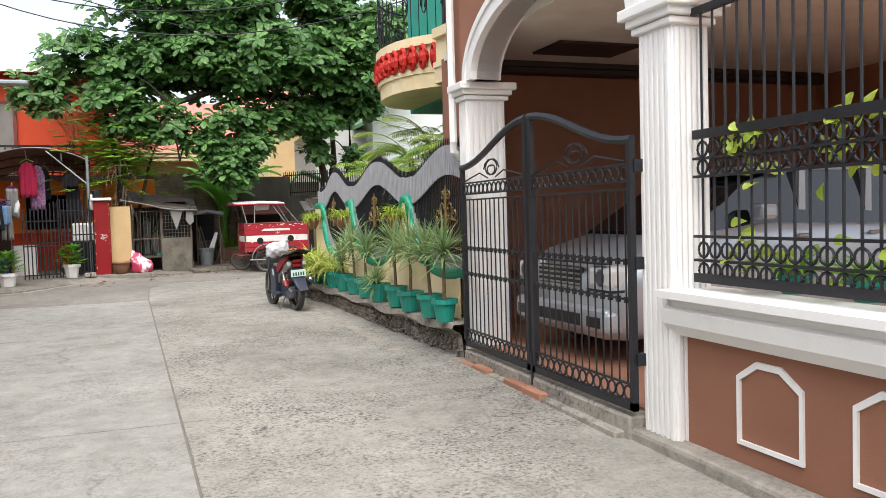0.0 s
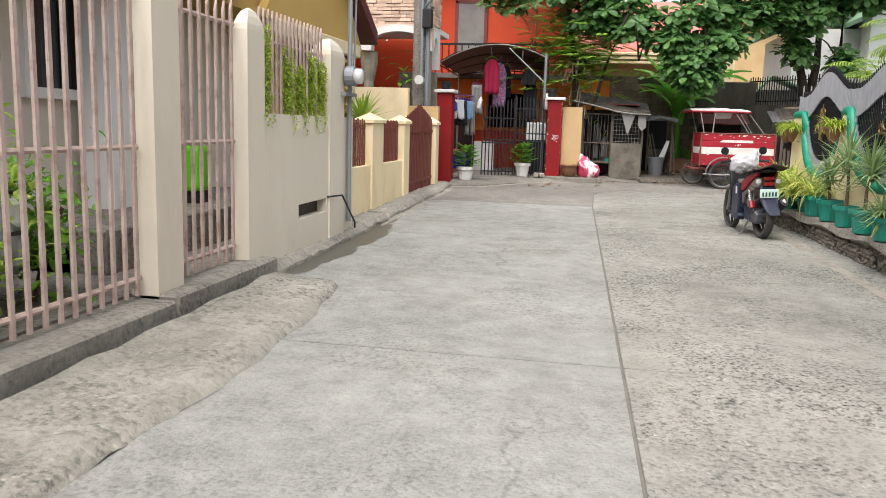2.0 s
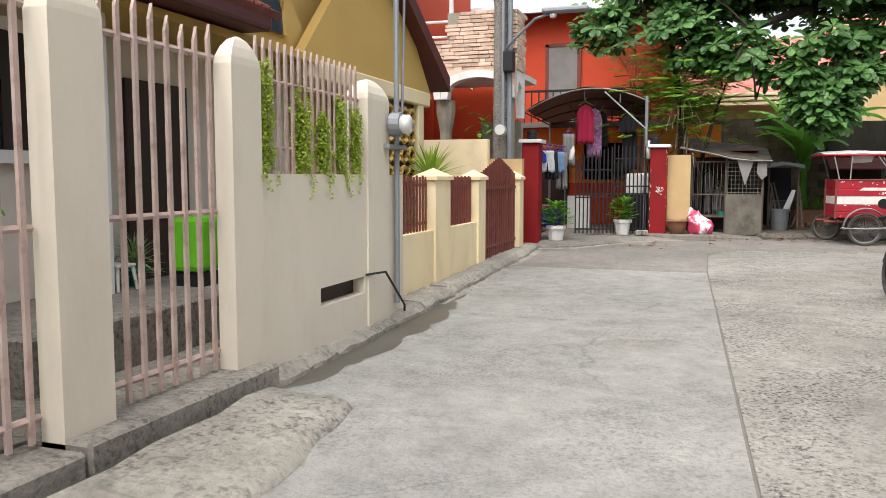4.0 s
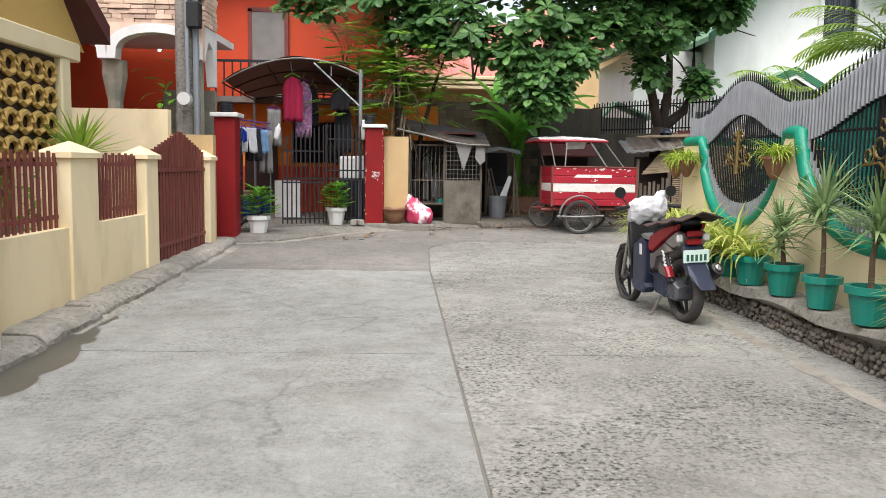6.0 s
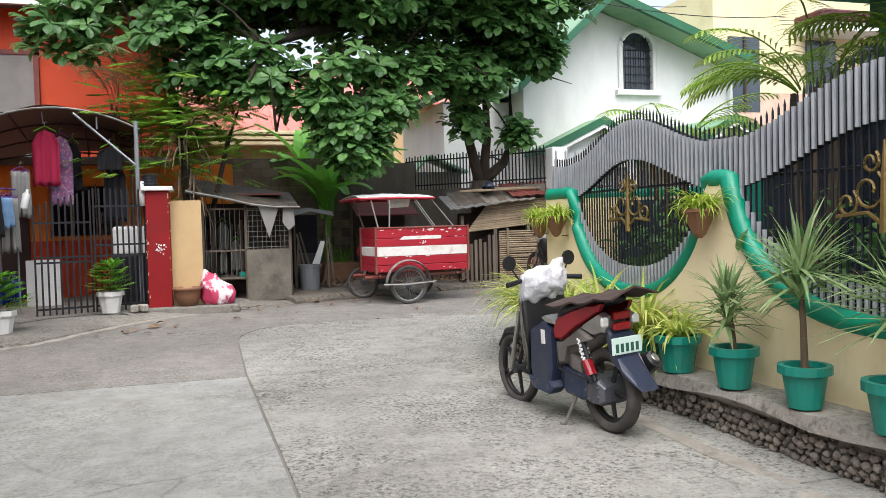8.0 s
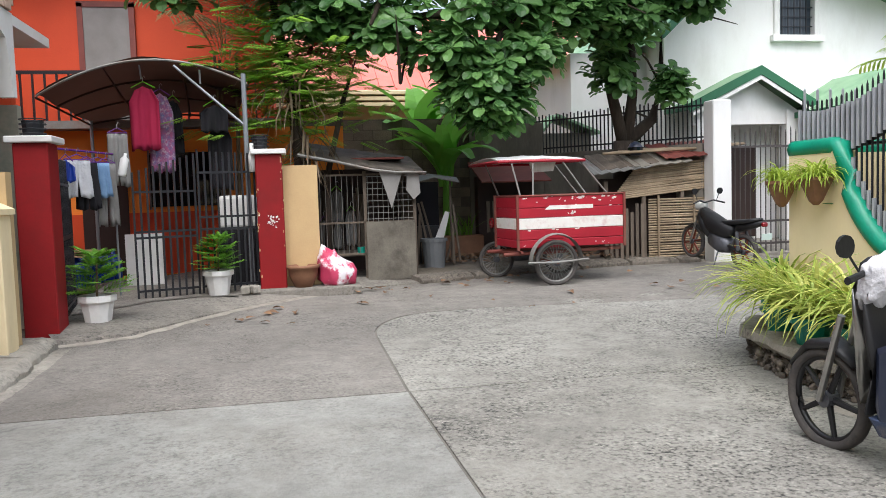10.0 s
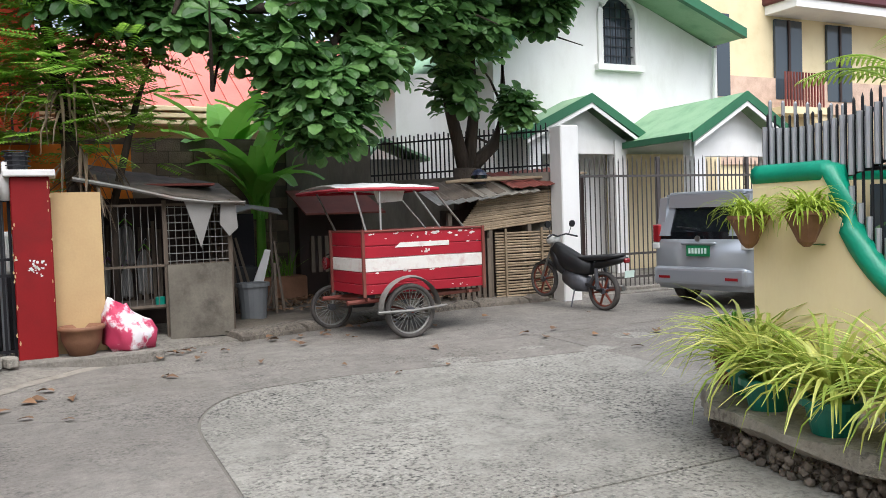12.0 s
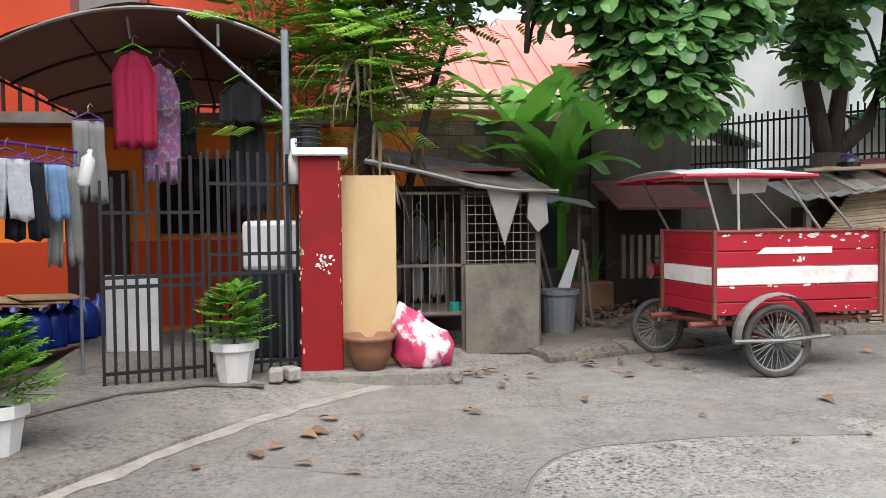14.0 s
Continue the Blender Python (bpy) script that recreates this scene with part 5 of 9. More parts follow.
def scallop(name, x0, x1, z0, z1):
    """A white arched band under the balcony."""
    xc, r = (x0 + x1) / 2, (x1 - x0) / 2
    o = [(xc + (r - 0.14) * math.cos(a), z0 + (z1 - z0 - 0.14) * math.sin(a) ** 0.6) for a in [math.pi * i / 14 for i in range(15)]]
    u = [(xc + r * math.cos(a), z0 + (z1 - z0) * math.sin(a) ** 0.6) for a in [math.pi * i / 14 for i in range(15)]]
    part(name, pr(u + o[::-1], "y", 19.05, 19.3), WHITE, sh, "white scalloped arch band", world=True)
    part("spandrel", pr([(x1, z0), (x1, z1 + 0.02), (x0, z1 + 0.02), (x0, z0)] + u[::-1], "y", 19.12, 19.28), CLAD, sh, world=True)


scallop("arch", -5.3, -3.8, 2.95, 3.5)
scallop("arch", -6.9, -5.3, 2.95, 3.5)
part("arch", pr([(19.3, 3.0), (19.3, 3.5), (20.0, 3.5), (20.0, 2.6), (19.9, 2.6), (19.75, 3.2), (19.5, 3.3)], "x", -3.95, -3.8), WHITE, sh, world=True)
part("corner_post", bx(-4.05, -3.85, 19.15, 19.35, 0, 2.95), MURAL, sh, world=True)
part("balcony_core", bx(-6.9, -3.82, 19.2, 19.36, 3.5, 4.1), MURAL, sh, world=True)
part("balcony_core", bx(-5.2, -3.82, 19.2, 19.36, 4.1, 4.65), MURAL, sh, world=True)
part("balcony_core", bx(-3.98, -3.82, 19.36, 19.95, 3.5, 4.65), MURAL, sh, world=True)
r2 = random.Random(8)
clad = ub(CLAD, 0.06)
for j in range(15):
    x = -6.6 - r2.random() * 0.2
    z = 3.51 + 0.077 * j
    while x < -3.82:
        w = r2.uniform(0.1, 0.36)
        if z < 4.05 or x > -5.25 + (0.2 if z > 4.4 else 0):
            bar("cladding_stone", clad, sh, (min(x + w / 2, -3.95), 19.19, z), w * 0.97, 0.04 + r2.uniform(0, 0.06), 0.072 - r2.random() * 0.016)
        x += w
    y = 19.2
    while y < 19.85:
        w = r2.uniform(0.15, 0.3)
        bar("cladding_stone", clad, sh, (-3.81, y + w / 2, z), 0.05 + r2.uniform(0, 0.03), w * 0.97, 0.072)
        y += w
for z in (4.2, 4.5):
    part("rail", tb([(-7.4, 19.25, z), (-5.2, 19.25, z)], 0.028, 6), WHITE, sh, world=True)
part("post", tb([(-5.15, 19.3, 4.1), (-5.15, 19.3, 6.4)], 0.05, 8), WHITE, sh, world=True)
part("porch_post", lt([(0.16, 0), (0.13, 0.3), (0.12, 2.3), (0.2, 2.7), (0.2, 2.95)], 10, (-5.3, 19.4, 0)), MURAL, sh, world=True)
part("porch_wall", bx(-4.9, -4.0, 20.6, 20.75, 0, 2.6), MURAL, sh, "flagstone porch wall", world=True)
part("eave", bx(-10, -3.5, 18.4, 21.0, 6.1, 6.25), WHITE, sh, world=True)
part("eave", bx(-3.5, -3.3, 18.3, 21.1, 6.15, 6.4), GREYMETAL, sh, world=True)
pot = thing("flower_pot", pose(-4.15, 19.28, 4.66), "blue flower pot with a fern on the balcony", "flower pot")
part("pot", lt([(0.1, 0), (0.14, 0.26), (0.15, 0.28)], 12), BLUEPLASTIC, pot)
V, F = [], []
for k in range(30):
    blades(V, F, (0, 0, 0.25), r2.uniform(0, 6.28), r2.uniform(0.5, 1.3), 0.4, 0.05, 1.5)
from_arrays("leaves", V, F, LEAF_P, pot)
V, F = [], []
for k in range(26):
    c = Vector((-4.6 + r2.gauss(0, 0.2), 19.6, 2.4 + r2.gauss(0, 0.22)))
    broad_leaf(V, F, c, Vector((r2.uniform(-1, 1), r2.uniform(-1, 0.4), r2.uniform(-0.6, 0.3))), Vector((0, 0, 1)), 0.28, 0.1)
shrub = thing("shrub", pose(-4.6, 19.6, 0), "young leafy shrub on the porch", "plant")
part("stem", tb([(-4.6, 19.6, 0), (-4.6, 19.6, 2.4)], 0.015, 6), STEM, shrub, world=True)
from_arrays("leaves", V, F, LEAF_L, shrub, world=True)

# ---- orange house ----
orh = thing("house", pose(-3, 25, 0), "orange two-storey house with an upper balcony", "house")
part("wall", bx(-6.6, 0.1, 26.2, 26.4, 0, 2.8), ORANGE, orh, world=True)
part("wall_lower", bx(-6.6, 0.0, 26.16, 26.2, 0.1, 1.25), REDORANGE, orh, world=True)
part("wall_upper", bx(-6.8, -1.2, 26.45, 26.65, 2.9, 6.0), REDORANGE, orh, world=True)
part("side_wall", bx(-1.4, -1.2, 26.65, 31, 0, 6.0), REDORANGE, orh, world=True)
part("balcony_floor", bx(-6.8, -1.2, 25.7, 26.45, 2.78, 2.92), GREYMETAL, orh, world=True)
part("roof", bx(-7.2, -0.8, 25.8, 31, 6.0, 6.14), GREYMETAL, orh, "grey metal roof", world=True)
part("gutter", bx(-7.2, -0.8, 25.7, 25.82, 5.9, 6.12), WHITE, orh, world=True)
part("door", bx(-4.55, -3.75, 26.38, 26.45, 2.95, 5.05), GREYCLOTH, orh, "pale grey upstairs door", world=True)
for a in ((-4.65, -4.55), (-3.75, -3.65)):
    part("door_frame", bx(*a, 26.36, 26.45, 2.92, 5.12), RUST_RED, orh, world=True)
part("door_frame", bx(-4.65, -3.65, 26.36, 26.45, 5.05, 5.15), RUST_RED, orh, world=True)
for k in range(28):
    bar("baluster", ub(IRON), orh, (-6.7 + 0.2 * k, 25.76, 2.92), 0.03, 0.05, 0.85)
part("balcony_rail", bx(-6.8, -1.2, 25.73, 25.79, 3.74, 3.8), IRON, orh, world=True)
part("window", bx(-3.5, -2.2, 26.14, 26.17, 1.35, 2.35), GLASS, orh, world=True)
for k in range(4):
    part("window_frame", bx(-3.52 + 0.43 * k, -3.49 + 0.43 * k, 26.1, 26.15, 1.3, 2.4), GREYMETAL, orh, world=True)
part("door", bx(-4.7, -3.9, 26.12, 26.16, 0.1, 2.2), DARKWOOD_SHADE, orh, world=True)

# ---- plants ----
def pot_mesh(name, r, h, material, rim=0.02, n=16):
    bm = lt([(r * 0.72, 0), (r * 0.95, h * 0.8), (r + rim, h * 0.8), (r + rim, h), (r * 0.9, h), (r * 0.88, h * 0.86), (0.0, h * 0.86)], n)
    return bm


def dracaena(x, y, z, pot_r, pot_h, stem_h, size, seed, lean=0.0):
    """A teal pot with a bare stem and a spiky head."""
    r = random.Random(seed)
    t = thing("potted_plant", pose(x, y, z, 0, 0, r.uniform(0, 360)), "spiky dracaena on a bare stem in a teal plastic pot" if stem_h > 0.25 else "low spiky dracaena in a teal plastic pot", "potted plant", "potted plants on the ledge")
    part("pot", pot_mesh("pot", pot_r, pot_h, TEAL), TEAL, t, "teal plastic pot", smooth=False)
    part("soil", lt([(pot_r * 0.86, pot_h * 0.86), (pot_r * 0.5, pot_h * 0.9)], 12), SOIL, t)
    top = Vector((lean, lean * 0.5, pot_h * 0.85 + stem_h))
    part("stem", tb([(0, 0, pot_h * 0.8), (lean * 0.3, 0.01, pot_h + stem_h * 0.4), top], [0.024, 0.02, 0.016], 7), STEM, t)
    V, F = [], []
    for k in range(105):
        zz = r.uniform(-0.18, 0.04)
        blades(V, F, top + Vector((0, 0, zz)), r.uniform(0, 6.283), r.uniform(-0.35, 1.45), size * r.uniform(0.75, 1.1), 0.036, r.uniform(0.1, 0.7), n=3, tip=0.05)
    from_arrays("leaves", V, F, LEAF_D, t)
    return t


def grassy(x, y, z, size, n, material, label, pot=None, seed=0):
    """Arching strap leaves, in a pot or over the ledge."""
    r = random.Random(seed)
    t = thing("potted_plant", pose(x, y, z), label, "potted plant", "potted plants on the ledge")
    h = 0.0
    if pot:
        h = pot[1]
        part("pot", pot_mesh("pot", pot[0], h, pot[2]), pot[2], t)
    V, F = [], []
    for k in range(n):
        a = r.uniform(0, 6.283)
        blades(V, F, (0.06 * math.cos(a) * r.random(), 0.06 * math.sin(a), h * 0.9), a, r.uniform(0.55, 1.45), size * r.uniform(0.6, 1.1), 0.036, r.uniform(1.2, 2.6), n=5, tip=0.1)
    from_arrays("leaves", V, F, material, t)
    return t


def palm(x, y, z, n, length, seed, label, trunk=0.0, material=None):
    """A clump of feathery fronds."""
    r = random.Random(seed)
    t = thing("palm", pose(x, y, z), label, "palm", "palms behind the garden wall")
    if trunk:
        for k in range(4):
            part("stem", tb([(0.1 * math.cos(k * 2), 0.1 * math.sin(k * 2), 0), (0.2 * math.cos(k * 2), 0.2 * math.sin(k * 2), trunk)], [0.04, 0.025], 6), STEM, t)
    for k in range(n):
        yaw, pitch = r.uniform(0, 6.283), r.uniform(0.75, 1.45)
        d = Vector((math.cos(yaw), math.sin(yaw), 0))
        side = Vector((-math.sin(yaw), math.cos(yaw), 0))
        p, ang, L = Vector((0.15 * math.cos(yaw), 0.15 * math.sin(yaw), trunk)), pitch, length * r.uniform(0.7, 1.1)
        V, F, spine = [], [], []
        for i in range(21):
            spine.append(p.copy())
            if i > 2:
                for sg in (-1, 1):
                    q = side * sg * 0.75 + d * math.cos(ang) * 0.6 + Vector((0, 0, math.sin(ang) * 0.6 - 0.25))
                    ll = 0.42 * length / 1.4 * (1 - abs(i - 11) / 15)
                    broad_leaf(V, F, p, q, Vector((0, 0, 1)), ll, 0.024)
            p = p + (d * math.cos(ang) + Vector((0, 0, math.sin(ang)))) * (L / 20)
            ang -= 1.5 / 20
        ob = from_arrays("frond", V, F, material or LEAF_P, t)
        part("rib", tb(spine, 0.008, 4), material or LEAF_P, ob)
    return t


for k, (y, st, sz) in enumerate(((8.55, 0.62, 0.5), (9.0, 0.55, 0.5), (9.72, 0.6, 0.48), (10.3, 0.62, 0.46), (11.08, 0.12, 0.36), (11.74, 0.5, 0.46), (12.4, 0.6, 0.5), (13.05, 0.35, 0.36))):
    dracaena(wx(y) - 0.24, y, 0.245, 0.138 + 0.01 * (k % 3), 0.26 + 0.02 * (k % 2), st, sz, 40 + k, 0.04 * math.sin(k * 2))
grassy(wx(13.7) - 0.24, 13.7, 0.245, 0.4, 60, LEAF_Y, "yellow-striped grassy plant in a teal plastic pot", (0.16, 0.28, TEAL), 1)
for k, (x, y) in enumerate(((2.98, 14.25), (2.86, 14.75), (2.8, 15.3), (2.78, 15.8), (2.9, 16.35), (3.15, 16.72))):
    grassy(x, y, 0.235, 0.78, 130, LEAF_Y, "spilling yellow-striped spider plant in a low teal pot", (0.15, 0.2, TEAL), 10 + k)


def hanging_pot(x, y, z, seed):
    r = random.Random(seed)
    t = thing("hanging_pot", pose(x, y, z), "brown wall pot with a light green fern", "flower pot", "wall pots")
    part("pot", lt([(0.02, -0.16), (0.05, -0.13), (0.1, -0.02), (0.125, 0.03), (0.135, 0.035), (0.135, 0.06), (0.11, 0.06), (0.0, 0.03)], 8), CLAYPOT, t)
    V, F = [], []
    for k in range(170):
        blades(V, F, (r.uniform(-0.08, 0.08), r.uniform(-0.08, 0.08), 0.05), r.uniform(0, 6.283), r.uniform(0.2, 1.3), r.uniform(0.14, 0.36), 0.02, r.uniform(1.4, 3.0), n=4)
    from_arrays("fern", V, F, VINE, t)


hanging_pot(wx(13.6) - 0.14, 13.55, 1.42, 1)
hanging_pot(wx(16.2) - 0.14, 16.22, 1.4, 2)
hanging_pot(wx(16.7) - 0.12, 16.68, 1.38, 4)
hanging_pot(wx(10.6) - 0.14, 10.6, 1.42, 3)
for k, (x, y, z, n, L, tr) in enumerate(((4.5, 16.2, 0.3, 13, 1.15, 1.8), (4.7, 14.2, 0.3, 18, 1.2, 2.2), (4.7, 13.0, 0.3, 11, 1.25, 2.3), (4.5, 12.0, 0.3, 10, 1.0, 1.7), (4.5, 10.6, 0.3, 12, 1.1, 1.9))):
    palm(x, y, z, n, L, 60 + k, "feathery yellow-green areca palm behind the pickets", tr)
agave = thing("potted_plant", pose(-4.3, 15.6, 1.1), "stiff spiky agave in a clay pot behind the yellow wall", "potted plant")
part("pot", pot_mesh("pot", 0.2, 0.3, CLAYPOT), CLAYPOT, agave)
V, F = [], []
ra = random.Random(30)
for k in range(46):
    blades(V, F, (0, 0, 0.27), 2.4 * k, 0.25 + 1.15 * (k / 46), ra.uniform(0.5, 0.68), 0.075, 0.25, n=4, tip=0.05)
from_arrays("leaves", V, F, LEAF_P, agave)
tagged(part("pedestal", bx(-4.55, -4.05, 15.35, 15.85, 0, 1.1), APRON), "square concrete plant pedestal behind the wall", "pedestal")
grassy(-4.35, 13.6, 0.75, 0.35, 40, LEAF_L, "leafy pot plant behind the red-brown pickets", (0.16, 0.3, CLAYPOT), 31)
tagged(part("pedestal", bx(-4.6, -4.1, 13.35, 13.85, 0, 0.75), APRON), "square concrete plant pedestal behind the wall", "pedestal")
for k, (x, y) in enumerate(((-4.3, 3.4), (-4.4, 4.4), (-4.3, 5.3), (-4.5, 6.2))):
    grassy(x, y, 0.05, 0.8, 90, LEAF_L, "tall dark green potted plant inside the gate", (0.2, 0.3, CLAYPOT), 50 + k)
dracaena(-5.05, 9.72, 0.42, 0.11, 0.17, 0.1, 0.3, 91)
stool = thing("stool", pose(-5.0, 9.42, 0.42), "low white plastic stool on the porch step", "stool")
part("seat", bx(-0.12, 0.12, -0.12, 0.12, 0.2, 0.23, bev=0.012, seg=2), WHITEPLASTIC, stool)
for sx in (-1, 1):
    for sy in (-1, 1):
        part("leg", tb([(0.12 * sx, 0.12 * sy, 0), (0.095 * sx, 0.095 * sy, 0.21)], [0.014, 0.018], 6), WHITEPLASTIC, stool)
lime = thing("planter", pose(-4.55, 9.95, 0.05), "lime green plastic planter on a black stand behind the gate", "planter")
part("stand", bx(-0.14, 0.14, -0.14, 0.14, 0, 0.5, bev=0.02), BLACKPL, lime)
part("pot", bx(-0.16, 0.16, -0.18, 0.18, 0.5, 1.0, bev=0.05, seg=2), LIME, lime)
for k in range(6):
    grassy(3.75, 3.9 - 0.55 * k, 0.93, 0.35, 30, LEAF_L, "light green house plant on the sill behind the grille", (0.1, 0.12, TEAL), 70 + k)

# ---- trees ----
def crown(name, parent, blobs, count, size, material, seed, n_leaf=8, droop=0.35):
    """Whorls of broad leaves scattered through a set of soft lobes."""
    r = random.Random(seed)
    V, F = [], []
    tot = sum(b[3] * b[4] * b[5] for b in blobs)
    for bx_, by, bz, rx, ry, rz in blobs:
        for k in range(int(count * rx * ry * rz / tot) + 14 + int(170 * rx * rz * (rx < 1.0))):
            while True:
                q = Vector((r.uniform(-1, 1), r.uniform(-1, 1), r.uniform(-1, 1)))
                if 0.3 < q.length < 1:
                    break
            q *= 0.55 + 0.45 * r.random()
            c = Vector((bx_ + q.x * rx, by + q.y * ry, bz + q.z * rz))
            if rx > 1.0 and noise.noise(c * 0.9) < -0.24 or noise.noise(c * 2.1 + Vector((7, 0, 0))) < -0.42:
                continue
            up = Vector((r.gauss(0, 0.4) + q.x * 0.6, r.gauss(0, 0.4) + q.y * 0.6 - 0.35, 1)).normalized()
            a0 = r.uniform(0, 6.283)
            e1 = up.orthogonal().normalized()
            e2 = up.cross(e1)
            for j in range(n_leaf):
                a = a0 + 6.283 * j / n_leaf + r.uniform(-0.25, 0.25)
                d = e1 * math.cos(a) + e2 * math.sin(a) + up * r.uniform(-droop, 0.35)
                L = size * r.uniform(0.6, 1.15)
                broad_leaf(V, F, c + d * 0.02, d, up, L, L * 0.52)
    return from_arrays(name, V, F, material, parent, world=True)


tree = thing("tree", pose(5.2, 24.75, 0.1), "spreading broad-leaved shade tree with a dark forked trunk", "tree")
part("trunk", tb([(5.15, 24.75, 0.0), (5.18, 24.75, 0.5), (5.25, 24.75, 1.6), (5.28, 24.75, 2.3)], [0.3, 0.24, 0.21, 0.22], 12), BARK, tree, world=True, smooth=True)
limbs = [
    [(5.26, 24.75, 2.2), (5.0, 24.7, 3.2), (4.75, 24.6, 4.4), (4.3, 24.3, 5.6), (3.2, 23.6, 6.6)],
    [(5.3, 24.75, 2.2), (5.42, 24.7, 3.2), (5.4, 24.7, 4.6), (5.5, 24.6, 6.4)],
    [(5.34, 24.75, 2.3), (5.8, 24.7, 2.7), (5.95, 24.6, 3.3), (5.9, 24.5, 4.6), (6.6, 24.0, 5.6)],
    [(4.75, 24.6, 4.4), (3.9, 23.9, 4.7), (3.0, 23.1, 4.5), (2.3, 22.6, 3.8), (2.1, 22.5, 2.9)],
    [(4.3, 24.3, 5.0), (2.2, 24.2, 5.4), (0.2, 23.8, 5.2), (-1.6, 23.4, 5.0)],
    [(5.2, 24.7, 4.0), (4.8, 24.2, 4.4), (4.5, 23.6, 4.5), (4.1, 23.3, 4.2)],
    [(2.2, 24.2, 5.4), (1.4, 23.3, 5.0), (0.6, 22.6, 4.6), (0.3, 22.3, 3.9)],
    [(3.0, 23.1, 4.5), (2.2, 22.9, 4.3), (1.0, 22.7, 4.1), (0.75, 22.6, 3.1)],
]
for L in limbs:
    n = len(L)
    part("limb", tb(L, [0.13 * (1 - 0.8 * i / (n - 1)) for i in range(n)], 8), BARK, tree, world=True, smooth=True)
r5 = random.Random(5)
for k in range(26):
    L = r5.choice(limbs)
    a = Vector(L[r5.randrange(1, len(L))])
    b = a + Vector((r5.uniform(-1.1, 1.1), r5.uniform(-1.1, 0.9), r5.uniform(-0.4, 0.9)))
    part("twig", tb([a, (a + b) / 2 + Vector((0, 0, 0.1)), b], [0.03, 0.02, 0.008], 5), BARK, tree, world=True)
blobs = [
    (2.6, 23.6, 6.1, 3.8, 2.4, 1.6), (-0.6, 23.9, 5.9, 2.7, 1.8, 1.2), (5.4, 24.0, 6.2, 2.2, 2.2, 1.6), (6.6, 23.6, 6.9, 1.6, 1.8, 1.4),
    (1.8, 23.7, 7.6, 3.6, 2.4, 1.4), (4.6, 24.0, 7.9, 2.2, 2.0, 1.2), (-2.6, 23.3, 4.9, 1.1, 0.8, 0.7),
    (-0.7, 23.0, 4.7, 1.3, 0.9, 0.6), (0.6, 22.7, 4.2, 1.1, 0.7, 0.6), (1.9, 22.8, 4.4, 1.4, 0.9, 0.7), (3.3, 23.0, 4.3, 1.2, 0.8, 0.7),
    (2.05, 22.5, 3.0, 0.8, 0.5, 0.68), (2.7, 22.6, 3.5, 0.65, 0.45, 0.5), (1.5, 22.5, 3.6, 0.75, 0.5, 0.4), (2.2, 22.5, 2.6, 0.5, 0.35, 0.3),
    (4.5, 23.5, 4.3, 0.9, 0.7, 0.6), (4.75, 24.1, 3.5, 0.4, 0.35, 0.5), (5.3, 24.3, 4.7, 0.9, 0.7, 0.6), (5.95, 24.2, 3.3, 0.33, 0.3, 0.4), (6.3, 24.0, 4.9, 0.8, 0.7, 0.6),
    (0.3, 22.8, 3.95, 0.8, 0.45, 0.32), (-0.5, 22.9, 4.05, 0.7, 0.45, 0.3)]
crown("crown", tree, blobs, 6600, 0.31, LEAF_T, 11)

small = thing("tree", pose(-0.75, 23.6, 0.1), "thin leaning tree with feathery light green leaves and dry fronds", "tree")
part("trunk", tb([(-0.7, 23.3, 0.1), (-0.75, 23.4, 1.6), (-0.85, 23.5, 3.0), (-1.1, 23.6, 4.6)], [0.11, 0.1, 0.09, 0.06], 8), BARK, small, world=True, smooth=True)
part("trunk", tb([(-0.4, 23.5, 0.1), (-0.35, 23.5, 1.8), (-0.05, 23.4, 3.0), (0.3, 23.3, 4.0)], [0.06, 0.05, 0.04, 0.02], 7), BARK, small, world=True, smooth=True)
V, F = [], []
for k in range(440):
    c = Vector((r5.gauss(-0.75, 0.6), r5.gauss(23.5, 0.45), r5.gauss(3.35, 0.5)))
    yaw = r5.uniform(0, 6.283)
    d = Vector((math.cos(yaw), math.sin(yaw), r5.uniform(-0.3, 0.4)))
    s = Vector((-math.sin(yaw), math.cos(yaw), 0))
    for i in range(9):
        for sg in (-1, 1):
            broad_leaf(V, F, c + d * (0.045 * i), s * sg + d * 0.4, Vector((0, 0, 1)), 0.15, 0.045)
# light green raised further: the bright sky behind is put into the leaf colour
from_arrays("crown", V, F, leaf_mat("backlit_feathery_leaf", rgb("74a838"), rgb("a6cf58"), 0.45, 0.6), small, world=True)
V, F = [], []
for k in range(46):
    blades(V, F, (-0.85 + r5.gauss(0, 0.08), 23.2, 3.1 + r5.uniform(-0.3, 0.2)), r5.uniform(0, 6.283), r5.uniform(-0.6, 0.9), r5.uniform(0.7, 1.2), 0.045, r5.uniform(1.2, 2.6), n=4)
for k in range(40):
    blades(V, F, (-0.7 + r5.gauss(0, 0.1), 23.1, 2.2 + r5.uniform(-0.2, 0.3)), r5.uniform(0, 6.283), r5.uniform(-1.2, -0.4), r5.uniform(0.3, 0.8), 0.05, r5.uniform(0.2, 0.8), n=3)
from_arrays("dry_fronds", V, F, LEAF_DRY, small, "drooping dry brown fronds", world=True)
V, F = [], []
for k in range(120):
    c = Vector((r5.gauss(-0.15, 0.35), r5.gauss(23.2, 0.3), r5.gauss(3.75, 0.18)))
    broad_leaf(V, F, c, Vector((r5.uniform(-1, 1), r5.uniform(-1, 1), r5.uniform(-0.5, 0.5))), Vector((0, 0, 1)), 0.16, 0.07)
from_arrays("red_leaves", V, F, LEAF_RED, small, "reddish dying leaves", world=True)
palm(-1.9, 23.9, 0.1, 10, 2.0, 91, "dark green palm with long fronds beside the orange house", 3.6, LEAF_D)


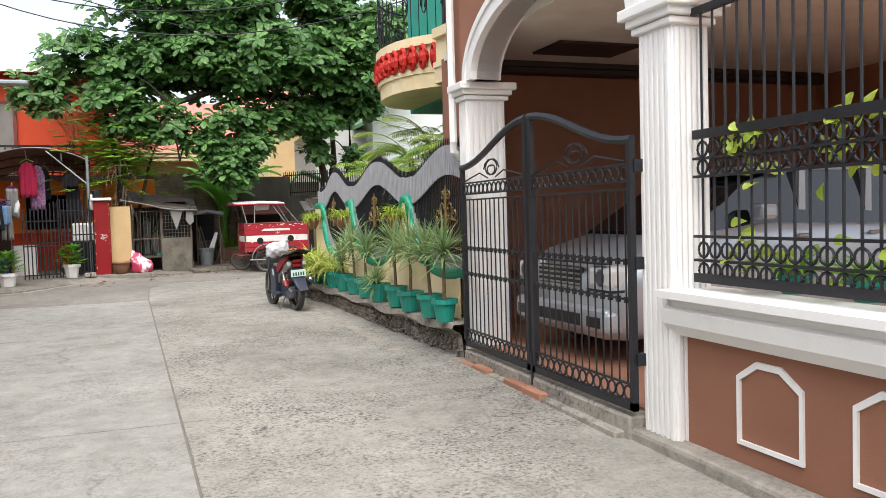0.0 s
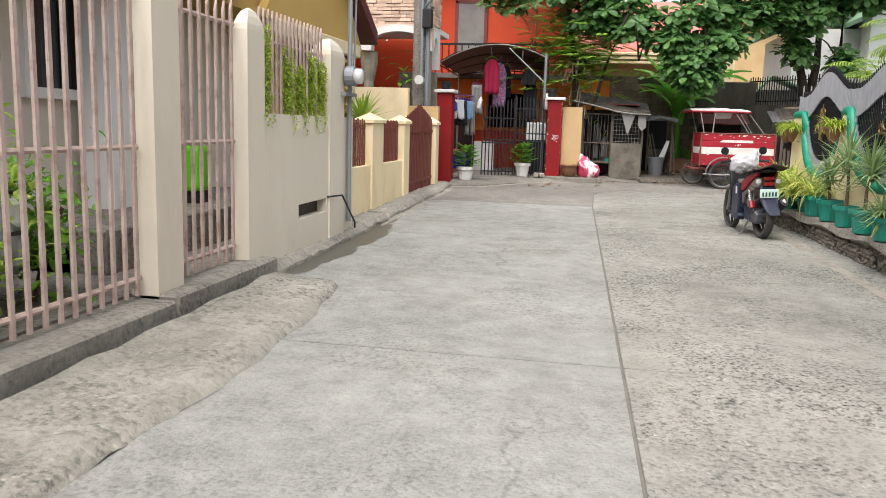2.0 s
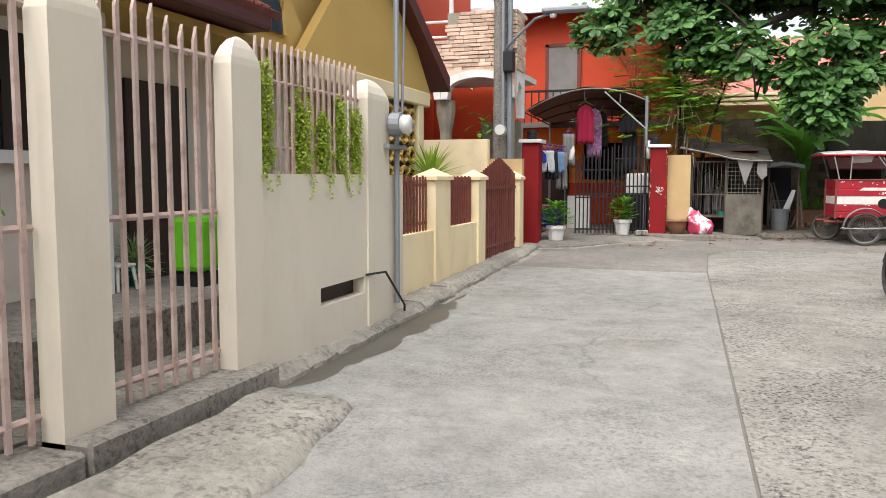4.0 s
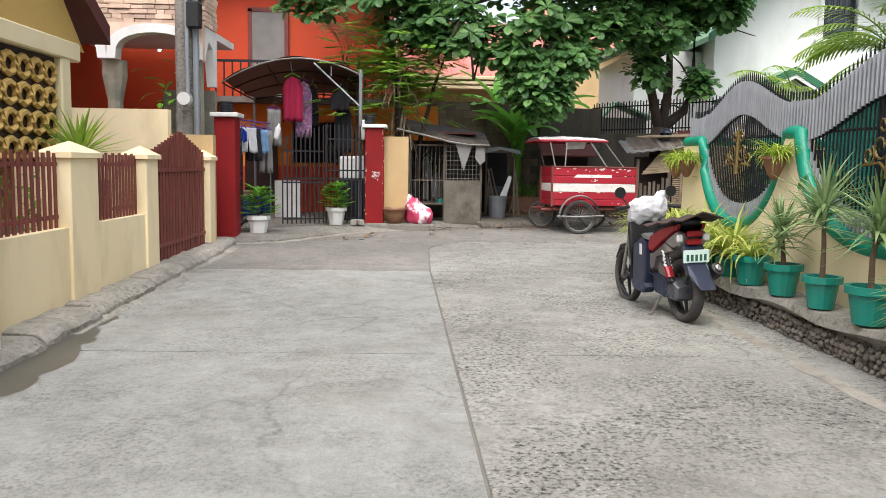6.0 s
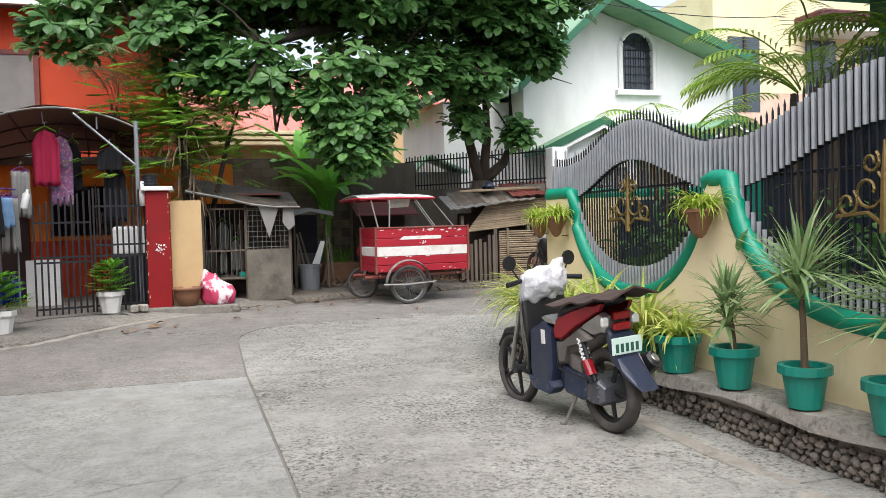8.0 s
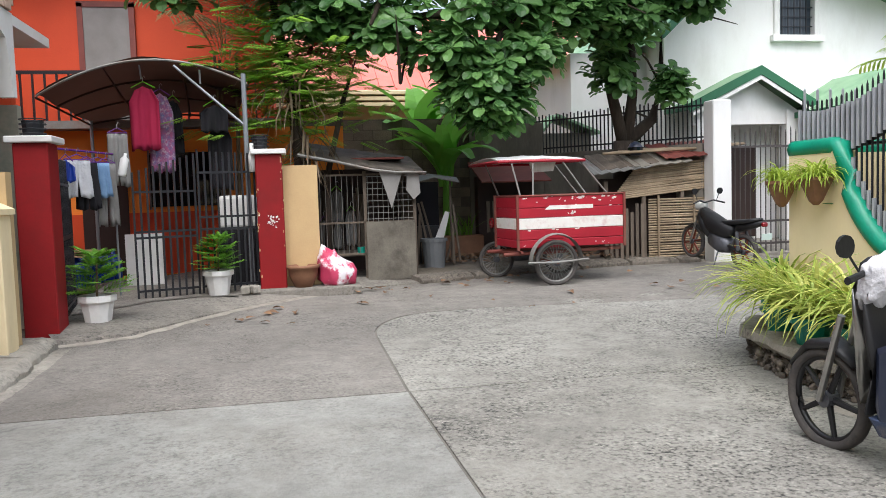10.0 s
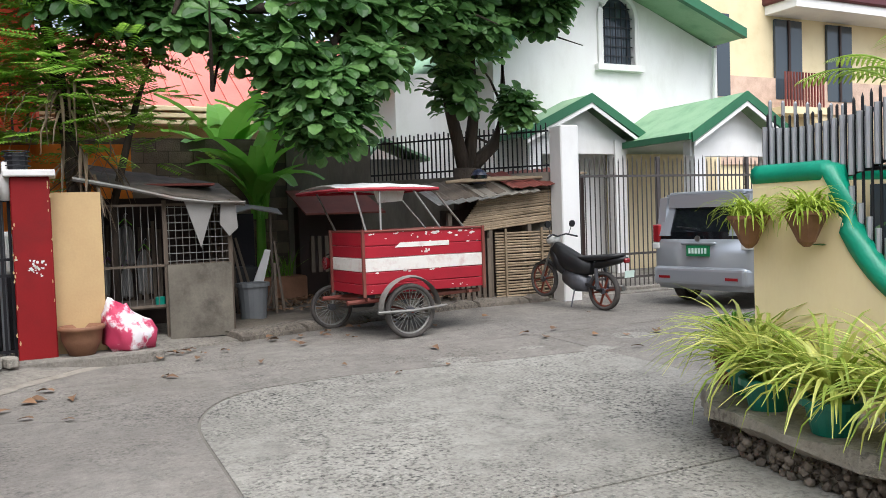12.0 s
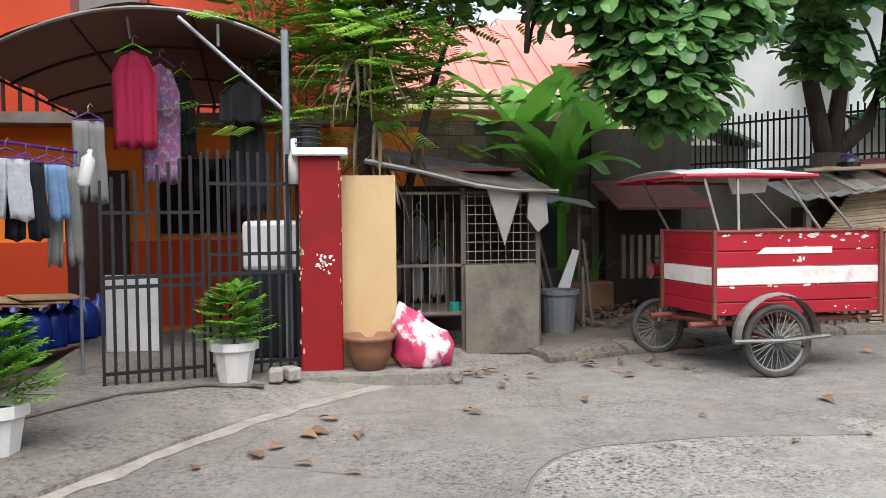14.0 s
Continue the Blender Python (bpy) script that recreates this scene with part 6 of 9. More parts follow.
def banana(x, y, z, n, size, seed):
    r = random.Random(seed)
    t = thing("banana_plant", pose(x, y, z), "banana plant with wide bright green leaves", "plant", "banana plants")
    part("stem", tb([(0, 0, 0), (0.02, 0, size * 0.6)], [0.1, 0.07], 8), LEAF_B, t)
    for k in range(n):
        V, F = [], []
        blades(V, F, (0, 0, size * r.uniform(0.5, 0.68)), 6.283 * k / n + r.uniform(-0.3, 0.3), r.uniform(0.9, 1.45), size * r.uniform(0.42, 0.62), size * 0.17, r.uniform(0.7, 1.7), n=8, tip=0.3)
        from_arrays("leaf", V, F, LEAF_B, t)


banana(2.15, 26.5, 0.15, 17, 2.8, 1)
banana(2.9, 27.6, 0.15, 8, 3.6, 2)
banana(1.9, 28.0, 0.15, 8, 3.7, 3)


def shrub_mass(x, y, z, rx, ry, rz, n, size, material, label, seed):
    """A leafy bush with short stems."""
    r = random.Random(seed)
    t = thing("shrub", pose(x, y, z), label, "shrub", "garden shrubs")
    for k in range(4):
        part("stem", tb([(0, 0, 0), (r.uniform(-rx, rx) * 0.6, r.uniform(-ry, ry) * 0.6, rz * 1.2)], [0.015, 0.008], 5), STEM, t)
    V, F = [], []
    for k in range(n):
        c = Vector((r.gauss(0, rx * 0.5), r.gauss(0, ry * 0.5), rz + r.gauss(0, rz * 0.42)))
        if c.z < 0.02:
            continue
        broad_leaf(V, F, c, Vector((r.uniform(-1, 1), r.uniform(-1, 1), r.uniform(-0.6, 0.6))), Vector((r.uniform(-0.5, 0.5), r.uniform(-0.5, 0.5), 1)), size * r.uniform(0.6, 1.2), size * 0.42)
    from_arrays("leaves", V, F, material, t)


for k, (x, y, h) in enumerate(((4.1, 15.6, 0.75), (4.15, 14.6, 0.7), (4.2, 12.9, 0.75), (4.2, 11.7, 0.7), (4.25, 10.4, 0.75))):
    shrub_mass(x, y, 0.1, 0.5, 0.8, h, 420, 0.17, LEAF_T, "dark green garden shrub behind the pickets", 200 + k)
for k, (x, y, h) in enumerate(((-4.2, 5.0, 0.6), (-4.35, 5.9, 0.65), (-4.2, 3.6, 0.6))):
    shrub_mass(x, y, 0.05, 0.45, 0.5, h, 320, 0.16, LEAF_L if k == 1 else LEAF_T, "leafy shrub inside the mauve gate", 220 + k)
shrub_mass(-4.3, 13.0, 0.1, 0.3, 0.5, 0.55, 200, 0.13, LEAF_L, "leafy shrub behind the red-brown pickets", 231)
shrub_mass(-4.3, 14.8, 0.1, 0.3, 0.5, 0.55, 200, 0.13, LEAF_L, "leafy shrub behind the red-brown pickets", 232)
tagged(part("clay_pot", pot_mesh("pot", 0.13, 0.22, CLAYPOT), CLAYPOT, m=pose(3.3, 17.02, 0.235)), "brown clay pot under another at the corner", "flower pot")
grassy(3.3, 17.02, 0.455, 0.25, 26, LEAF_L, "small green plant in a brown clay pot at the corner", (0.11, 0.22, CLAYPOT), 240)

for k, (x, y, h) in enumerate(((-3.82, 4.3, 0.62), (-3.8, 5.1, 0.7), (-3.85, 5.9, 0.66), (-3.9, 6.5, 0.55))):
    shrub_mass(x, y, 0.05, 0.3, 0.42, h, 420, 0.13, LEAF_L if k % 2 else LEAF_P, "leafy green shrub growing behind the steel gate", 400 + k)

# ---- far end: posts, iron gate, clothes ----
def chip(name, parent, material, x, y, z, w, h, seed, world=True):
    """A thin ragged flake where paint has come off, on a face that looks along -y."""
    r = random.Random(seed)
    n = 8
    poly = [(x + w * math.cos(6.283 * i / n) * r.uniform(0.45, 1.1), z + h * math.sin(6.283 * i / n) * r.uniform(0.45, 1.1)) for i in range(n)]
    return part(name, pr(poly, "y", y - 0.003, y + 0.002), material, parent, world=world)


def red_post(x0, x1, y0, y1, z0, z1):
    t = thing("gate_post", pose((x0 + x1) / 2, (y0 + y1) / 2, z0), "dark red concrete gate post with a pale cap, paint chipped", "post", "red gate posts")
    part("shaft", bx(x0, x1, y0, y1, z0, z1, bev=0.012), RED, t, world=True)
    part("cap", bx(x0 - 0.06, x1 + 0.06, y0 - 0.06, y1 + 0.06, z1, z1 + 0.07, bev=0.01), WHITEPLASTIC, t, "pale cap", world=True)
    return t


red_post(-3.72, -3.38, 19.45, 19.82, 0.05, 2.08)
rp = red_post(-1.42, -1.05, 22.1, 22.45, 0.1, 2.06)
r7 = random.Random(17)
for k in range(26):
    s = r7.uniform(0.008, 0.022)
    chip("chip", rp, WHITEPLASTIC, -1.22 + r7.gauss(0, 0.06), 22.1, 1.12 + r7.gauss(0, 0.04), s, s * 0.8, 600 + k)
for k in range(22):
    s = r7.uniform(0.006, 0.02)
    chip("chip", rp, PEACH, r7.choice((-1.41, -1.06)) + r7.uniform(-0.015, 0.015), 22.1, r7.uniform(0.25, 2.0), s * 0.6, s * 1.6, 640 + k)
tagged(part("side_wall", bx(-1.05, -0.56, 22.3, 22.48, 0.08, 1.9), PEACH), "peach wall piece beside the red post", "wall", kind="structure")
tagged(part("kerb_step", bx(-1.5, 0.0, 21.95, 22.6, 0.0, 0.16, bev=0.03, seg=2), APRON), "concrete step under the red post", "kerb", kind="structure")


def iron_leaf(p0, p1, z0, tops, n, label):
    g = thing("iron_gate", pose(*p0, z0), label, "gate", "black iron gates")
    a, b = Vector((*p0, z0)), Vector((*p1, z0))
    L = (b - a).length
    rz = math.degrees(math.atan2(b.y - a.y, b.x - a.x))
    for k in range(n + 1):
        f = k / n
        h = tops[0] + (tops[1] - tops[0]) * f
        bar("bar", ub(IRON), g, a.lerp(b, f), 0.026, 0.026, h, rz=rz)
    m = a.lerp(b, 0.5)
    for z in (0.08, 0.88, min(tops) - 0.28, min(tops) - 0.9):
        bar("rail", ub(IRON), g, (m.x, m.y, z0 + z), L, 0.03, 0.03, rz=rz)
    return g


iron_leaf((-3.02, 21.85), (-2.25, 22.1), 0.14, (1.7, 1.95), 9, "black iron bar gate leaf, standing open")
iron_leaf((-2.2, 22.12), (-1.45, 22.32), 0.14, (1.98, 1.95), 9, "black iron bar gate leaf beside the red post")
iron_leaf((-3.45, 19.85), (-3.75, 21.6), 0.14, (1.8, 1.85), 14, "black iron bar gate leaf, folded inward")

canopy = thing("canopy", pose(-2.9, 24, 2.9), "dark brown arched tarp canopy on steel tubes", "canopy")


def canopy_arc(y):
    """The arch of the canopy at y, from its low side to its post side."""
    u = (y - 22.6) / 3.1
    x0, x1, z0, z1, rise = -4.36, -1.5 - 0.4 * u, 2.98 - 0.1 * u, 3.14 - 0.2 * u, 0.42 - 0.3 * u
    return [(x0 + (x1 - x0) * i / 16, y, z0 + (z1 - z0) * i / 16 + rise * (1 - (2 * i / 16 - 1) ** 2)) for i in range(17)]


bm = bmesh.new()
rowsC = [[bm.verts.new((x, y, z + 0.02 * math.sin(j * 1.5 + i))) for i, (x, y, z) in enumerate(canopy_arc(22.6 + 0.31 * j))] for j in range(11)]
for A, B in zip(rowsC, rowsC[1:]):
    for i in range(16):
        bm.faces.new((A[i], A[i + 1], B[i + 1], B[i]))
part("tarp", bm, TARP, canopy, "dark brown tarp", world=True, smooth=True)
for y in (22.6, 23.6, 24.6, 25.7):
    part("rib", tb([(x, yy, z - 0.03) for x, yy, z in canopy_arc(y)], 0.018, 6), DARKWOOD_SHADE if y > 22.7 else GREYMETAL, canopy, world=True)
for i in (0, 5, 11, 16):
    part("purlin", tb([(canopy_arc(y)[i][0], y, canopy_arc(y)[i][2] - 0.05) for y in (22.6, 23.6, 24.6, 25.7)], 0.016, 6), DARKWOOD_SHADE, canopy, world=True)
part("post", tb([(-1.54, 22.4, 0.15), (-1.54, 22.4, 3.22)], 0.035, 8), CONDUIT, canopy, "pale steel post", world=True)
part("brace", tb([(-2.5, 22.55, 3.36), (-1.56, 22.4, 2.5)], 0.02, 6), CONDUIT, canopy, world=True)
part("brace", tb([(-2.15, 22.55, 3.1), (-2.15, 22.55, 3.3)], 0.014, 6), CONDUIT, canopy, world=True)
part("post", tb([(-4.34, 25.6, 0.15), (-4.34, 25.6, 2.9)], 0.03, 8), CONDUIT, canopy, world=True)
part("hook", tb([(-3.0, 22.75, 3.4), (-3.0, 22.85, 3.22)], 0.012, 5), CONDUIT, canopy, world=True)


def garment(name, x0, x1, y, z0, z1, material, label, seed, rz=0.0, flare=1.0):
    """Cloth hanging in soft folds from a hanger."""
    r = random.Random(seed)
    bm = bmesh.new()
    n, mrows = 12, 10
    xc, w = (x0 + x1) / 2, (x1 - x0) / 2
    rows = []
    for j in range(mrows + 1):
        v = j / mrows
        ww = w * (0.55 + 0.45 * min(1, v * 5)) * (1 + (flare - 1) * v)
        rows.append([bm.verts.new((ww * (2 * i / n - 1), 0.035 * math.sin(i * 1.9 + seed) * (0.3 + v) + 0.02 * math.sin(i * 0.8 + v * 3), -(z1 - z0) * v - (0.02 * math.sin(i * 1.3 + seed) if j == mrows else 0) - 0.05 * abs(2 * i / n - 1) * (1 - v))) for i in range(n + 1)])
    for A, B in zip(rows, rows[1:]):
        for i in range(n):
            bm.faces.new((A[i], A[i + 1], B[i + 1], B[i]))
    slabbed(bm, 0.012)
    t = thing(name, pose(xc, y, z1, 0, 0, rz), label, "clothes", "hanging clothes")
    part("cloth", bm, material, t, smooth=True)
    part("hanger", tb([(-w * 0.8, 0, -0.02), (0, 0, 0.07), (w * 0.8, 0, -0.02)], 0.008, 5), LIME if seed % 2 else VIOLET, t, "plastic hanger")
    part("hanger_hook", tb([(0, 0, 0.06), (0.0, 0, 0.12), (0.02, 0, 0.15), (0.04, 0, 0.12)], 0.005, 5), CHROME, t)
    return t


def shorts(x, y, z, w, h, material, label, seed, rz=0.0, leg=0.45):
    """Shorts or trousers hanging by the waist, two legs in soft folds."""
    bm = bmesh.new()
    for s_ in (-1, 1):
        rows = []
        for j in range(9):
            v = j / 8
            c0, c1 = (0.0, w / 2) if v < leg else (0.02 * w + 0.1 * w * (v - leg), w / 2 * (1 + 0.15 * v))
            rows.append([bm.verts.new((s_ * (c0 + (c1 - c0) * i / 6), 0.03 * math.sin(i * 1.7 + seed + s_) * (0.3 + v), -h * v - 0.015 * math.sin(i + seed) * v)) for i in range(7)])
        for A, B in zip(rows, rows[1:]):
            for i in range(6):
                bm.faces.new((A[i], A[i + 1], B[i + 1], B[i]))
    slabbed(bm, 0.014)
    t = thing("shorts", pose(x, y, z, 0, 0, rz), label, "clothes", "hanging clothes")
    part("cloth", bm, material, t, smooth=True)
    part("hanger", tb([(-w * 0.5, 0, 0.01), (0, 0, 0.08), (w * 0.5, 0, 0.01), (-w * 0.5, 0, 0.01)], 0.008, 5), VIOLET, t, "plastic hanger")
    part("hanger_hook", tb([(0, 0, 0.07), (0.0, 0, 0.13), (0.02, 0, 0.16), (0.04, 0, 0.13)], 0.005, 5), CHROME, t)
    return t


PATTERN = mat("patterned_cloth", rgb("4a6a94"), rgb("b04a6e"), 0.9, scale=14, fine=60, stain=rgb("c8c0c4"), stain_amt=0.8, stain_scale=18)
garment("dress", -3.2, -2.78, 22.9, 2.2, 3.12, MAGENTA, "crimson sleeveless dress on a green hanger", 1)
garment("dress", -2.98, -2.62, 23.15, 1.88, 3.05, PATTERN, "blue and pink patterned dress on a hanger", 2, 25)
garment("shirt", -2.8, -2.5, 23.4, 2.15, 2.98, DARKCLOTH, "black shirt on a hanger", 3, 40)
shorts(-3.32, 22.6, 2.42, 0.26, 0.75, GREYCLOTH, "grey trousers on a red hanger", 4, 10, 0.5)
garment("shirt", -2.2, -1.82, 22.95, 2.45, 2.85, DARKCLOTH, "black blouse on a hanger", 5, 5)
garment("shirt", -2.16, -1.78, 23.2, 1.6, 2.6, DARKCLOTH, "dark jacket on a hanger", 6, -10)
garment("dress", -4.05, -3.75, 20.9, 1.1, 2.0, WHITECLOTH, "white dress on a violet hanger", 20, 35, 1.2)
garment("top", -3.93, -3.72, 21.1, 1.6, 2.0, DARKCLOTH, "black top on a green hanger", 21, 35)
garment("top", -3.8, -3.58, 21.3, 1.72, 2.0, BLUEPLASTIC, "bright blue top on a hanger", 22, 35)
shorts(-3.62, 21.55, 2.0, 0.34, 0.48, WHITECLOTH, "white shorts on a violet hanger", 23, 35)
shorts(-3.55, 21.75, 1.98, 0.26, 0.62, DARKCLOTH, "black shorts on a hanger", 24, 35)
shorts(-3.46, 21.95, 1.98, 0.3, 0.46, BLUECLOTH, "frayed denim shorts on a hanger", 25, 35)
shorts(-3.4, 22.15, 1.98, 0.26, 0.85, GREYCLOTH, "grey trousers on a violet hanger", 26, 35, 0.4)
rack = thing("clothes_rack", pose(-3.8, 21.5, 0.1), "violet clothes rack line", "clothes rack")
part("rod", tb([(-4.02, 20.7, 2.15), (-3.36, 22.4, 2.12)], 0.015, 6), VIOLET, rack, world=True)
part("stand", tb([(-4.02, 20.7, 0.1), (-4.02, 20.7, 2.15)], 0.015, 6), CONDUIT, rack, world=True)
part("stand", tb([(-3.36, 22.4, 0.1), (-3.36, 22.4, 2.12)], 0.015, 6), CONDUIT, rack, world=True)
bot = thing("bottle", pose(-3.12, 21.85, 1.92, 0, 12, 0), "white plastic bottle hung upside down on the gate", "bottle")
part("body", lt([(0.05, -0.13), (0.055, -0.1), (0.055, 0.1), (0.02, 0.14), (0.02, 0.18)], 12), WHITEPLASTIC, bot, smooth=True)
bot = thing("bottle", pose(-1.46, 22.2, 1.82), "white plastic bottle over the canopy post", "bottle")
part("body", lt([(0.055, 0), (0.055, 0.22), (0.03, 0.3), (0.03, 0.4)], 12), WHITEPLASTIC, bot, smooth=True)
for k in range(14):
    t = thing("water_jug", pose(-4.28 - 0.3 * (k % 3) + 0.07 * (k // 3), 23.85 + 0.31 * (k // 3), 0.14), "blue plastic water jug standing on the floor", "water jug", "blue water jugs")
    part("body", lt([(0.13, 0), (0.14, 0.04), (0.135, 0.12), (0.14, 0.16), (0.14, 0.32), (0.09, 0.4), (0.035, 0.43), (0.035, 0.5)], 14), BLUEPLASTIC, t, smooth=True)
for k in range(3):
    o = tagged(part("cardboard", bx(-0.35, 0.35, -0.25, 0.25, 0, 0.012), CARDBOARD, m=pose(-4.5 + 0.12 * k, 23.95 + 0.1 * k, 0.645 + 0.02 * k, 3, 3, 20 * k)), "flattened brown cardboard lying on the jugs", "cardboard", "cardboard sheets")
tagged(part("board", bx(-3.5, -2.95, 23.6, 23.63, 0.15, 0.95), WHITEPLASTIC), "white board leaning inside the gate", "board")
basin = thing("wash_basin", pose(-1.75, 23.2, 1.0), "white plastic laundry basin on a stand", "basin")
part("bowl", bx(-0.28, 0.28, -0.2, 0.2, 0, 0.5, bev=0.05, seg=2), WHITEPLASTIC, basin)
part("stand", bx(-0.3, 0.3, -0.22, 0.22, -0.85, 0, bev=0.02), DARKCLOTH, basin)


def pine_pot(x, y, z, seed, s=1.0):
    r = random.Random(seed)
    t = thing("potted_plant", pose(x, y, z), "young pine-like plant in a white plastic pot", "potted plant", "white pots by the gate")
    part("pot", pot_mesh("pot", 0.19, 0.34, WHITEPLASTIC, n=10), WHITEPLASTIC, t, "white plastic pot")
    part("soil", lt([(0.16, 0.29), (0.08, 0.31)], 10), SOIL, t)
    part("stem", tb([(0, 0, 0.28), (0.02, 0, 0.75)], [0.014, 0.008], 6), STEM, t)
    V, F = [], []
    for lvl in range(5):
        zz = 0.36 + 0.1 * lvl
        for k in range(11):
            a = r.uniform(0, 6.283)
            L = (0.29 - 0.035 * lvl) * r.uniform(0.8, 1.1) * s
            d = Vector((math.cos(a), math.sin(a), r.uniform(0.0, 0.55)))
            sd = Vector((-math.sin(a), math.cos(a), 0))
            for i in range(7):
                for sg in (-1, 1):
                    broad_leaf(V, F, Vector((0.01, 0, zz)) + d * (L * (0.2 + 0.8 * i / 6)), d * 0.6 + sd * sg * 0.8 + Vector((0, 0, 0.15)), Vector((0, 0, 1)), 0.12, 0.03)
    from_arrays("leaves", V, F, LEAF_L, t)


pine_pot(-1.98, 21.95, 0.13, 1)
pine_pot(-3.12, 20.0, 0.08, 2, 1.1)
for k, (x, y) in enumerate(((-1.35, 22.25), (-3.55, 19.6))):
    t = thing("plant_basket", pose(x, y, 2.13), "black wire basket planter on the red post", "planter", "basket planters")
    for j in range(5):
        part("wire", tb([(0.13 * math.cos(a), 0.13 * math.sin(a), 0.05 * j) for a in [6.283 * i / 12 for i in range(12)]], 0.006, 4, True), IRON, t)
    part("tin", lt([(0.1, 0), (0.11, 0.18)], 10), IRON, t)
cp = thing("clay_pot", pose(-0.82, 22.12, 0.16), "empty brown glazed clay pot beside the sack", "flower pot")
part("pot", lt([(0.13, 0), (0.2, 0.16), (0.21, 0.26), (0.235, 0.27), (0.235, 0.31), (0.2, 0.31), (0.18, 0.25), (0.0, 0.22)], 18), CLAYPOT, cp, smooth=True)
bm = bmesh.new()
bmesh.ops.create_icosphere(bm, subdivisions=3, radius=1)
for v in bm.verts:
    c = v.co.copy()
    k = 1 + 0.3 * noise.noise(c * 2.2) + 0.16 * noise.noise(c * 5)
    v.co = Vector((c.x * (0.27 - 0.13 * max(0, c.z)) * k - 0.2 * max(0, c.z), c.y * 0.2 * k, max(-0.2, c.z * 0.36 * k)))
tagged(part("rubbish_sack", bm, PINKBAG, m=pose(-0.32, 22.2, 0.36), smooth=True), "pink and white rubbish sack slumped on the kerb", "sack")
for k, (x, y) in enumerate(((-1.62, 21.85), (-1.5, 21.9))):
    tagged(part("brick", bx(-0.06, 0.06, -0.09, 0.09, 0, 0.11, bev=0.015), KERB, m=pose(x, y, 0.13, 0, 0, 30 * k)), "loose broken brick on the apron", "brick", "loose bricks")

# ---- animal cage of scrap ----
cage = thing("cage", pose(0.2, 23.6, 0.12), "scrap-built wire cage with a sagging sheet roof", "cage")
for x, y in ((-0.55, 23.2), (0.2, 23.2), (0.98, 23.15), (-0.55, 24.6), (0.98, 24.6)):
    bar("post", ub(WOOD), cage, (x, y, 0.1), 0.05, 0.05, 1.72)
for z in (0.5, 1.0, 1.75):
    bar("rail", ub(WOOD), cage, (0.2, 23.19, z), 1.55, 0.03, 0.03)
for k in range(9):
    bar("wire", ur(GREYMETAL), cage, (-0.5 + 0.085 * k, 23.18, 0.5), 0.008, 0.008, 1.25)
for k in range(10):
    bar("wire", ur(GREYMETAL), cage, (0.24 + 0.08 * k, 23.14, 0.25), 0.008, 0.008, 1.5)
for k in range(16):
    bar("wire", ub(GREYMETAL), cage, (0.6, 23.14, 0.3 + 0.095 * k), 0.76, 0.008, 0.008)
part("door_panel", bx(0.2, 0.97, 23.06, 23.1, 0.1, 1.02), mat("dirty_grey_board", rgb("777166"), rgb("555047"), 0.92, scale=3, fine=35, bump=0.4, stain=rgb("35322c"), stain_amt=0.9, stain_scale=2.2), cage, "grey board over the lower cage door", world=True)
part("shelf", bx(-0.53, 0.18, 23.2, 24.2, 0.48, 0.52), WOOD, cage, world=True)
# back wall in dark brown, the cage's inner shade put into its colour
part("back_wall", bx(-0.6, 1.0, 24.6, 24.64, 0.1, 1.9), DARKWOOD_SHADE, cage, world=True)
part("side_wall", bx(-0.6, -0.56, 23.3, 24.6, 0.1, 1.9), WOOD, cage, world=True)
# planks added on the open side to keep light out of the cage
for k in range(11):
    bar("plank", ub(WOOD), cage, (1.0, 23.28 + 0.12 * k, 0.12), 0.02, 0.1, 1.6 + r7.uniform(-0.1, 0.1))
for k in range(9):
    bar("plank", ub(WOOD), cage, (-0.48 + 0.09 * k + r7.uniform(-0.02, 0.02), 24.3 + r7.uniform(-0.1, 0.1), 0.5), r7.uniform(0.03, 0.08), 0.02, r7.uniform(0.9, 1.3), ry=r7.uniform(-4, 4))
bm = bmesh.new()
rr = [[bm.verts.new((-0.8 + 1.95 * i / 16, 22.95 + 0.45 * j, 2.06 - 0.33 * (i / 16) ** 0.8 + 0.09 * j + 0.03 * noise.noise(Vector((i * 0.7, j, 3))))) for i in range(17)] for j in range(5)]
for A, B in zip(rr, rr[1:]):
    for i in range(16):
        bm.faces.new((A[i], A[i + 1], B[i + 1], B[i]))
OLDSHEET = mat("dark_weathered_sheet", rgb("5e554b"), rgb("3a342d"), 0.85, scale=4, fine=40, bump=0.4, stain=rgb("857a6c"), stain_amt=0.6, stain_scale=3)
part("roof_sheet", slabbed(bm, 0.02), OLDSHEET, cage, "sagging dark roof sheet", world=True)
part("roof_edge", tb([(-0.82, 22.93, 2.08), (-0.3, 22.93, 1.98), (0.3, 22.93, 1.83), (0.7, 22.93, 1.78), (1.15, 22.93, 1.77)], [0.03, 0.022, 0.026, 0.018, 0.02], 6), GREYMETAL, cage, "pale bent strip along the roof's edge", world=True)
part("roof_sheet", bx(-0.1, 0.9, 23.6, 24.7, 2.02, 2.05), RUSTSHEET, cage, world=True)
part("rag", pr([(0.42, 1.8), (0.78, 1.78), (0.6, 1.22)], "y", 23.0, 23.03), GREYCLOTH, cage, "grey rag hanging from the roof", world=True)
part("rag", pr([(0.86, 1.78), (1.04, 1.76), (1.06, 1.45), (0.95, 1.35), (0.84, 1.5)], "y", 23.0, 23.05), GREYCLOTH, cage, world=True)
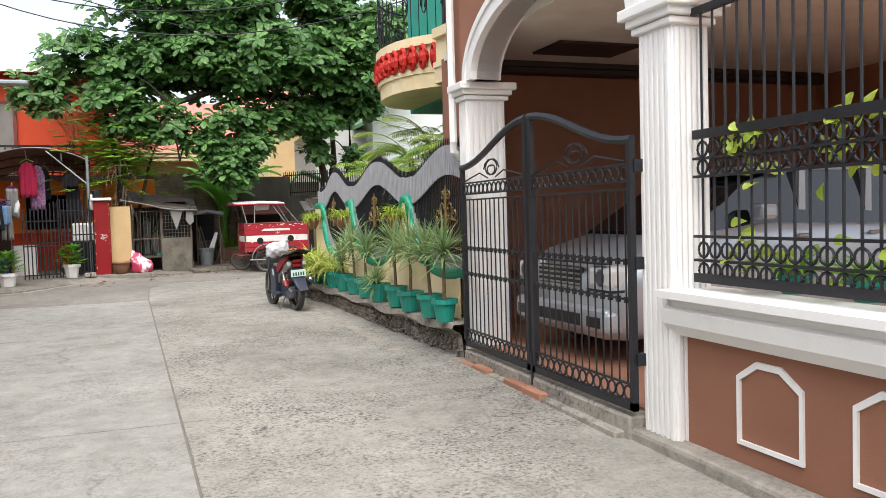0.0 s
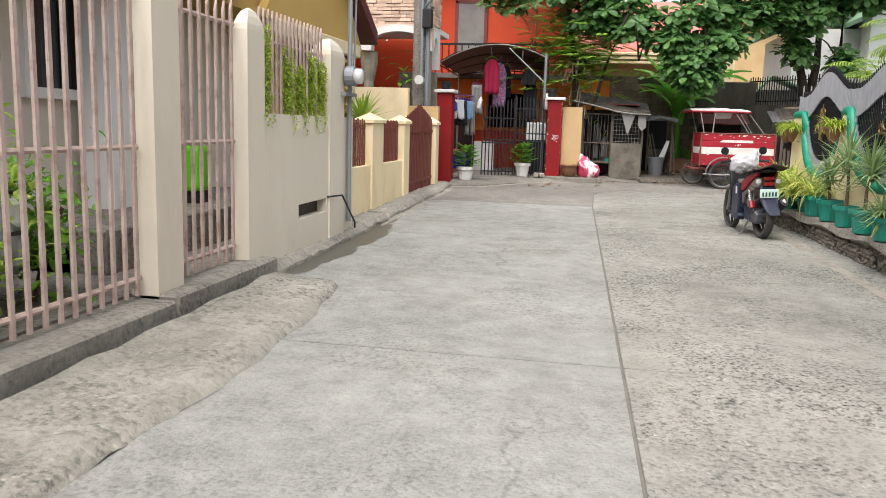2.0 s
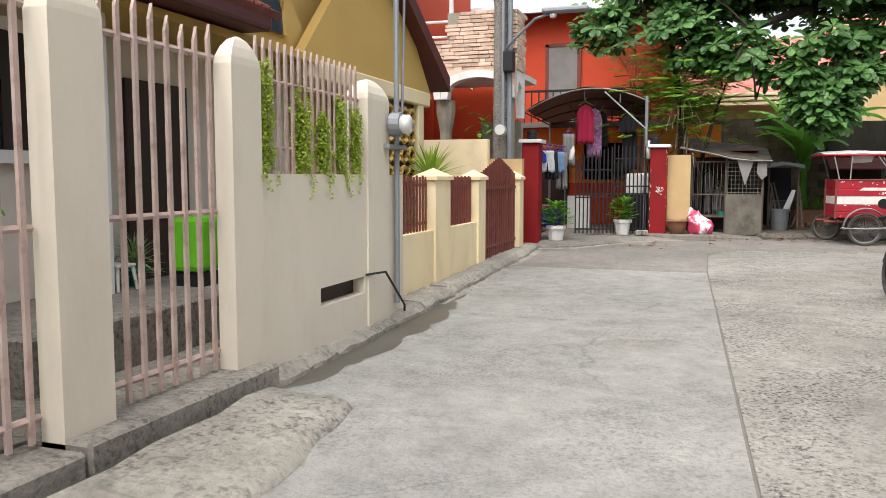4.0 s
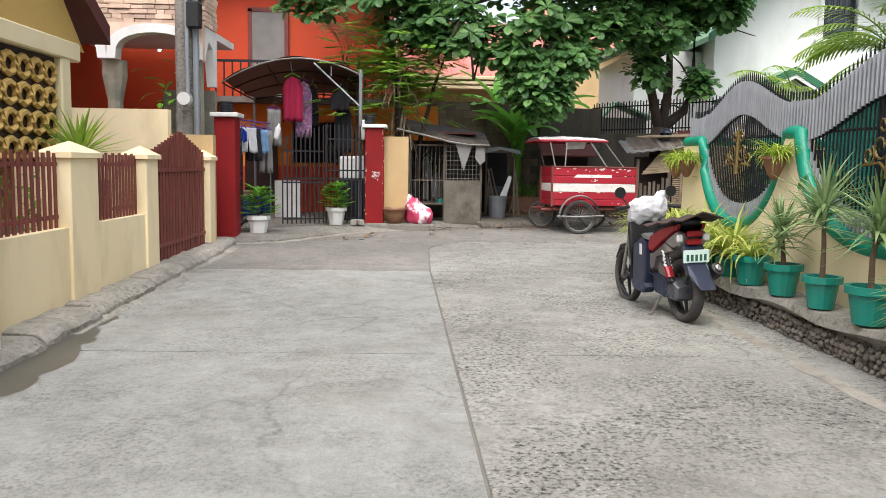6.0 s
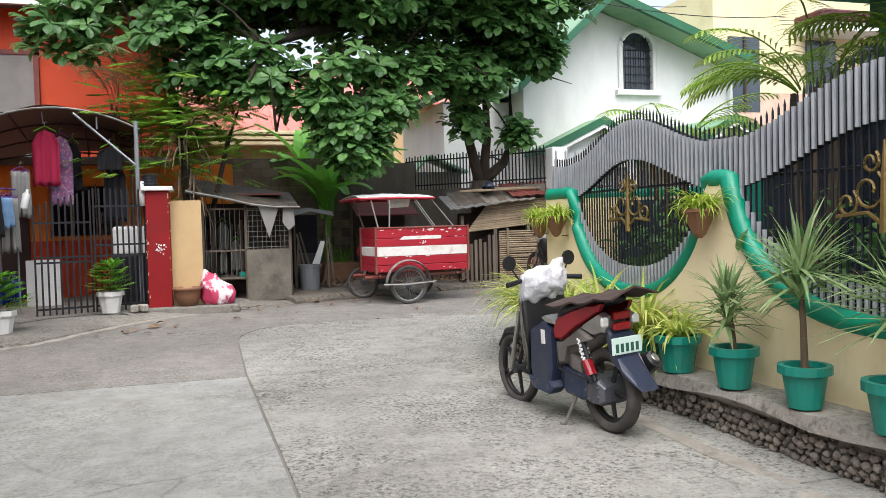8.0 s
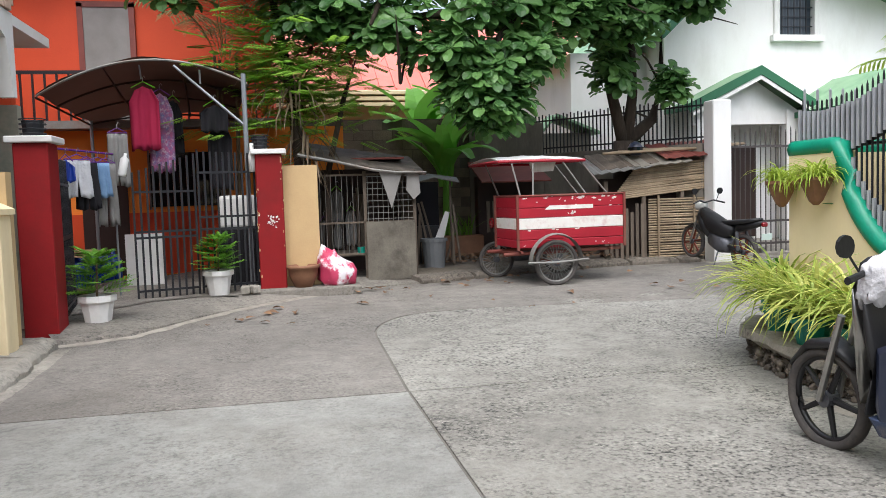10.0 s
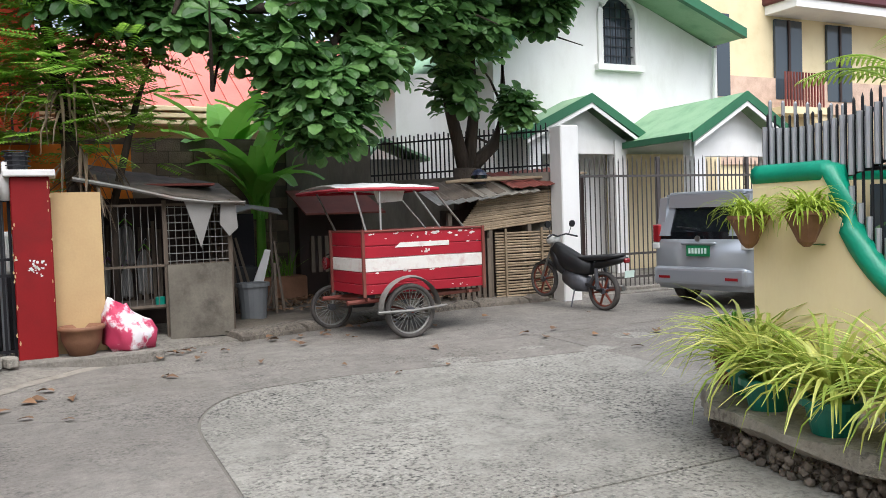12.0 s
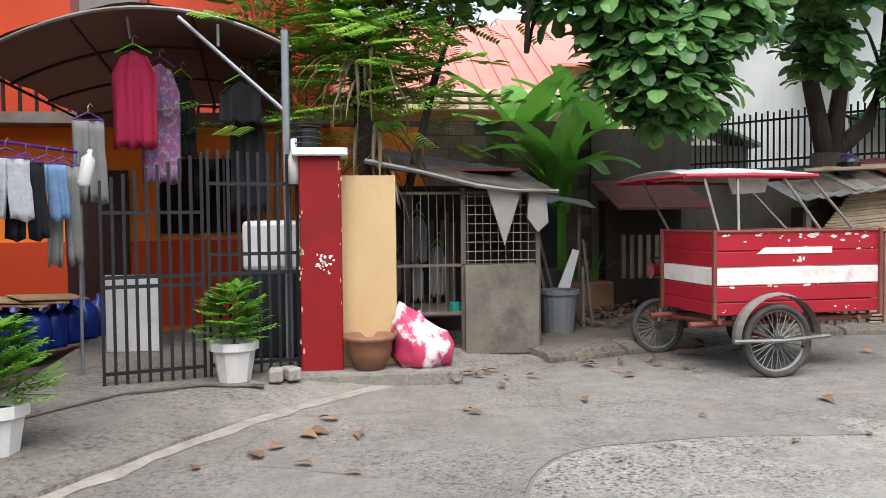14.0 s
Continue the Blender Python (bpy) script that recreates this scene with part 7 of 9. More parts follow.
for k, (x0, x1, z0, z1) in enumerate(((-0.5, -0.34, 0.62, 1.05), (-0.3, -0.08, 1.0, 1.55), (-0.26, -0.12, 0.56, 1.0), (-0.05, 0.14, 0.6, 1.2))):
    garment("rag", x0, x1, 24.16 + 0.02 * k, z0, z1, GREYCLOTH, "dirty grey cloth hung inside the cage", 70 + k)
tagged(part("tin_can", lt([(0.06, 0), (0.06, 0.1), (0.05, 0.1)], 12), TEAL, m=pose(0.12, 23.28, 0.52)), "small teal tin on the cage shelf", "tin")
bucket = thing("bucket", pose(1.42, 23.95, 0.12), "grey plastic bin with a rim", "bucket")
part("body", lt([(0.17, 0), (0.21, 0.5), (0.235, 0.5), (0.235, 0.55), (0.2, 0.55), (0.19, 0.45), (0, 0.42)], 18), mat("grey_plastic", rgb("6f7274"), rgb("5c5f61"), 0.55), bucket)

# ---- block wall and what stands before it ----
bw = thing("block_wall", pose(2, 26.9, 0), "stained hollow block boundary wall", "wall", kind="structure")
part("mortar", bx(-1.15, 2.75, 26.92, 27.06, 0, 2.98), MORTAR, bw, world=True)
bme = ub(BLOCK, 0.02)
for j in range(14):
    for i in range(11):
        x = -1.05 + 0.4 * i + (0.2 if j % 2 else 0)
        if x < 2.65 and (j < 13 or r7.random() < 0.7):
            bar("block", bme, bw, (x, 26.92, 0.14 + 0.202 * j), 0.385, 0.035 + r7.uniform(0, 0.012), 0.19)
tagged(part("plaster_wall", bx(2.75, 4.35, 26.86, 27.06, 0, 2.86), OLDPLASTER), "grey stained plaster wall behind the yard", "wall", kind="structure")
scrap = thing("shack", pose(3.2, 26.2, 0.15), "small dark lean-to with a red sheet roof", "shack")
part("roof", pr([(25.3, 1.6), (26.5, 2.02), (26.5, 2.05), (25.3, 1.63)], "x", 2.62, 4.0), RUSTSHEET, scrap, world=True)
part("body", bx(2.75, 3.9, 26.2, 26.5, 0.15, 1.75), DARKWOOD_SHADE, scrap, world=True)
for k in range(9):
    bar("slat", ub(WOOD), scrap, (2.8 + 0.12 * k, 25.6, 0.65), 0.06, 0.03, 0.6)
junk = thing("scrap_heap", pose(1.9, 24.6, 0.15), "heap of leaning boards, sheet metal and poles beside the bin", "scrap")
part("sheet", slabbed(strip(bmesh.new(), [(1.15, 24.2, 1.62), (1.5, 24.15, 1.7), (1.95, 24.2, 1.6)], [(1.1, 24.7, 1.72), (1.5, 24.75, 1.78), (2.0, 24.7, 1.7)]), 0.015), GREYMETAL, junk, "bent pale roof sheet", world=True)
for x, y, h in ((1.2, 24.5, 1.62), (1.85, 24.55, 1.6)):
    bar("pole", ur(WOOD), junk, (x, y, 0.12), 0.04, 0.04, h)
part("board", pr([(1.45, 0.5), (1.62, 0.5), (1.78, 1.1), (1.7, 1.12)], "y", 24.3, 24.32), WHITEPLASTIC, junk, "pale broken board", world=True)
for k in range(7):
    bar("stick", ub(WOOD), junk, (1.2 + 0.13 * k, 24.45 + r7.uniform(-0.1, 0.1), 0.15), 0.035, 0.03, r7.uniform(0.7, 1.3), ry=r7.uniform(-16, 16))
part("box", bx(1.3, 1.7, 24.75, 25.1, 0.15, 0.85, bev=0.02), BLACKPL, junk, "black plastic crate", world=True)
part("curtain", bx(1.0, 1.75, 25.2, 25.24, 0.12, 1.65), DARKCLOTH, junk, "black tarp hung behind the scrap", world=True)
planter = thing("planter", pose(2.35, 26.1, 0.17, 0, 0, 8), "old brown trough planter with grassy plants", "planter")
part("trough", bx(-0.42, 0.42, -0.22, 0.22, 0, 0.42, bev=0.03), CLAYPOT, planter)
part("soil", bx(-0.3, 0.3, -0.16, 0.16, 0.38, 0.41), SOIL, planter)
V, F = [], []
for k in range(60):
    blades(V, F, (r7.uniform(-0.25, 0.25), r7.uniform(-0.1, 0.1), 0.4), r7.uniform(0, 6.283), r7.uniform(0.8, 1.5), r7.uniform(0.3, 0.7), 0.02, r7.uniform(0.3, 1.2), n=4)
from_arrays("grass", V, F, LEAF_L, planter)
V, F = [], []
lr = random.Random(77)
for k in range(620):
    x, y = lr.uniform(1.1, 4.8), lr.uniform(24.0, 26.8)
    broad_leaf(V, F, Vector((x, y, 0.2 + lr.uniform(0, 0.03))), Vector((lr.uniform(-1, 1), lr.uniform(-1, 1), 0.1)), Vector((lr.uniform(-0.4, 0.4), lr.uniform(-0.4, 0.4), 1)), 0.14, 0.07)
tagged(from_arrays("leaf_litter", V, F, DRYLEAF), "dry brown leaf litter on the dirt yard", "leaves", kind="stuff")
for k in range(64):
    x, y = lr.uniform(-2.5, 6.0), 0
    y = lr.uniform(19.5, 23.0) if x > 1 else lr.uniform(19.5, 21.3)
    if k > 34:
        x = lr.uniform(-0.4, 4.2)
        y = kerb_back(x) - 0.34 - abs(lr.gauss(0, 0.35))
    V, F = [], []
    broad_leaf(V, F, Vector((0, 0, 0.012)), Vector((1, 0.2, 0.12)), Vector((lr.uniform(-0.5, 0.5), 0.2, 1)), lr.uniform(0.08, 0.2), lr.uniform(0.05, 0.11))
    z = gz(y) + (0.0 if y < 21 else 0.01)
    tagged(from_arrays("fallen_leaf", V, F, DRYLEAF, m=pose(x, y, z, 0, 0, lr.uniform(0, 360))), "curled brown leaf fallen on the concrete", "leaf", "fallen leaves")

# ---- bamboo shed ----
bs = thing("shed", pose(5.7, 24.4, 0.1), "ramshackle bamboo and sheet-metal shed", "shed")
for x, h in ((4.62, 1.5), (5.35, 1.62), (6.1, 1.8), (6.75, 1.95)):
    bar("post", ub(WOOD), bs, (x, 24.15, 0.05), 0.07, 0.07, h)
for k in range(24):
    z = 0.16 + 0.045 * k
    bar("bamboo", ur(BAMBOO), bs, (5.42, 24.1, z), 0.032, 0.032, 1.3, ry=90 + r7.uniform(-0.8, 0.8))
for k in range(16):
    z = 1.22 + 0.036 * k
    bar("bamboo", ur(BAMBOO), bs, (4.72 + 0.03 * k, 24.12, z), 0.04, 0.04, 2.0 - 0.03 * k, ry=90 - 5 + r7.uniform(-1, 1))
for k in range(7):
    bar("slat", ub(WOOD), bs, (4.7 + 0.1 * k, 24.1, 0.1), 0.06, 0.02, 0.95 + r7.uniform(-0.1, 0.1))
for x in (5.6, 6.3):
    bar("upright", ub(BAMBOO), bs, (x, 24.06, 0.12), 0.035, 0.03, 1.15)
# dark sheet behind the slats stands in for the shed's unlit interior
part("inside", bx(4.65, 6.75, 24.5, 24.55, 0.1, 1.6), DARKWOOD_SHADE, bs, world=True)
for k, (x0, x1, z0, z1, m) in enumerate(((4.3, 5.4, 1.66, 1.78, GREYMETAL), (5.1, 6.2, 1.78, 1.86, OLDPLASTER), (5.7, 7.0, 1.92, 2.0, RUSTSHEET), (4.5, 5.6, 1.74, 1.86, WOOD))):
    bm = bmesh.new()
    rr = [[bm.verts.new((x0 + (x1 - x0) * i / 16, 23.85 + 0.3 * j + 0.05 * k, z0 + (z1 - z0) * i / 16 + 0.1 * j + 0.014 * math.sin(i * 2.1) + 0.02 * noise.noise(Vector((i, j, k))))) for i in range(17)] for j in range(4)]
    for A, B in zip(rr, rr[1:]):
        for i in range(16):
            bm.faces.new((A[i], A[i + 1], B[i + 1], B[i]))
    part("roof_sheet", slabbed(bm, 0.012), m, bs, world=True)
for k in range(5):
    bar("pole", ur(BAMBOO), bs, (4.6 + 0.2 * k, 24.2 + 0.12 * k, 2.05 + 0.02 * k), 0.05, 0.05, 2.3, ry=88)
helmet = thing("helmet", pose(5.3, 24.35, 2.02), "dark blue motorcycle helmet lying on the shed roof", "helmet")
part("shell", lt([(0.1, 0), (0.135, 0.06), (0.135, 0.14), (0.09, 0.22), (0.02, 0.25)], 14), NAVY, helmet, smooth=True)
part("visor", lt([(0.138, 0.08), (0.139, 0.14)], 14, cap=False), GLASS, helmet)

# ---- the white house, its wall, posts and gate ----
wh = thing("house", pose(10.5, 29, 0), "white two-storey house with an arched window and green roofs", "house")
WX0, WX1 = 7.5, 13.85
AC, AW, AZ0, AZ1 = 10.83, 0.47, 4.85, 5.95
arcw = [(AC + AW * math.cos(a), AZ1 + AW * math.sin(a)) for a in [math.pi * i / 12 for i in range(13)]]
bm = bmesh.new()
prism(bm, [(WX0, 0.0), (AC - AW, 0.0), (AC - AW, 6.7), (9.6, 6.95), (WX0, 5.0)], "y", 27.6, 27.8)
prism(bm, [(AC + AW, 0.0), (WX1, 0.0), (WX1, 5.4), (AC + AW, 6.4)], "y", 27.6, 27.8)
prism(bm, [(AC - AW, 0.0), (AC + AW, 0.0), (AC + AW, AZ0), (AC - AW, AZ0)], "y", 27.6, 27.8)
prism(bm, [(AC + AW, 6.4), (AC + AW, 6.5), (AC - AW, 6.72)] + arcw[::-1], "y", 27.6, 27.8)
part("wall", bm, WHITE, wh, world=True)
part("side_wall", bx(WX0, WX0 + 0.2, 27.8, 36, 0, 4.9), WHITE, wh, world=True)
part("side_wall", bx(WX1 - 0.2, WX1, 27.8, 36, 0, 5.5), WHITE, wh, world=True)
win = part("window", bx(AC - AW, AC + AW, 27.72, 27.74, AZ0, AZ1 + AW), WINGLASS, wh, "arched window with white surround", world=True)
part("window_surround", tb([(AC - AW - 0.05, 27.57, AZ0), (AC - AW - 0.05, 27.57, AZ1)] + [(AC - (AW + 0.05) * math.cos(a), 27.57, AZ1 + (AW + 0.05) * math.sin(a)) for a in [math.pi * i / 12 for i in range(1, 12)]] + [(AC + AW + 0.05, 27.57, AZ1), (AC + AW + 0.05, 27.57, AZ0)], 0.075, 6), WHITE, win, world=True)
part("window_sill", bx(AC - AW - 0.2, AC + AW + 0.2, 27.45, 27.62, AZ0 - 0.14, AZ0), WHITE, win, world=True)
for k in range(5):
    bar("window_bar", ub(IRON), win, (AC - AW + 0.157 * (k + 1), 27.66, AZ0), 0.02, 0.02, 1.45)
for k in range(6):
    bar("window_bar", ub(IRON), win, (AC, 27.66, AZ0 + 0.22 * (k + 1)), 2 * AW, 0.02, 0.02)
for x0, z0, x1, z1 in ((7.0, 4.6, 9.6, 7.0), (13.8, 5.48, 9.6, 7.0)):
    part("roof", pr([(x0, z0), (x1, z1), (x1, z1 + 0.14), (x0, z0 + 0.14)], "y", 26.7, 36), GREENROOF, wh, "green metal roof", world=True)
    part("roof_edge", pr([(x0, z0 - 0.02), (x1, z1 - 0.02), (x1, z1 + 0.2), (x0, z0 + 0.2)], "y", 26.55, 26.68), GREENTRIM, wh, world=True)
part("downpipe", tb([(13.7, 27.5, 0), (13.7, 27.5, 5.4)], 0.06, 8), WHITE, wh, world=True)
part("side_building", bx(5.6, 7.5, 28.5, 33, 0, 4.6), WHITE, wh, world=True)
part("side_roof", pr([(4.9, 4.5), (7.5, 5.6), (7.5, 5.7), (4.9, 4.6)], "y", 28.2, 33), GREENROOF, wh, world=True)


out_h = thing("outhouse", pose(5.2, 28.2, 0), "small grey outhouse with a green sheet roof", "outhouse")
part("wall", bx(4.6, 5.8, 27.8, 28.4, 0, 2.7), OLDPLASTER, out_h, world=True)
part("roof", pr([(4.45, 2.62), (4.95, 3.12), (5.95, 2.72), (5.95, 2.66), (4.95, 3.06), (4.5, 2.6)], "y", 27.6, 28.48), GREENROOF, out_h, "green sheet roof", world=True)


def porch(x0, xp, x1, ze, zp, y0, y1, label):
    p = thing("porch_roof", pose(xp, y0, ze), label, "porch roof", "green porch roofs")
    for a, b in ((x0, ze), (x1, ze)):
        part("roof_sheet", pr([(a, b), (xp, zp), (xp, zp + 0.08), (a, b + 0.08)], "y", y0, y1), GREENROOF, p, "green metal sheet", world=True)
        n = 9
        part("fascia", pr([(a, b - 0.1), (xp, zp - 0.1), (xp, zp + 0.1), (a, b + 0.1)], "y", y0 - 0.05, y0 - 0.002), GREENTRIM, p, world=True)
        part("barge_board", pr([(a + (xp - a) * 0.05, b - 0.17), (xp, zp - 0.2), (xp, zp - 0.1), (a + (xp - a) * 0.05, b - 0.1)], "y", y0 - 0.03, y0), WHITE, p, world=True)
    part("gable", pr([(x0 + 0.25, ze - 0.05), (x1 - 0.25, ze - 0.05), (xp, zp - 0.12)], "y", y0 + 0.35, y0 + 0.45), WHITE, p, world=True)
    part("gutter", bx(x0 - 0.06, x0 + 0.06, y0, y1, ze - 0.04, ze + 0.09), GREENTRIM, p, world=True)
    part("beam", bx(x0 + 0.25, x1 - 0.25, y0 + 0.3, y0 + 0.5, ze - 0.35, ze - 0.05), WHITE, p, world=True)
    for x in (x0 + 0.45, x1 - 0.45):
        part("column", bx(x - 0.15, x + 0.15, y0 + 0.25, y0 + 0.55, 0.1, ze - 0.05), WHITE, p, world=True)
    return p


porch(7.55, 9.25, 10.65, 3.1, 3.9, 26.55, 27.6, "green gabled porch roof with white gable")
porch(10.3, 11.8, 13.3, 2.9, 3.76, 24.75, 27.6, "larger green gabled porch roof with white gable")
wp = thing("gate_post", pose(6.7, 23.9, 0.1), "tall white painted gate post, streaked with dirt", "post")
part("shaft", bx(6.52, 6.88, 23.75, 24.1, 0.0, 2.95, bev=0.02), WHITE, wp, world=True)
F0, F1 = Vector((4.2, 27.2, 2.2)), Vector((6.55, 24.15, 2.2))
FL, FR = (F1 - F0).length, math.degrees(math.atan2(F1.y - F0.y, F1.x - F0.x))
tagged(part("fence_wall", bx(0, FL, -0.08, 0.08, 0, 2.2), OLDPLASTER, m=pose(F0.x, F0.y, 0, 0, 0, FR)), "grey stained low wall under the black fence", "wall", kind="structure")
fz = thing("iron_fence", pose(5.4, 25.7, 2.2), "black iron picket fence on the stained wall", "fence")
for k in range(44):
    bar("picket", ub(IRON), fz, F0.lerp(F1, (k + 0.5) / 44), 0.022, 0.022, 0.8 + 0.03 * (k % 2), rz=FR)
for z in (2.3, 2.88):
    bar("rail", ub(IRON), fz, (5.375, 25.675, z), FL, 0.03, 0.03, rz=FR)
g2 = thing("iron_gate", pose(10, 24.2, 0.1), "wide dark steel bar gate with spiked tops, closed", "gate")
DK = mat("dark_brown_steel", rgb("4a4442"), rgb("3a3533"), 0.6)
for k in range(64):
    x = 7.0 + 0.105 * k
    bar("bar", ur(DK, True), g2, (x, 24.2, 0.14), 0.024, 0.024, 2.3 + (0.06 if k % 2 else 0))
for z in (0.28, 0.7, 2.1):
    bar("rail", ub(DK), g2, (10.3, 24.2, z), 6.7, 0.03, 0.04)
for x in (6.95, 8.95, 11.2, 13.6):
    bar("stile", ub(DK), g2, (x, 24.22, 0.12), 0.06, 0.06, 2.35)
part("sill", bx(6.9, 13.8, 24.12, 24.34, 0.0, 0.14, bev=0.02), KERB, g2, world=True)
part("house_door", bx(8.9, 9.7, 27.5, 27.58, 0.2, 2.3), DARKWOOD_SHADE, wh, "brown front door", world=True)
part("carport_wall", bx(10.4, 13.8, 27.45, 27.58, 0.1, 2.8), CREAM, wh, world=True)

# ---- beige house, pink roof house and distance ----
bh = thing("house", pose(18, 30, 0), "beige two-storey house with maroon eaves and stone bands", "house")
part("wall", bx(14.6, 26, 29.5, 38, 0, 8.5), CREAM, bh, world=True)
part("stone_band", bx(14.55, 26, 29.42, 29.5, 4.2, 5.2), CLAD, bh, world=True)
part("stone_band", bx(14.55, 26, 29.42, 29.5, 2.7, 3.3), CLAD, bh, world=True)
part("eave", bx(17.6, 26.5, 28.3, 30, 7.25, 7.6, bev=0.05), MAROON, bh, world=True)
part("soffit", bx(17.7, 26.5, 28.4, 30, 7.0, 7.25), WHITE, bh, world=True)
for x in (15.1, 18.0, 20.2):
    part("window", bx(x, x + 1.1, 29.4, 29.48, 4.6, 6.9), WINGLASS, bh, world=True)
    part("window_frame", bx(x + 0.5, x + 0.58, 29.36, 29.42, 4.6, 6.9), DARKWOOD_SHADE, bh, world=True)
for k in range(14):
    bar("baluster", ub(RUST_RED), bh, (17.8 + 0.12 * k, 28.9, 4.3), 0.04, 0.04, 1.0)
part("balcony", bx(17.6, 19.6, 28.8, 29.5, 4.1, 4.3), CREAM, bh, world=True)
ph = thing("house", pose(1, 34, 0), "house with a pink metal roof behind the block wall", "house")
part("roof", pr([(30.5, 3.95), (34.5, 6.2), (34.5, 6.3), (30.5, 4.05)], "x", -2.6, 3.6), PINKROOF, ph, "pink ribbed metal roof", world=True)
for k in range(16):
    part("roof_rib", pr([(30.5, 4.05), (34.5, 6.3), (34.5, 6.35), (30.5, 4.1)], "x", -2.55 + 0.39 * k, -2.51 + 0.39 * k), PINKROOF, ph, world=True)
for k in range(3):
    part("gutter", bx(-2.7, 3.7, 30.3 - 0.03 * k, 30.5, 3.62 + 0.14 * k, 3.73 + 0.14 * k, bev=0.02), CREAM, ph, world=True)
part("wall", bx(-2.3, 4.3, 31, 36, 0, 4.1), CREAM, ph, world=True)
ph2 = thing("house", pose(9, 40, 0), "far house with a pink roof among the trees", "house")
part("wall", bx(4.5, 12, 38, 44, 0, 6.0), PEACH, ph2, world=True)
part("roof", pr([(37.5, 5.9), (41, 8.0), (41, 8.1), (37.5, 6.0)], "x", 4, 12.5), PINKROOF, ph2, world=True)
for k in range(12):
    t = thing("tree", pose(-22 + 5 * k + r7.uniform(-1, 1), 44 + r7.uniform(-3, 6), 0), "distant green tree behind the houses", "tree", "far trees")
    part("trunk", tb([(0, 0, 0), (0.1, 0, 3.5)], [0.25, 0.15], 7), BARK, t)
    V, F = [], []
    for j in range(420):
        q = Vector((r7.gauss(0, 1.3), r7.gauss(0, 1.1), 5 + r7.gauss(0, 1.1)))
        broad_leaf(V, F, q, Vector((r7.uniform(-1, 1), r7.uniform(-1, 1), r7.uniform(-0.5, 0.5))), Vector((0, 0, 1)), 0.6, 0.35)
    from_arrays("crown", V, F, LEAF_T, t)
# plain walls that close the lane behind the camera
tagged(part("wall_south", bx(-12, 12, -9, -8.8, -0.3, 4.5), CREAM), "plain cream wall across the lane's other end", "wall", kind="structure")

# ---- utility pole and wires ----
up = thing("utility_pole", pose(-4.05, 19.0, 0), "grey concrete utility pole with a street lamp and meter", "utility pole")
part("pole", tb([(-4.05, 19.0, 0), (-4.05, 19.0, 9)], [0.15, 0.12], 10), APRON, up, world=True)
part("conduit", tb([(-3.86, 18.95, 0.4), (-3.86, 18.95, 7)], 0.05, 8), CONDUIT, up, world=True)
part("conduit", tb([(-3.95, 18.8, 2.2), (-3.97, 18.83, 7)], 0.03, 8), CONDUIT, up, world=True)
part("lamp_arm", tb([(-4.0, 18.9, 3.78), (-3.8, 18.8, 3.95), (-3.3, 18.6, 4.32), (-2.9, 18.5, 4.4)], 0.025, 6), CONDUIT, up, world=True)
lamp = part("lamp_head", bx(-3.15, -2.3, 18.4, 18.62, 4.38, 4.48, bev=0.03), CONDUIT, up, "flat grey street lamp head", world=True)
part("bulb", lt([(0.05, 4.3), (0.07, 4.34), (0.05, 4.38)], 10, (-2.95, 18.51, 0)), LAMPCLEAR, lamp, world=True)
part("box", bx(-3.95, -3.75, 18.75, 18.95, 3.4, 3.8, bev=0.02), BLACKPL, up, "black junction box", world=True)
part("meter", tb([(-3.95, 18.72, 2.3), (-3.95, 18.56, 2.3)], 0.1, 12), LAMPCLEAR, up, "round glass meter", world=True)
for k, (a, b) in enumerate((((-4.05, 19.0, 7.6), (14, 30, 7.9)), ((-4.05, 19.0, 7.1), (16, 28, 7.2)), ((-4.05, 19.0, 7.4), (5.1, 13.0, 6.6)), ((-4.05, 19.0, 8.6), (-6, -8, 7.5)), ((-4.05, 19.0, 6.9), (5.1, 13.4, 6.1)), ((-4.05, 19.0, 6.6), (5.1, 13.8, 5.6)))):
    a, b = Vector(a), Vector(b)
    pts = [a.lerp(b, i / 16) - Vector((0, 0, 1.0 * (1 - (2 * i / 16 - 1) ** 2))) for i in range(17)]
    tagged(part("overhead_wire", tb(pts, 0.012, 5), BLACKPL), "thin black overhead wire", "wire", "overhead wires")

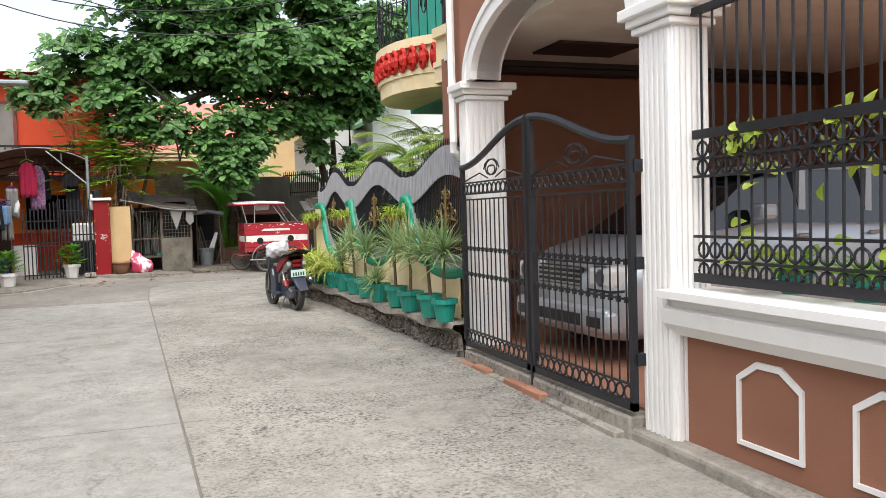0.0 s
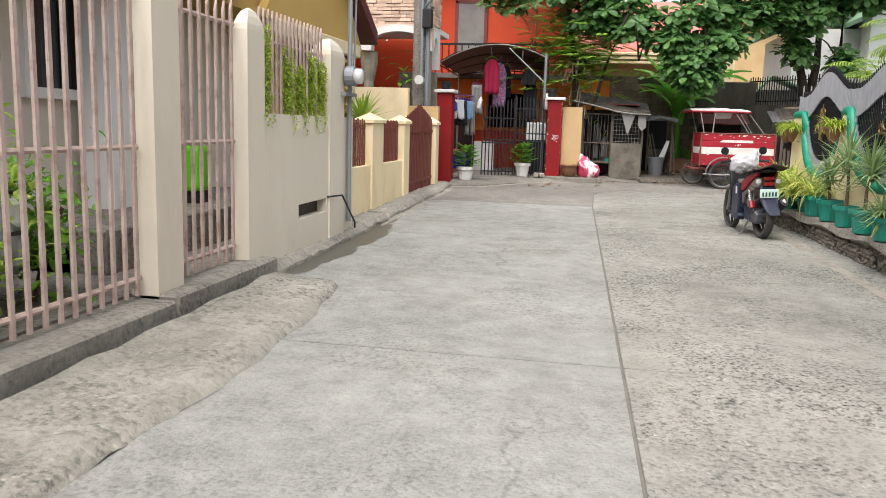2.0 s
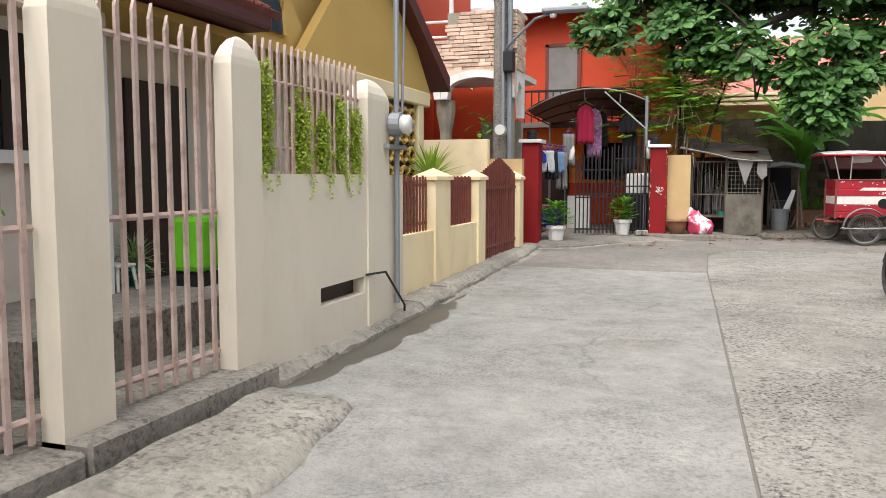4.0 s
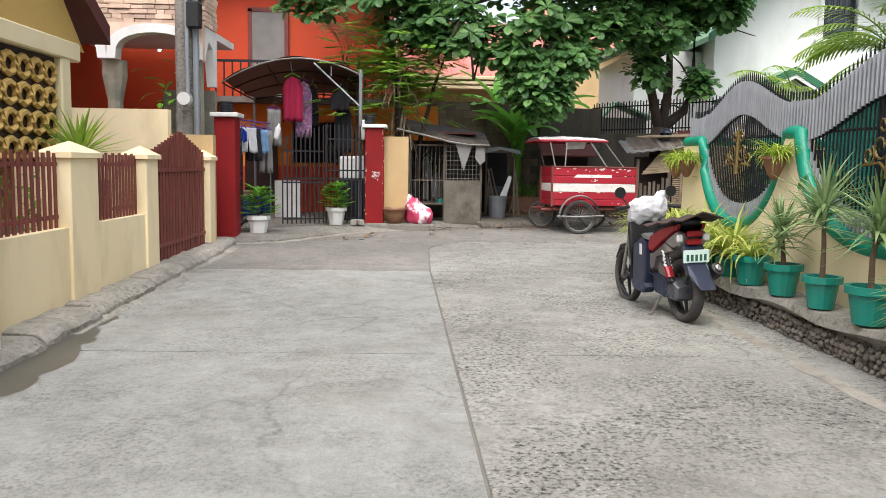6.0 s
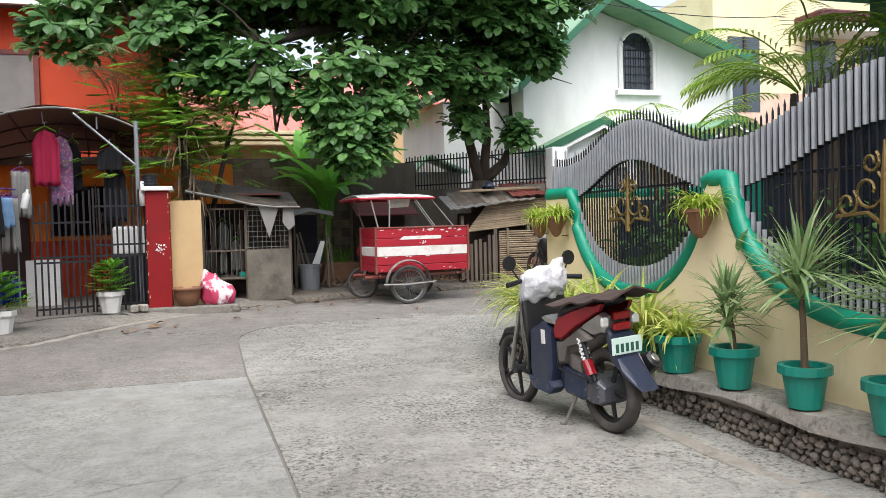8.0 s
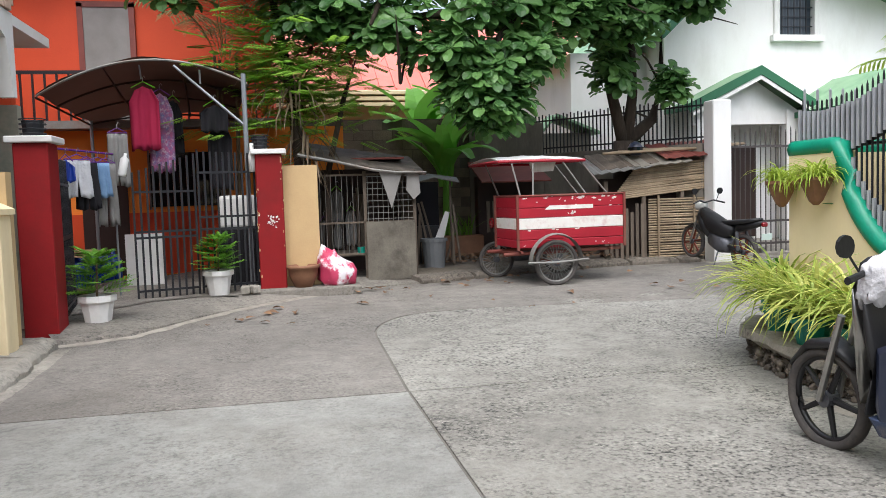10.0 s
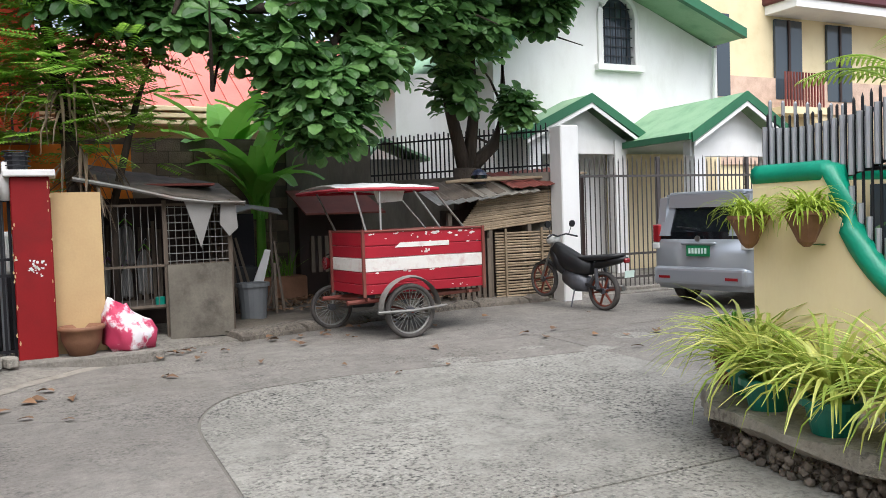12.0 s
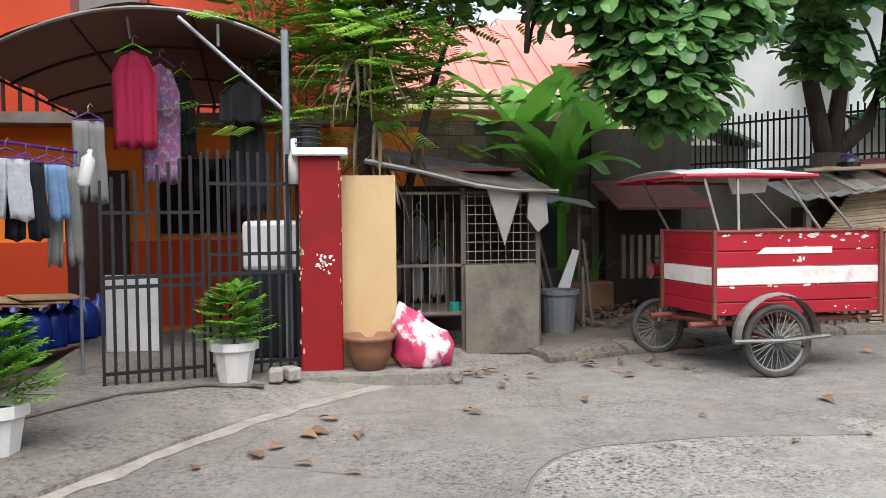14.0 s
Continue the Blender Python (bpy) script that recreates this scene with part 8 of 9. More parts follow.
# ---- vehicles ----
def wheel(parent, c, r, w, axis, spokes=0, rim=None, name="wheel", label="", disc=False):
    """A tyre with a rim, a hub and spokes, turning about its axis."""
    ax = Vector(axis).normalized()
    u = ax.orthogonal().normalized()
    v = ax.cross(u)
    c = Vector(c)
    bm = bmesh.new()
    prof = [(r - w * 0.62, -0.36), (r - w * 0.25, -0.5), (r - w * 0.05, -0.34), (r, 0), (r - w * 0.05, 0.34), (r - w * 0.25, 0.5), (r - w * 0.62, 0.36)]
    n = 28
    rings = [ring(bm, c + ax * (o * w), u, v, rr, n) for rr, o in prof]
    for A, B in zip(rings, rings[1:] + rings[:1]):
        for j in range(n):
            bm.faces.new((A[j], A[(j + 1) % n], B[(j + 1) % n], B[j]))
    bmesh.ops.recalc_face_normals(bm, faces=bm.faces)
    t = part(name, bm, RUBBER, parent, label, smooth=True)
    ri = r - w * 0.66
    bm = tb([c + u * (ri * math.cos(a)) + v * (ri * math.sin(a)) for a in [6.2832 * i / 28 for i in range(28)]], w * 0.22, 6, True)
    part("rim", bm, rim or CHROME, t, smooth=True)
    part("hub", tb([c - ax * w * 0.5, c + ax * w * 0.5], r * 0.16, 12), ENGINE, t)
    if disc:
        part("rim_disc", tb([c - ax * w * 0.1, c + ax * w * 0.3], ri, 20), rim or CHROME, t)
    for k in range(spokes):
        a = 6.2832 * k / spokes
        e = c + u * (ri * math.cos(a)) + v * (ri * math.sin(a))
        if spokes > 10:
            part("spoke", tb([c + ax * (w * 0.35 * (1 if k % 2 else -1)), e], 0.004, 4), rim or CHROME, t)
        else:
            off = ax * (w * 0.32) if disc else ax * 0
            part("spoke", tb([c + off, e + off * 0.8], [r * 0.075, r * 0.05], 6), rim or CHROME, t)
    return t


def loft(sections, cap=True):
    """Skin a row of closed sections of equal length."""
    bm = bmesh.new()
    rows = [[bm.verts.new(p) for p in s] for s in sections]
    n = len(rows[0])
    for A, B in zip(rows, rows[1:]):
        for i in range(n):
            bm.faces.new((A[i], A[(i + 1) % n], B[(i + 1) % n], B[i]))
    if cap:
        bm.faces.new(rows[0][::-1]), bm.faces.new(rows[-1])
    bmesh.ops.recalc_face_normals(bm, faces=bm.faces)
    return bm


def oval(x, z, hw, hh, n=12, p=2.6):
    """A soft-cornered section across the machine at x."""
    o = []
    for i in range(n):
        a = 2 * math.pi * i / n
        ca, sa = math.cos(a), math.sin(a)
        o.append((x, hw * math.copysign(abs(ca) ** (2 / p), ca), z + hh * math.copysign(abs(sa) ** (2 / p), sa)))
    return o


# scooter: x runs from the rear wheel (0) to the front wheel
def boxy(x, z, hw, hh):
    return oval(x, z, hw, hh, 16, 6.0)


def skin(name, outline, y, material, label, thick=0.03, bulge=0.02):
    """A moulded body panel on both flanks, its middle swollen outward."""
    for s in (-1, 1):
        bm = bmesh.new()
        cx = sum(p[0] for p in outline) / len(outline)
        cz = sum(p[1] for p in outline) / len(outline)
        r0 = [bm.verts.new((x, s * (y - thick), z)) for x, z in outline]
        r1 = [bm.verts.new((x, s * y, z)) for x, z in outline]
        r2 = [bm.verts.new((cx + (x - cx) * 0.86, s * (y + bulge), cz + (z - cz) * 0.86)) for x, z in outline]
        n_ = len(outline)
        for P, Q in ((r0, r1), (r1, r2)):
            for i in range(n_):
                bm.faces.new((P[i], P[(i + 1) % n_], Q[(i + 1) % n_], Q[i]))
        bm.faces.new(r2)
        bmesh.ops.recalc_face_normals(bm, faces=bm.faces)
        part(name, bm, material, sc, label)


sc = thing("scooter", pose(2.225, 13.4, gz(13.4), 0, 0.5, 101.5) @ pose(0, 0, 0, -2.5) @ Matrix.Diagonal((0.96, 1.04, 1.06, 1)), "dark navy scooter with red seat cowl and cloth over its dash", "scooter")
WB = 1.22
DUSTY = mat("dusty_grey_plastic", rgb("6a6460"), rgb("4c4744"), 0.7, scale=6, fine=50, bump=0.2, stain=rgb("8b8176"), stain_amt=0.6, stain_scale=5)
BLUEENG = mat("dirty_blue_engine_case", rgb("3c4760"), rgb("2b3346"), 0.5, metal=0.3, scale=9, fine=60, bump=0.4, stain=rgb("7c7469"), stain_amt=0.6, stain_scale=9)
wheel(sc, (0, 0, 0.285), 0.285, 0.11, (0, 1, 0), 5, BLACKPL, label="dusty rear tyre on black spokes")
wheel(sc, (WB, 0, 0.28), 0.28, 0.085, (0, 1, 0), 5, BLACKPL, label="dusty front tyre on black spokes")
part("under_body", loft([oval(-0.28, 0.74, 0.07, 0.06), oval(0.05, 0.66, 0.11, 0.1), oval(0.35, 0.58, 0.12, 0.14), oval(0.5, 0.5, 0.12, 0.16)]), DUSTY, sc, "dusty grey under-body", smooth=True)
skin("side_cowl", [(0.52, 0.66), (0.5, 0.6), (0.38, 0.6), (0.1, 0.72), (-0.24, 0.83), (-0.28, 0.88), (-0.1, 0.87), (0.2, 0.81), (0.45, 0.74)], 0.135, REDPL, "glossy red cowl under the seat")
skin("tail_panel", [(0.1, 0.7), (-0.12, 0.66), (-0.28, 0.69), (-0.33, 0.8), (-0.24, 0.82), (0.05, 0.73)], 0.115, CHROME, "silver tail panel")
skin("under_panel", [(0.5, 0.58), (0.46, 0.42), (0.36, 0.44), (0.3, 0.56), (0.1, 0.6), (-0.1, 0.64), (0.1, 0.7), (0.38, 0.59)], 0.12, DUSTY, "dusty grey side panel")
part("seat", loft([oval(-0.34, 0.9, 0.05, 0.02), oval(-0.2, 0.89, 0.12, 0.04), oval(0.1, 0.85, 0.14, 0.045), oval(0.42, 0.79, 0.12, 0.045), oval(0.54, 0.75, 0.08, 0.03)]), BLACKPL, sc, "black seat", smooth=True)
bm = bmesh.new()
rr = [[bm.verts.new((-0.56 + 1.06 * i / 8, -0.2 + 0.4 * j / 4, 0.985 - 0.1 * i / 8 - 0.05 * abs(j - 2) / 2 + 0.012 * math.sin(i * 2 + j))) for i in range(9)] for j in range(5)]
for A, B in zip(rr, rr[1:]):
    for i in range(8):
        bm.faces.new((A[i], A[i + 1], B[i + 1], B[i]))
part("seat_cover", slabbed(bm, 0.012), mat("dark_brown_board", rgb("4a3a33"), rgb("382b26"), 0.85), sc, "dark brown board laid over the seat")
for z in (0.69, 0.76):
    part("tail_lamp", bx(-0.36, -0.3, -0.07, 0.07, z + 0.01, z + 0.06, bev=0.012, seg=2), LAMPRED, sc, "red tail lamp")
part("plate", bx(-0.405, -0.392, -0.125, 0.125, 0.55, 0.66, bev=0.004), PLATE, sc, "pale number plate")
for k in range(5):
    part("plate_bar", bx(-0.409, -0.404, 0.085 - 0.042 * k - 0.012, 0.085 - 0.042 * k + 0.012, 0.565, 0.62), INK, sc)
part("rear_fender", loft([boxy(-0.26, 0.68, 0.1, 0.05), boxy(-0.33, 0.58, 0.11, 0.1), boxy(-0.4, 0.46, 0.1, 0.07), boxy(-0.44, 0.37, 0.075, 0.03)]), NAVY, sc, "dark navy rear mudguard", smooth=False)
part("leg_shield", loft([boxy(0.84, 0.34, 0.16, 0.05), boxy(0.86, 0.56, 0.19, 0.1), boxy(0.92, 0.76, 0.2, 0.13), boxy(0.97, 0.94, 0.15, 0.05)]), BLACKPL, sc, "black leg shield", smooth=True)
part("front_cover", loft([boxy(0.93, 0.42, 0.1, 0.1), boxy(1.0, 0.62, 0.17, 0.16), boxy(1.05, 0.82, 0.16, 0.12), boxy(1.03, 0.97, 0.1, 0.05)]), CHROME, sc, "silver front cover", smooth=True)
skin("side_panel", [(0.86, 0.64), (0.78, 0.36), (0.74, 0.27), (0.5, 0.27), (0.48, 0.4), (0.5, 0.66), (0.62, 0.72)], 0.165, NAVY, "dark navy floor side panel", 0.16, 0.012)
skin("floor_skirt", [(0.8, 0.3), (0.74, 0.22), (0.52, 0.2), (0.44, 0.26), (0.5, 0.3)], 0.17, BLUEENG, "scuffed lower skirt", 0.1, 0.008)
skin("trim", [(0.68, 0.74), (0.6, 0.71), (0.42, 0.7), (0.46, 0.73), (0.6, 0.76)], 0.15, CHROME, "silver trim strip", 0.1, 0.006)
part("front_fender", loft([oval(1.0, 0.5, 0.06, 0.03), oval(1.15, 0.59, 0.065, 0.03), oval(1.32, 0.56, 0.06, 0.03), oval(1.46, 0.44, 0.04, 0.02)]), BLACKPL, sc, smooth=True)
for s in (-1, 1):
    part("fork", tb([(WB, s * 0.07, 0.28), (1.05, s * 0.06, 0.75)], 0.02, 8), CHROME, sc)
    part("handlebar", tb([(0.97, 0, 0.98), (0.93, s * 0.15, 1.0), (0.86, s * 0.34, 0.98)], [0.02, 0.016, 0.02], 8), BLACKPL, sc)
    mir = part("mirror_stem", tb([(0.93, s * 0.2, 1.0), (0.95, s * 0.26, 1.1)], 0.007, 6), BLACKPL, sc)
    part("mirror", tb([(0.965, s * 0.27, 1.13), (0.94, s * 0.27, 1.13)], 0.055, 12), BLACKPL, mir, "round black mirror")
    part("indicator", bx(-0.33, -0.29, s * 0.13 - 0.03, s * 0.13 + 0.03, 0.73, 0.79, bev=0.01), LAMPCLEAR, sc)
    part("stand", tb([(0.3, s * 0.09, 0.2), (0.34, s * 0.17, 0.02), (0.38, s * 0.18, 0.015)], 0.014, 6), DUSTY, sc)
part("handle_cover", loft([oval(0.88, 0.97, 0.12, 0.05), oval(0.98, 1.0, 0.17, 0.07), oval(1.06, 0.97, 0.08, 0.04)]), BLACKPL, sc, smooth=True)
bm = bmesh.new()
bmesh.ops.create_icosphere(bm, subdivisions=4, radius=1)
for v in bm.verts:
    c = v.co.copy()
    k = 1 + 0.3 * noise.noise(c * 3) + 0.16 * noise.noise(c * 8) + 0.08 * noise.noise(c * 17)
    v.co = Vector((0.9 + c.x * 0.085 * k - 0.06 * min(0, c.z), max(-0.19, min(0.19, c.y * 0.26 * k)), 0.95 + max(-0.16, c.z * 0.13 * k) + (0.05 if c.y < -0.35 and c.z > 0.3 else 0)))
part("dash_cloth", bm, WHITECLOTH, sc, "crumpled white cloth over the dash", smooth=True)
part("engine", loft([boxy(0.12, 0.28, 0.09, 0.08), boxy(0.22, 0.29, 0.11, 0.1), boxy(0.4, 0.31, 0.11, 0.1), boxy(0.5, 0.36, 0.08, 0.08)]), BLUEENG, sc, "dirty blue-grey engine case")
part("gearbox", loft([boxy(-0.06, 0.27, 0.1, 0.05), boxy(-0.02, 0.28, 0.125, 0.09), boxy(0.1, 0.29, 0.125, 0.1), boxy(0.16, 0.29, 0.1, 0.08)]), ENGINE, sc, "dull grey gearbox cover")
for k in range(5):
    part("fin", bx(0.43 + 0.025 * k, 0.435 + 0.025 * k, -0.1, 0.1, 0.36, 0.48), ENGINE, sc)
for k in range(7):
    a = 0.9 * k
    part("bolt", tb([(0.05 + 0.07 * math.cos(a), 0.12, 0.285 + 0.07 * math.sin(a)), (0.05 + 0.07 * math.cos(a), 0.135, 0.285 + 0.07 * math.sin(a))], 0.01, 6), ENGINE, sc)
part("air_box", loft([boxy(0.18, 0.42, 0.1, 0.05), boxy(0.28, 0.45, 0.12, 0.06), boxy(0.38, 0.46, 0.09, 0.05)]), DUSTY, sc)
part("cable", tb([(0.5, 0.12, 0.55), (0.42, 0.15, 0.4), (0.25, 0.14, 0.38), (0.0, 0.14, 0.36)], 0.008, 5), BLACKPL, sc)
part("shock", tb([(0.0, 0.13, 0.4), (0.03, 0.13, 0.49)], 0.04, 10), REDPL, sc, "red rear shock reservoir")
part("shock", tb([(0.0, 0.12, 0.36), (0.1, 0.12, 0.64)], 0.018, 8), BLACKPL, sc)
part("spring", tb([(0.03 + 0.07 * i / 40, 0.12 + 0.038 * math.cos(i * 0.95), 0.46 + 0.17 * i / 40 + 0.01 * math.sin(i * 0.95)) for i in range(41)], 0.009, 5), WHITEPLASTIC, sc, "white shock spring")
part("exhaust", tb([(0.35, -0.14, 0.28), (0.1, -0.17, 0.34), (-0.3, -0.17, 0.46), (-0.46, -0.17, 0.5)], [0.02, 0.05, 0.06, 0.05], 12), BLACKPL, sc, "black exhaust")
part("exhaust_tip", tb([(-0.46, -0.17, 0.5), (-0.5, -0.17, 0.512)], 0.025, 10), CHROME, sc)
part("sticker", bx(0.58, 0.64, 0.178, 0.183, 0.56, 0.66), WHITEPLASTIC, sc, "small pale sticker")
# the upper body sits short between the wheels
for ob in list(sc.children_recursive):
    if ob.name.split(".")[0] in ("wheel", "rim", "hub", "spoke", "front_fender", "fork", "stand"):
        continue
    for v in ob.data.vertices:
        f = max(0.0, min(1.0, (v.co.z - 0.32) / 0.2))
        v.co.x += f * (0.07 - 0.22 * v.co.x + (0.1 * -v.co.x if v.co.x < 0 else 0))


def small_bike(m, label, group, body_mat, rim_mat):
    """An underbone motorcycle; x from the rear wheel to the front."""
    b = thing("motorcycle", m, label, "motorcycle", group)
    L = 1.26
    wheel(b, (0, 0, 0.29), 0.29, 0.09, (0, 1, 0), 6, rim_mat)
    wheel(b, (L, 0, 0.29), 0.29, 0.08, (0, 1, 0), 6, rim_mat)
    part("tank_body", loft([oval(0.25, 0.6, 0.09, 0.1), oval(0.5, 0.6, 0.13, 0.16), oval(0.78, 0.68, 0.15, 0.17), oval(1.0, 0.8, 0.11, 0.12)]), body_mat, b, smooth=True)
    part("seat", loft([oval(-0.3, 0.86, 0.06, 0.03), oval(-0.05, 0.8, 0.11, 0.045), oval(0.3, 0.74, 0.11, 0.045), oval(0.5, 0.73, 0.08, 0.03)]), BLACKPL, b, "black seat", smooth=True)
    part("tail", loft([oval(-0.38, 0.82, 0.05, 0.03), oval(-0.2, 0.76, 0.08, 0.05), oval(0.15, 0.66, 0.09, 0.07)]), body_mat, b, smooth=True)
    part("fairing", loft([oval(0.75, 0.5, 0.1, 0.12), oval(0.92, 0.62, 0.15, 0.15), oval(1.05, 0.75, 0.12, 0.1)]), body_mat, b, smooth=True)
    part("headlamp", loft([oval(1.02, 0.95, 0.08, 0.06), oval(1.14, 0.94, 0.1, 0.09), oval(1.2, 0.92, 0.07, 0.06)]), LAMPCLEAR, b, smooth=True)
    part("engine", loft([oval(0.3, 0.34, 0.11, 0.11), oval(0.52, 0.36, 0.15, 0.16), oval(0.78, 0.42, 0.1, 0.13)]), ENGINE, b, smooth=True)
    part("front_fender", loft([oval(1.0, 0.52, 0.05, 0.03), oval(1.24, 0.6, 0.055, 0.025), oval(1.45, 0.5, 0.04, 0.02)]), body_mat, b, smooth=True)
    part("frame", tb([(0, 0.06, 0.29), (0.35, 0.07, 0.36), (0.6, 0.06, 0.5), (1.02, 0, 0.85)], 0.025, 8), BLACKPL, b)
    part("exhaust", tb([(0.6, -0.12, 0.26), (0.2, -0.14, 0.28), (-0.25, -0.15, 0.36)], [0.02, 0.035, 0.05], 10), CHROME, b)
    for s in (-1, 1):
        part("fork", tb([(L, s * 0.07, 0.29), (1.05, s * 0.06, 0.9)], 0.018, 8), CHROME, b)
        part("handlebar", tb([(1.02, 0, 1.0), (0.98, s * 0.15, 1.04), (0.9, s * 0.33, 1.0)], 0.014, 8), BLACKPL, b)
        st = part("mirror_stem", tb([(0.97, s * 0.2, 1.03), (0.97, s * 0.26, 1.18)], 0.006, 6), BLACKPL, b)
        part("mirror", tb([(0.99, s * 0.27, 1.2), (0.96, s * 0.27, 1.2)], 0.055, 10), BLACKPL, st)
        part("shock", tb([(0.03, s * 0.11, 0.32), (0.1, s * 0.1, 0.62)], 0.028, 8), ENGINE, b)
    part("tail_lamp", bx(-0.42, -0.36, -0.05, 0.05, 0.76, 0.83, bev=0.015), LAMPRED, b)
    part("plate", bx(-0.46, -0.45, -0.1, 0.1, 0.56, 0.66), PLATE, b, "pale number plate")
    part("stand", tb([(0.5, 0.1, 0.25), (0.42, 0.24, 0.0)], 0.012, 6), ENGINE, b)
    return b


COPPER = mat("copper_rim", rgb("8a4a3a"), rgb("6e3a2e"), 0.4, metal=0.6)
small_bike(pose(6.25, 22.38, 0.03, 0, -6, 101), "black motorcycle with copper rims on its side stand", "parked motorcycles", BLACKPL, COPPER)

# tricycle: the cargo box is local x 0..1.57, y 0..1.0; the motorcycle stands on its far side
tri = thing("tricycle", pose(2.32, 21.88, 0.02, 0, 0, 4), "red and white cargo tricycle with a canvas roof, paint chipped", "tricycle")
LBX, WBX, Z0, Z1 = 1.7, 1.0, 0.56, 1.33
planks = [(Z0, 0.68, CARTRED), (0.685, 0.83, CARTRED), (0.835, 1.0, CARTWHITE), (1.005, 1.15, CARTRED), (1.155, Z1, CARTRED)]
ct = random.Random(4)
for z0, z1, m in planks:
    part("plank", bx(0, LBX, 0, 0.025, z0, z1 - 0.006, bev=0.005), m, tri)
    part("plank", bx(0, LBX, WBX - 0.025, WBX, z0, z1 - 0.006, bev=0.005), m, tri)
    part("plank", bx(-0.003, 0.022, 0.028, WBX - 0.028, z0, z1 - 0.006, bev=0.005), m, tri)
    part("plank", bx(LBX - 0.022, LBX + 0.003, 0.028, WBX - 0.028, z0, z1 - 0.006, bev=0.005), m, tri)
part("floor", bx(0.02, LBX - 0.02, 0.02, WBX - 0.02, Z0, Z0 + 0.02), DARKWOOD_SHADE, tri)
for x, y in ((-0.012, -0.012), (LBX + 0.012, -0.012), (-0.012, WBX + 0.012), (LBX + 0.012, WBX + 0.012)):
    bar("corner_iron", ub(RUSTSHEET), tri, (x, y, Z0 - 0.03), 0.035, 0.035, Z1 - Z0 + 0.05, world=False)
part("rim_iron", tb([(0, 0, Z1), (LBX, 0, Z1), (LBX, WBX, Z1), (0, WBX, Z1)], 0.018, 6, True), RUSTSHEET, tri)
part("letter_board", pr([(0.42, 1.12), (1.2, 1.12), (1.2, 1.18), (0.5, 1.18)], "y", -0.006, 0.0), CARTWHITE, tri, "worn white painted bar")
for k in range(70):
    x, z = ct.uniform(0.03, LBX - 0.05), ct.choice([Z1 - 0.02, Z1 - 0.03, 0.83, 1.16, 0.6, 1.24, 1.28])
    s = ct.uniform(0.004, 0.016)
    if ct.random() < 0.4:
        x = 0.95 + ct.gauss(0, 0.14)
        z = Z1 - 0.04 + ct.gauss(0, 0.03)
    chip("paint_chip", tri, CARTWHITE, x, 0.0, z + ct.uniform(-0.02, 0.02), s * ct.uniform(1, 3), s, 700 + k, False)
for k in range(9):
    s = ct.uniform(0.01, 0.024)
    chip("paint_chip", tri, CARTWHITE, 0.86 + ct.gauss(0, 0.03), 0.0, 1.06 + ct.gauss(0, 0.03), s, s, 800 + k, False)
wheel(tri, (0.52, -0.16, 0.34), 0.34, 0.09, (0, 1, 0), 32, GREYMETAL, label="dusty spoked sidecar wheel")
fd = loft([[(0.52 + rr * math.cos(a), yy, 0.36 + rr * math.sin(a)) for rr, yy in ((0.4, -0.24), (0.42, -0.16), (0.4, -0.08), (0.385, -0.16))] for a in [math.radians(d) for d in range(5, 186, 12)]])
part("mudguard", fd, GREYMETAL, tri, "curved grey metal mudguard")
part("axle", tb([(0.52, -0.24, 0.34), (0.52, 0.5, 0.34)], 0.02, 8), RUSTSHEET, tri)
part("chassis", tb([(0.05, -0.24, 0.36), (0.52, -0.25, 0.35), (1.0, -0.24, 0.38)], 0.018, 6), GREYMETAL, tri)
for y in (0.1, 0.9):
    part("chassis", tb([(-0.2, y, 0.47), (LBX, y, 0.5)], 0.028, 8), RUSTSHEET, tri)
for x in (0.05, 0.8, 1.5):
    part("chassis", tb([(x, 0.0, 0.5), (x, 1.4, 0.42)], 0.022, 8), RUSTSHEET, tri)
wheel(tri, (0.1, 1.35, 0.3), 0.3, 0.08, (0, 1, 0), 28, GREYMETAL)
wheel(tri, (1.22, 1.35, 0.3), 0.3, 0.08, (0, 1, 0), 28, GREYMETAL)
part("bike_body", loft([oval(0.1, 0.7, 0.08, 0.1), oval(0.4, 0.72, 0.12, 0.12), oval(0.75, 0.7, 0.1, 0.1), oval(1.3, 0.74, 0.1, 0.06)]), BLACKPL, tri, "black motorcycle body", smooth=True, m=Matrix.Translation((0, 1.35, 0)))
part("engine", loft([oval(0.4, 0.4, 0.12, 0.14), oval(0.7, 0.4, 0.13, 0.15)]), ENGINE, tri, smooth=True, m=Matrix.Translation((0, 1.35, 0)))
part("fork", tb([(0.1, 1.35, 0.3), (0.22, 1.35, 0.95)], 0.03, 8), CHROME, tri)
part("headlamp", tb([(0.02, 1.35, 0.9), (0.12, 1.35, 0.9)], [0.09, 0.06], 12), LAMPRED, tri)
part("handlebar", tb([(0.2, 1.0, 1.0), (0.18, 1.35, 1.05), (0.2, 1.7, 1.0)], 0.014, 6), BLACKPL, tri)
bm = bmesh.new()
rr = [[bm.verts.new((-0.24 + 1.36 * i / 12, 0.1 + 1.5 * j / 8, 1.86 + 0.1 * math.sin(math.pi * (0.08 + 0.84 * j / 8)) - 0.03 * abs(i / 6 - 1) + 0.008 * math.sin(i * 2.2 + j))) for i in range(13)] for j in range(9)]
for A, B in zip(rr, rr[1:]):
    for i in range(12):
        bm.faces.new((A[i], A[i + 1], B[i + 1], B[i]))
part("roof_canvas", slabbed(bm, 0.012), WHITEPLASTIC, tri, "faded white canvas roof with a red edge")
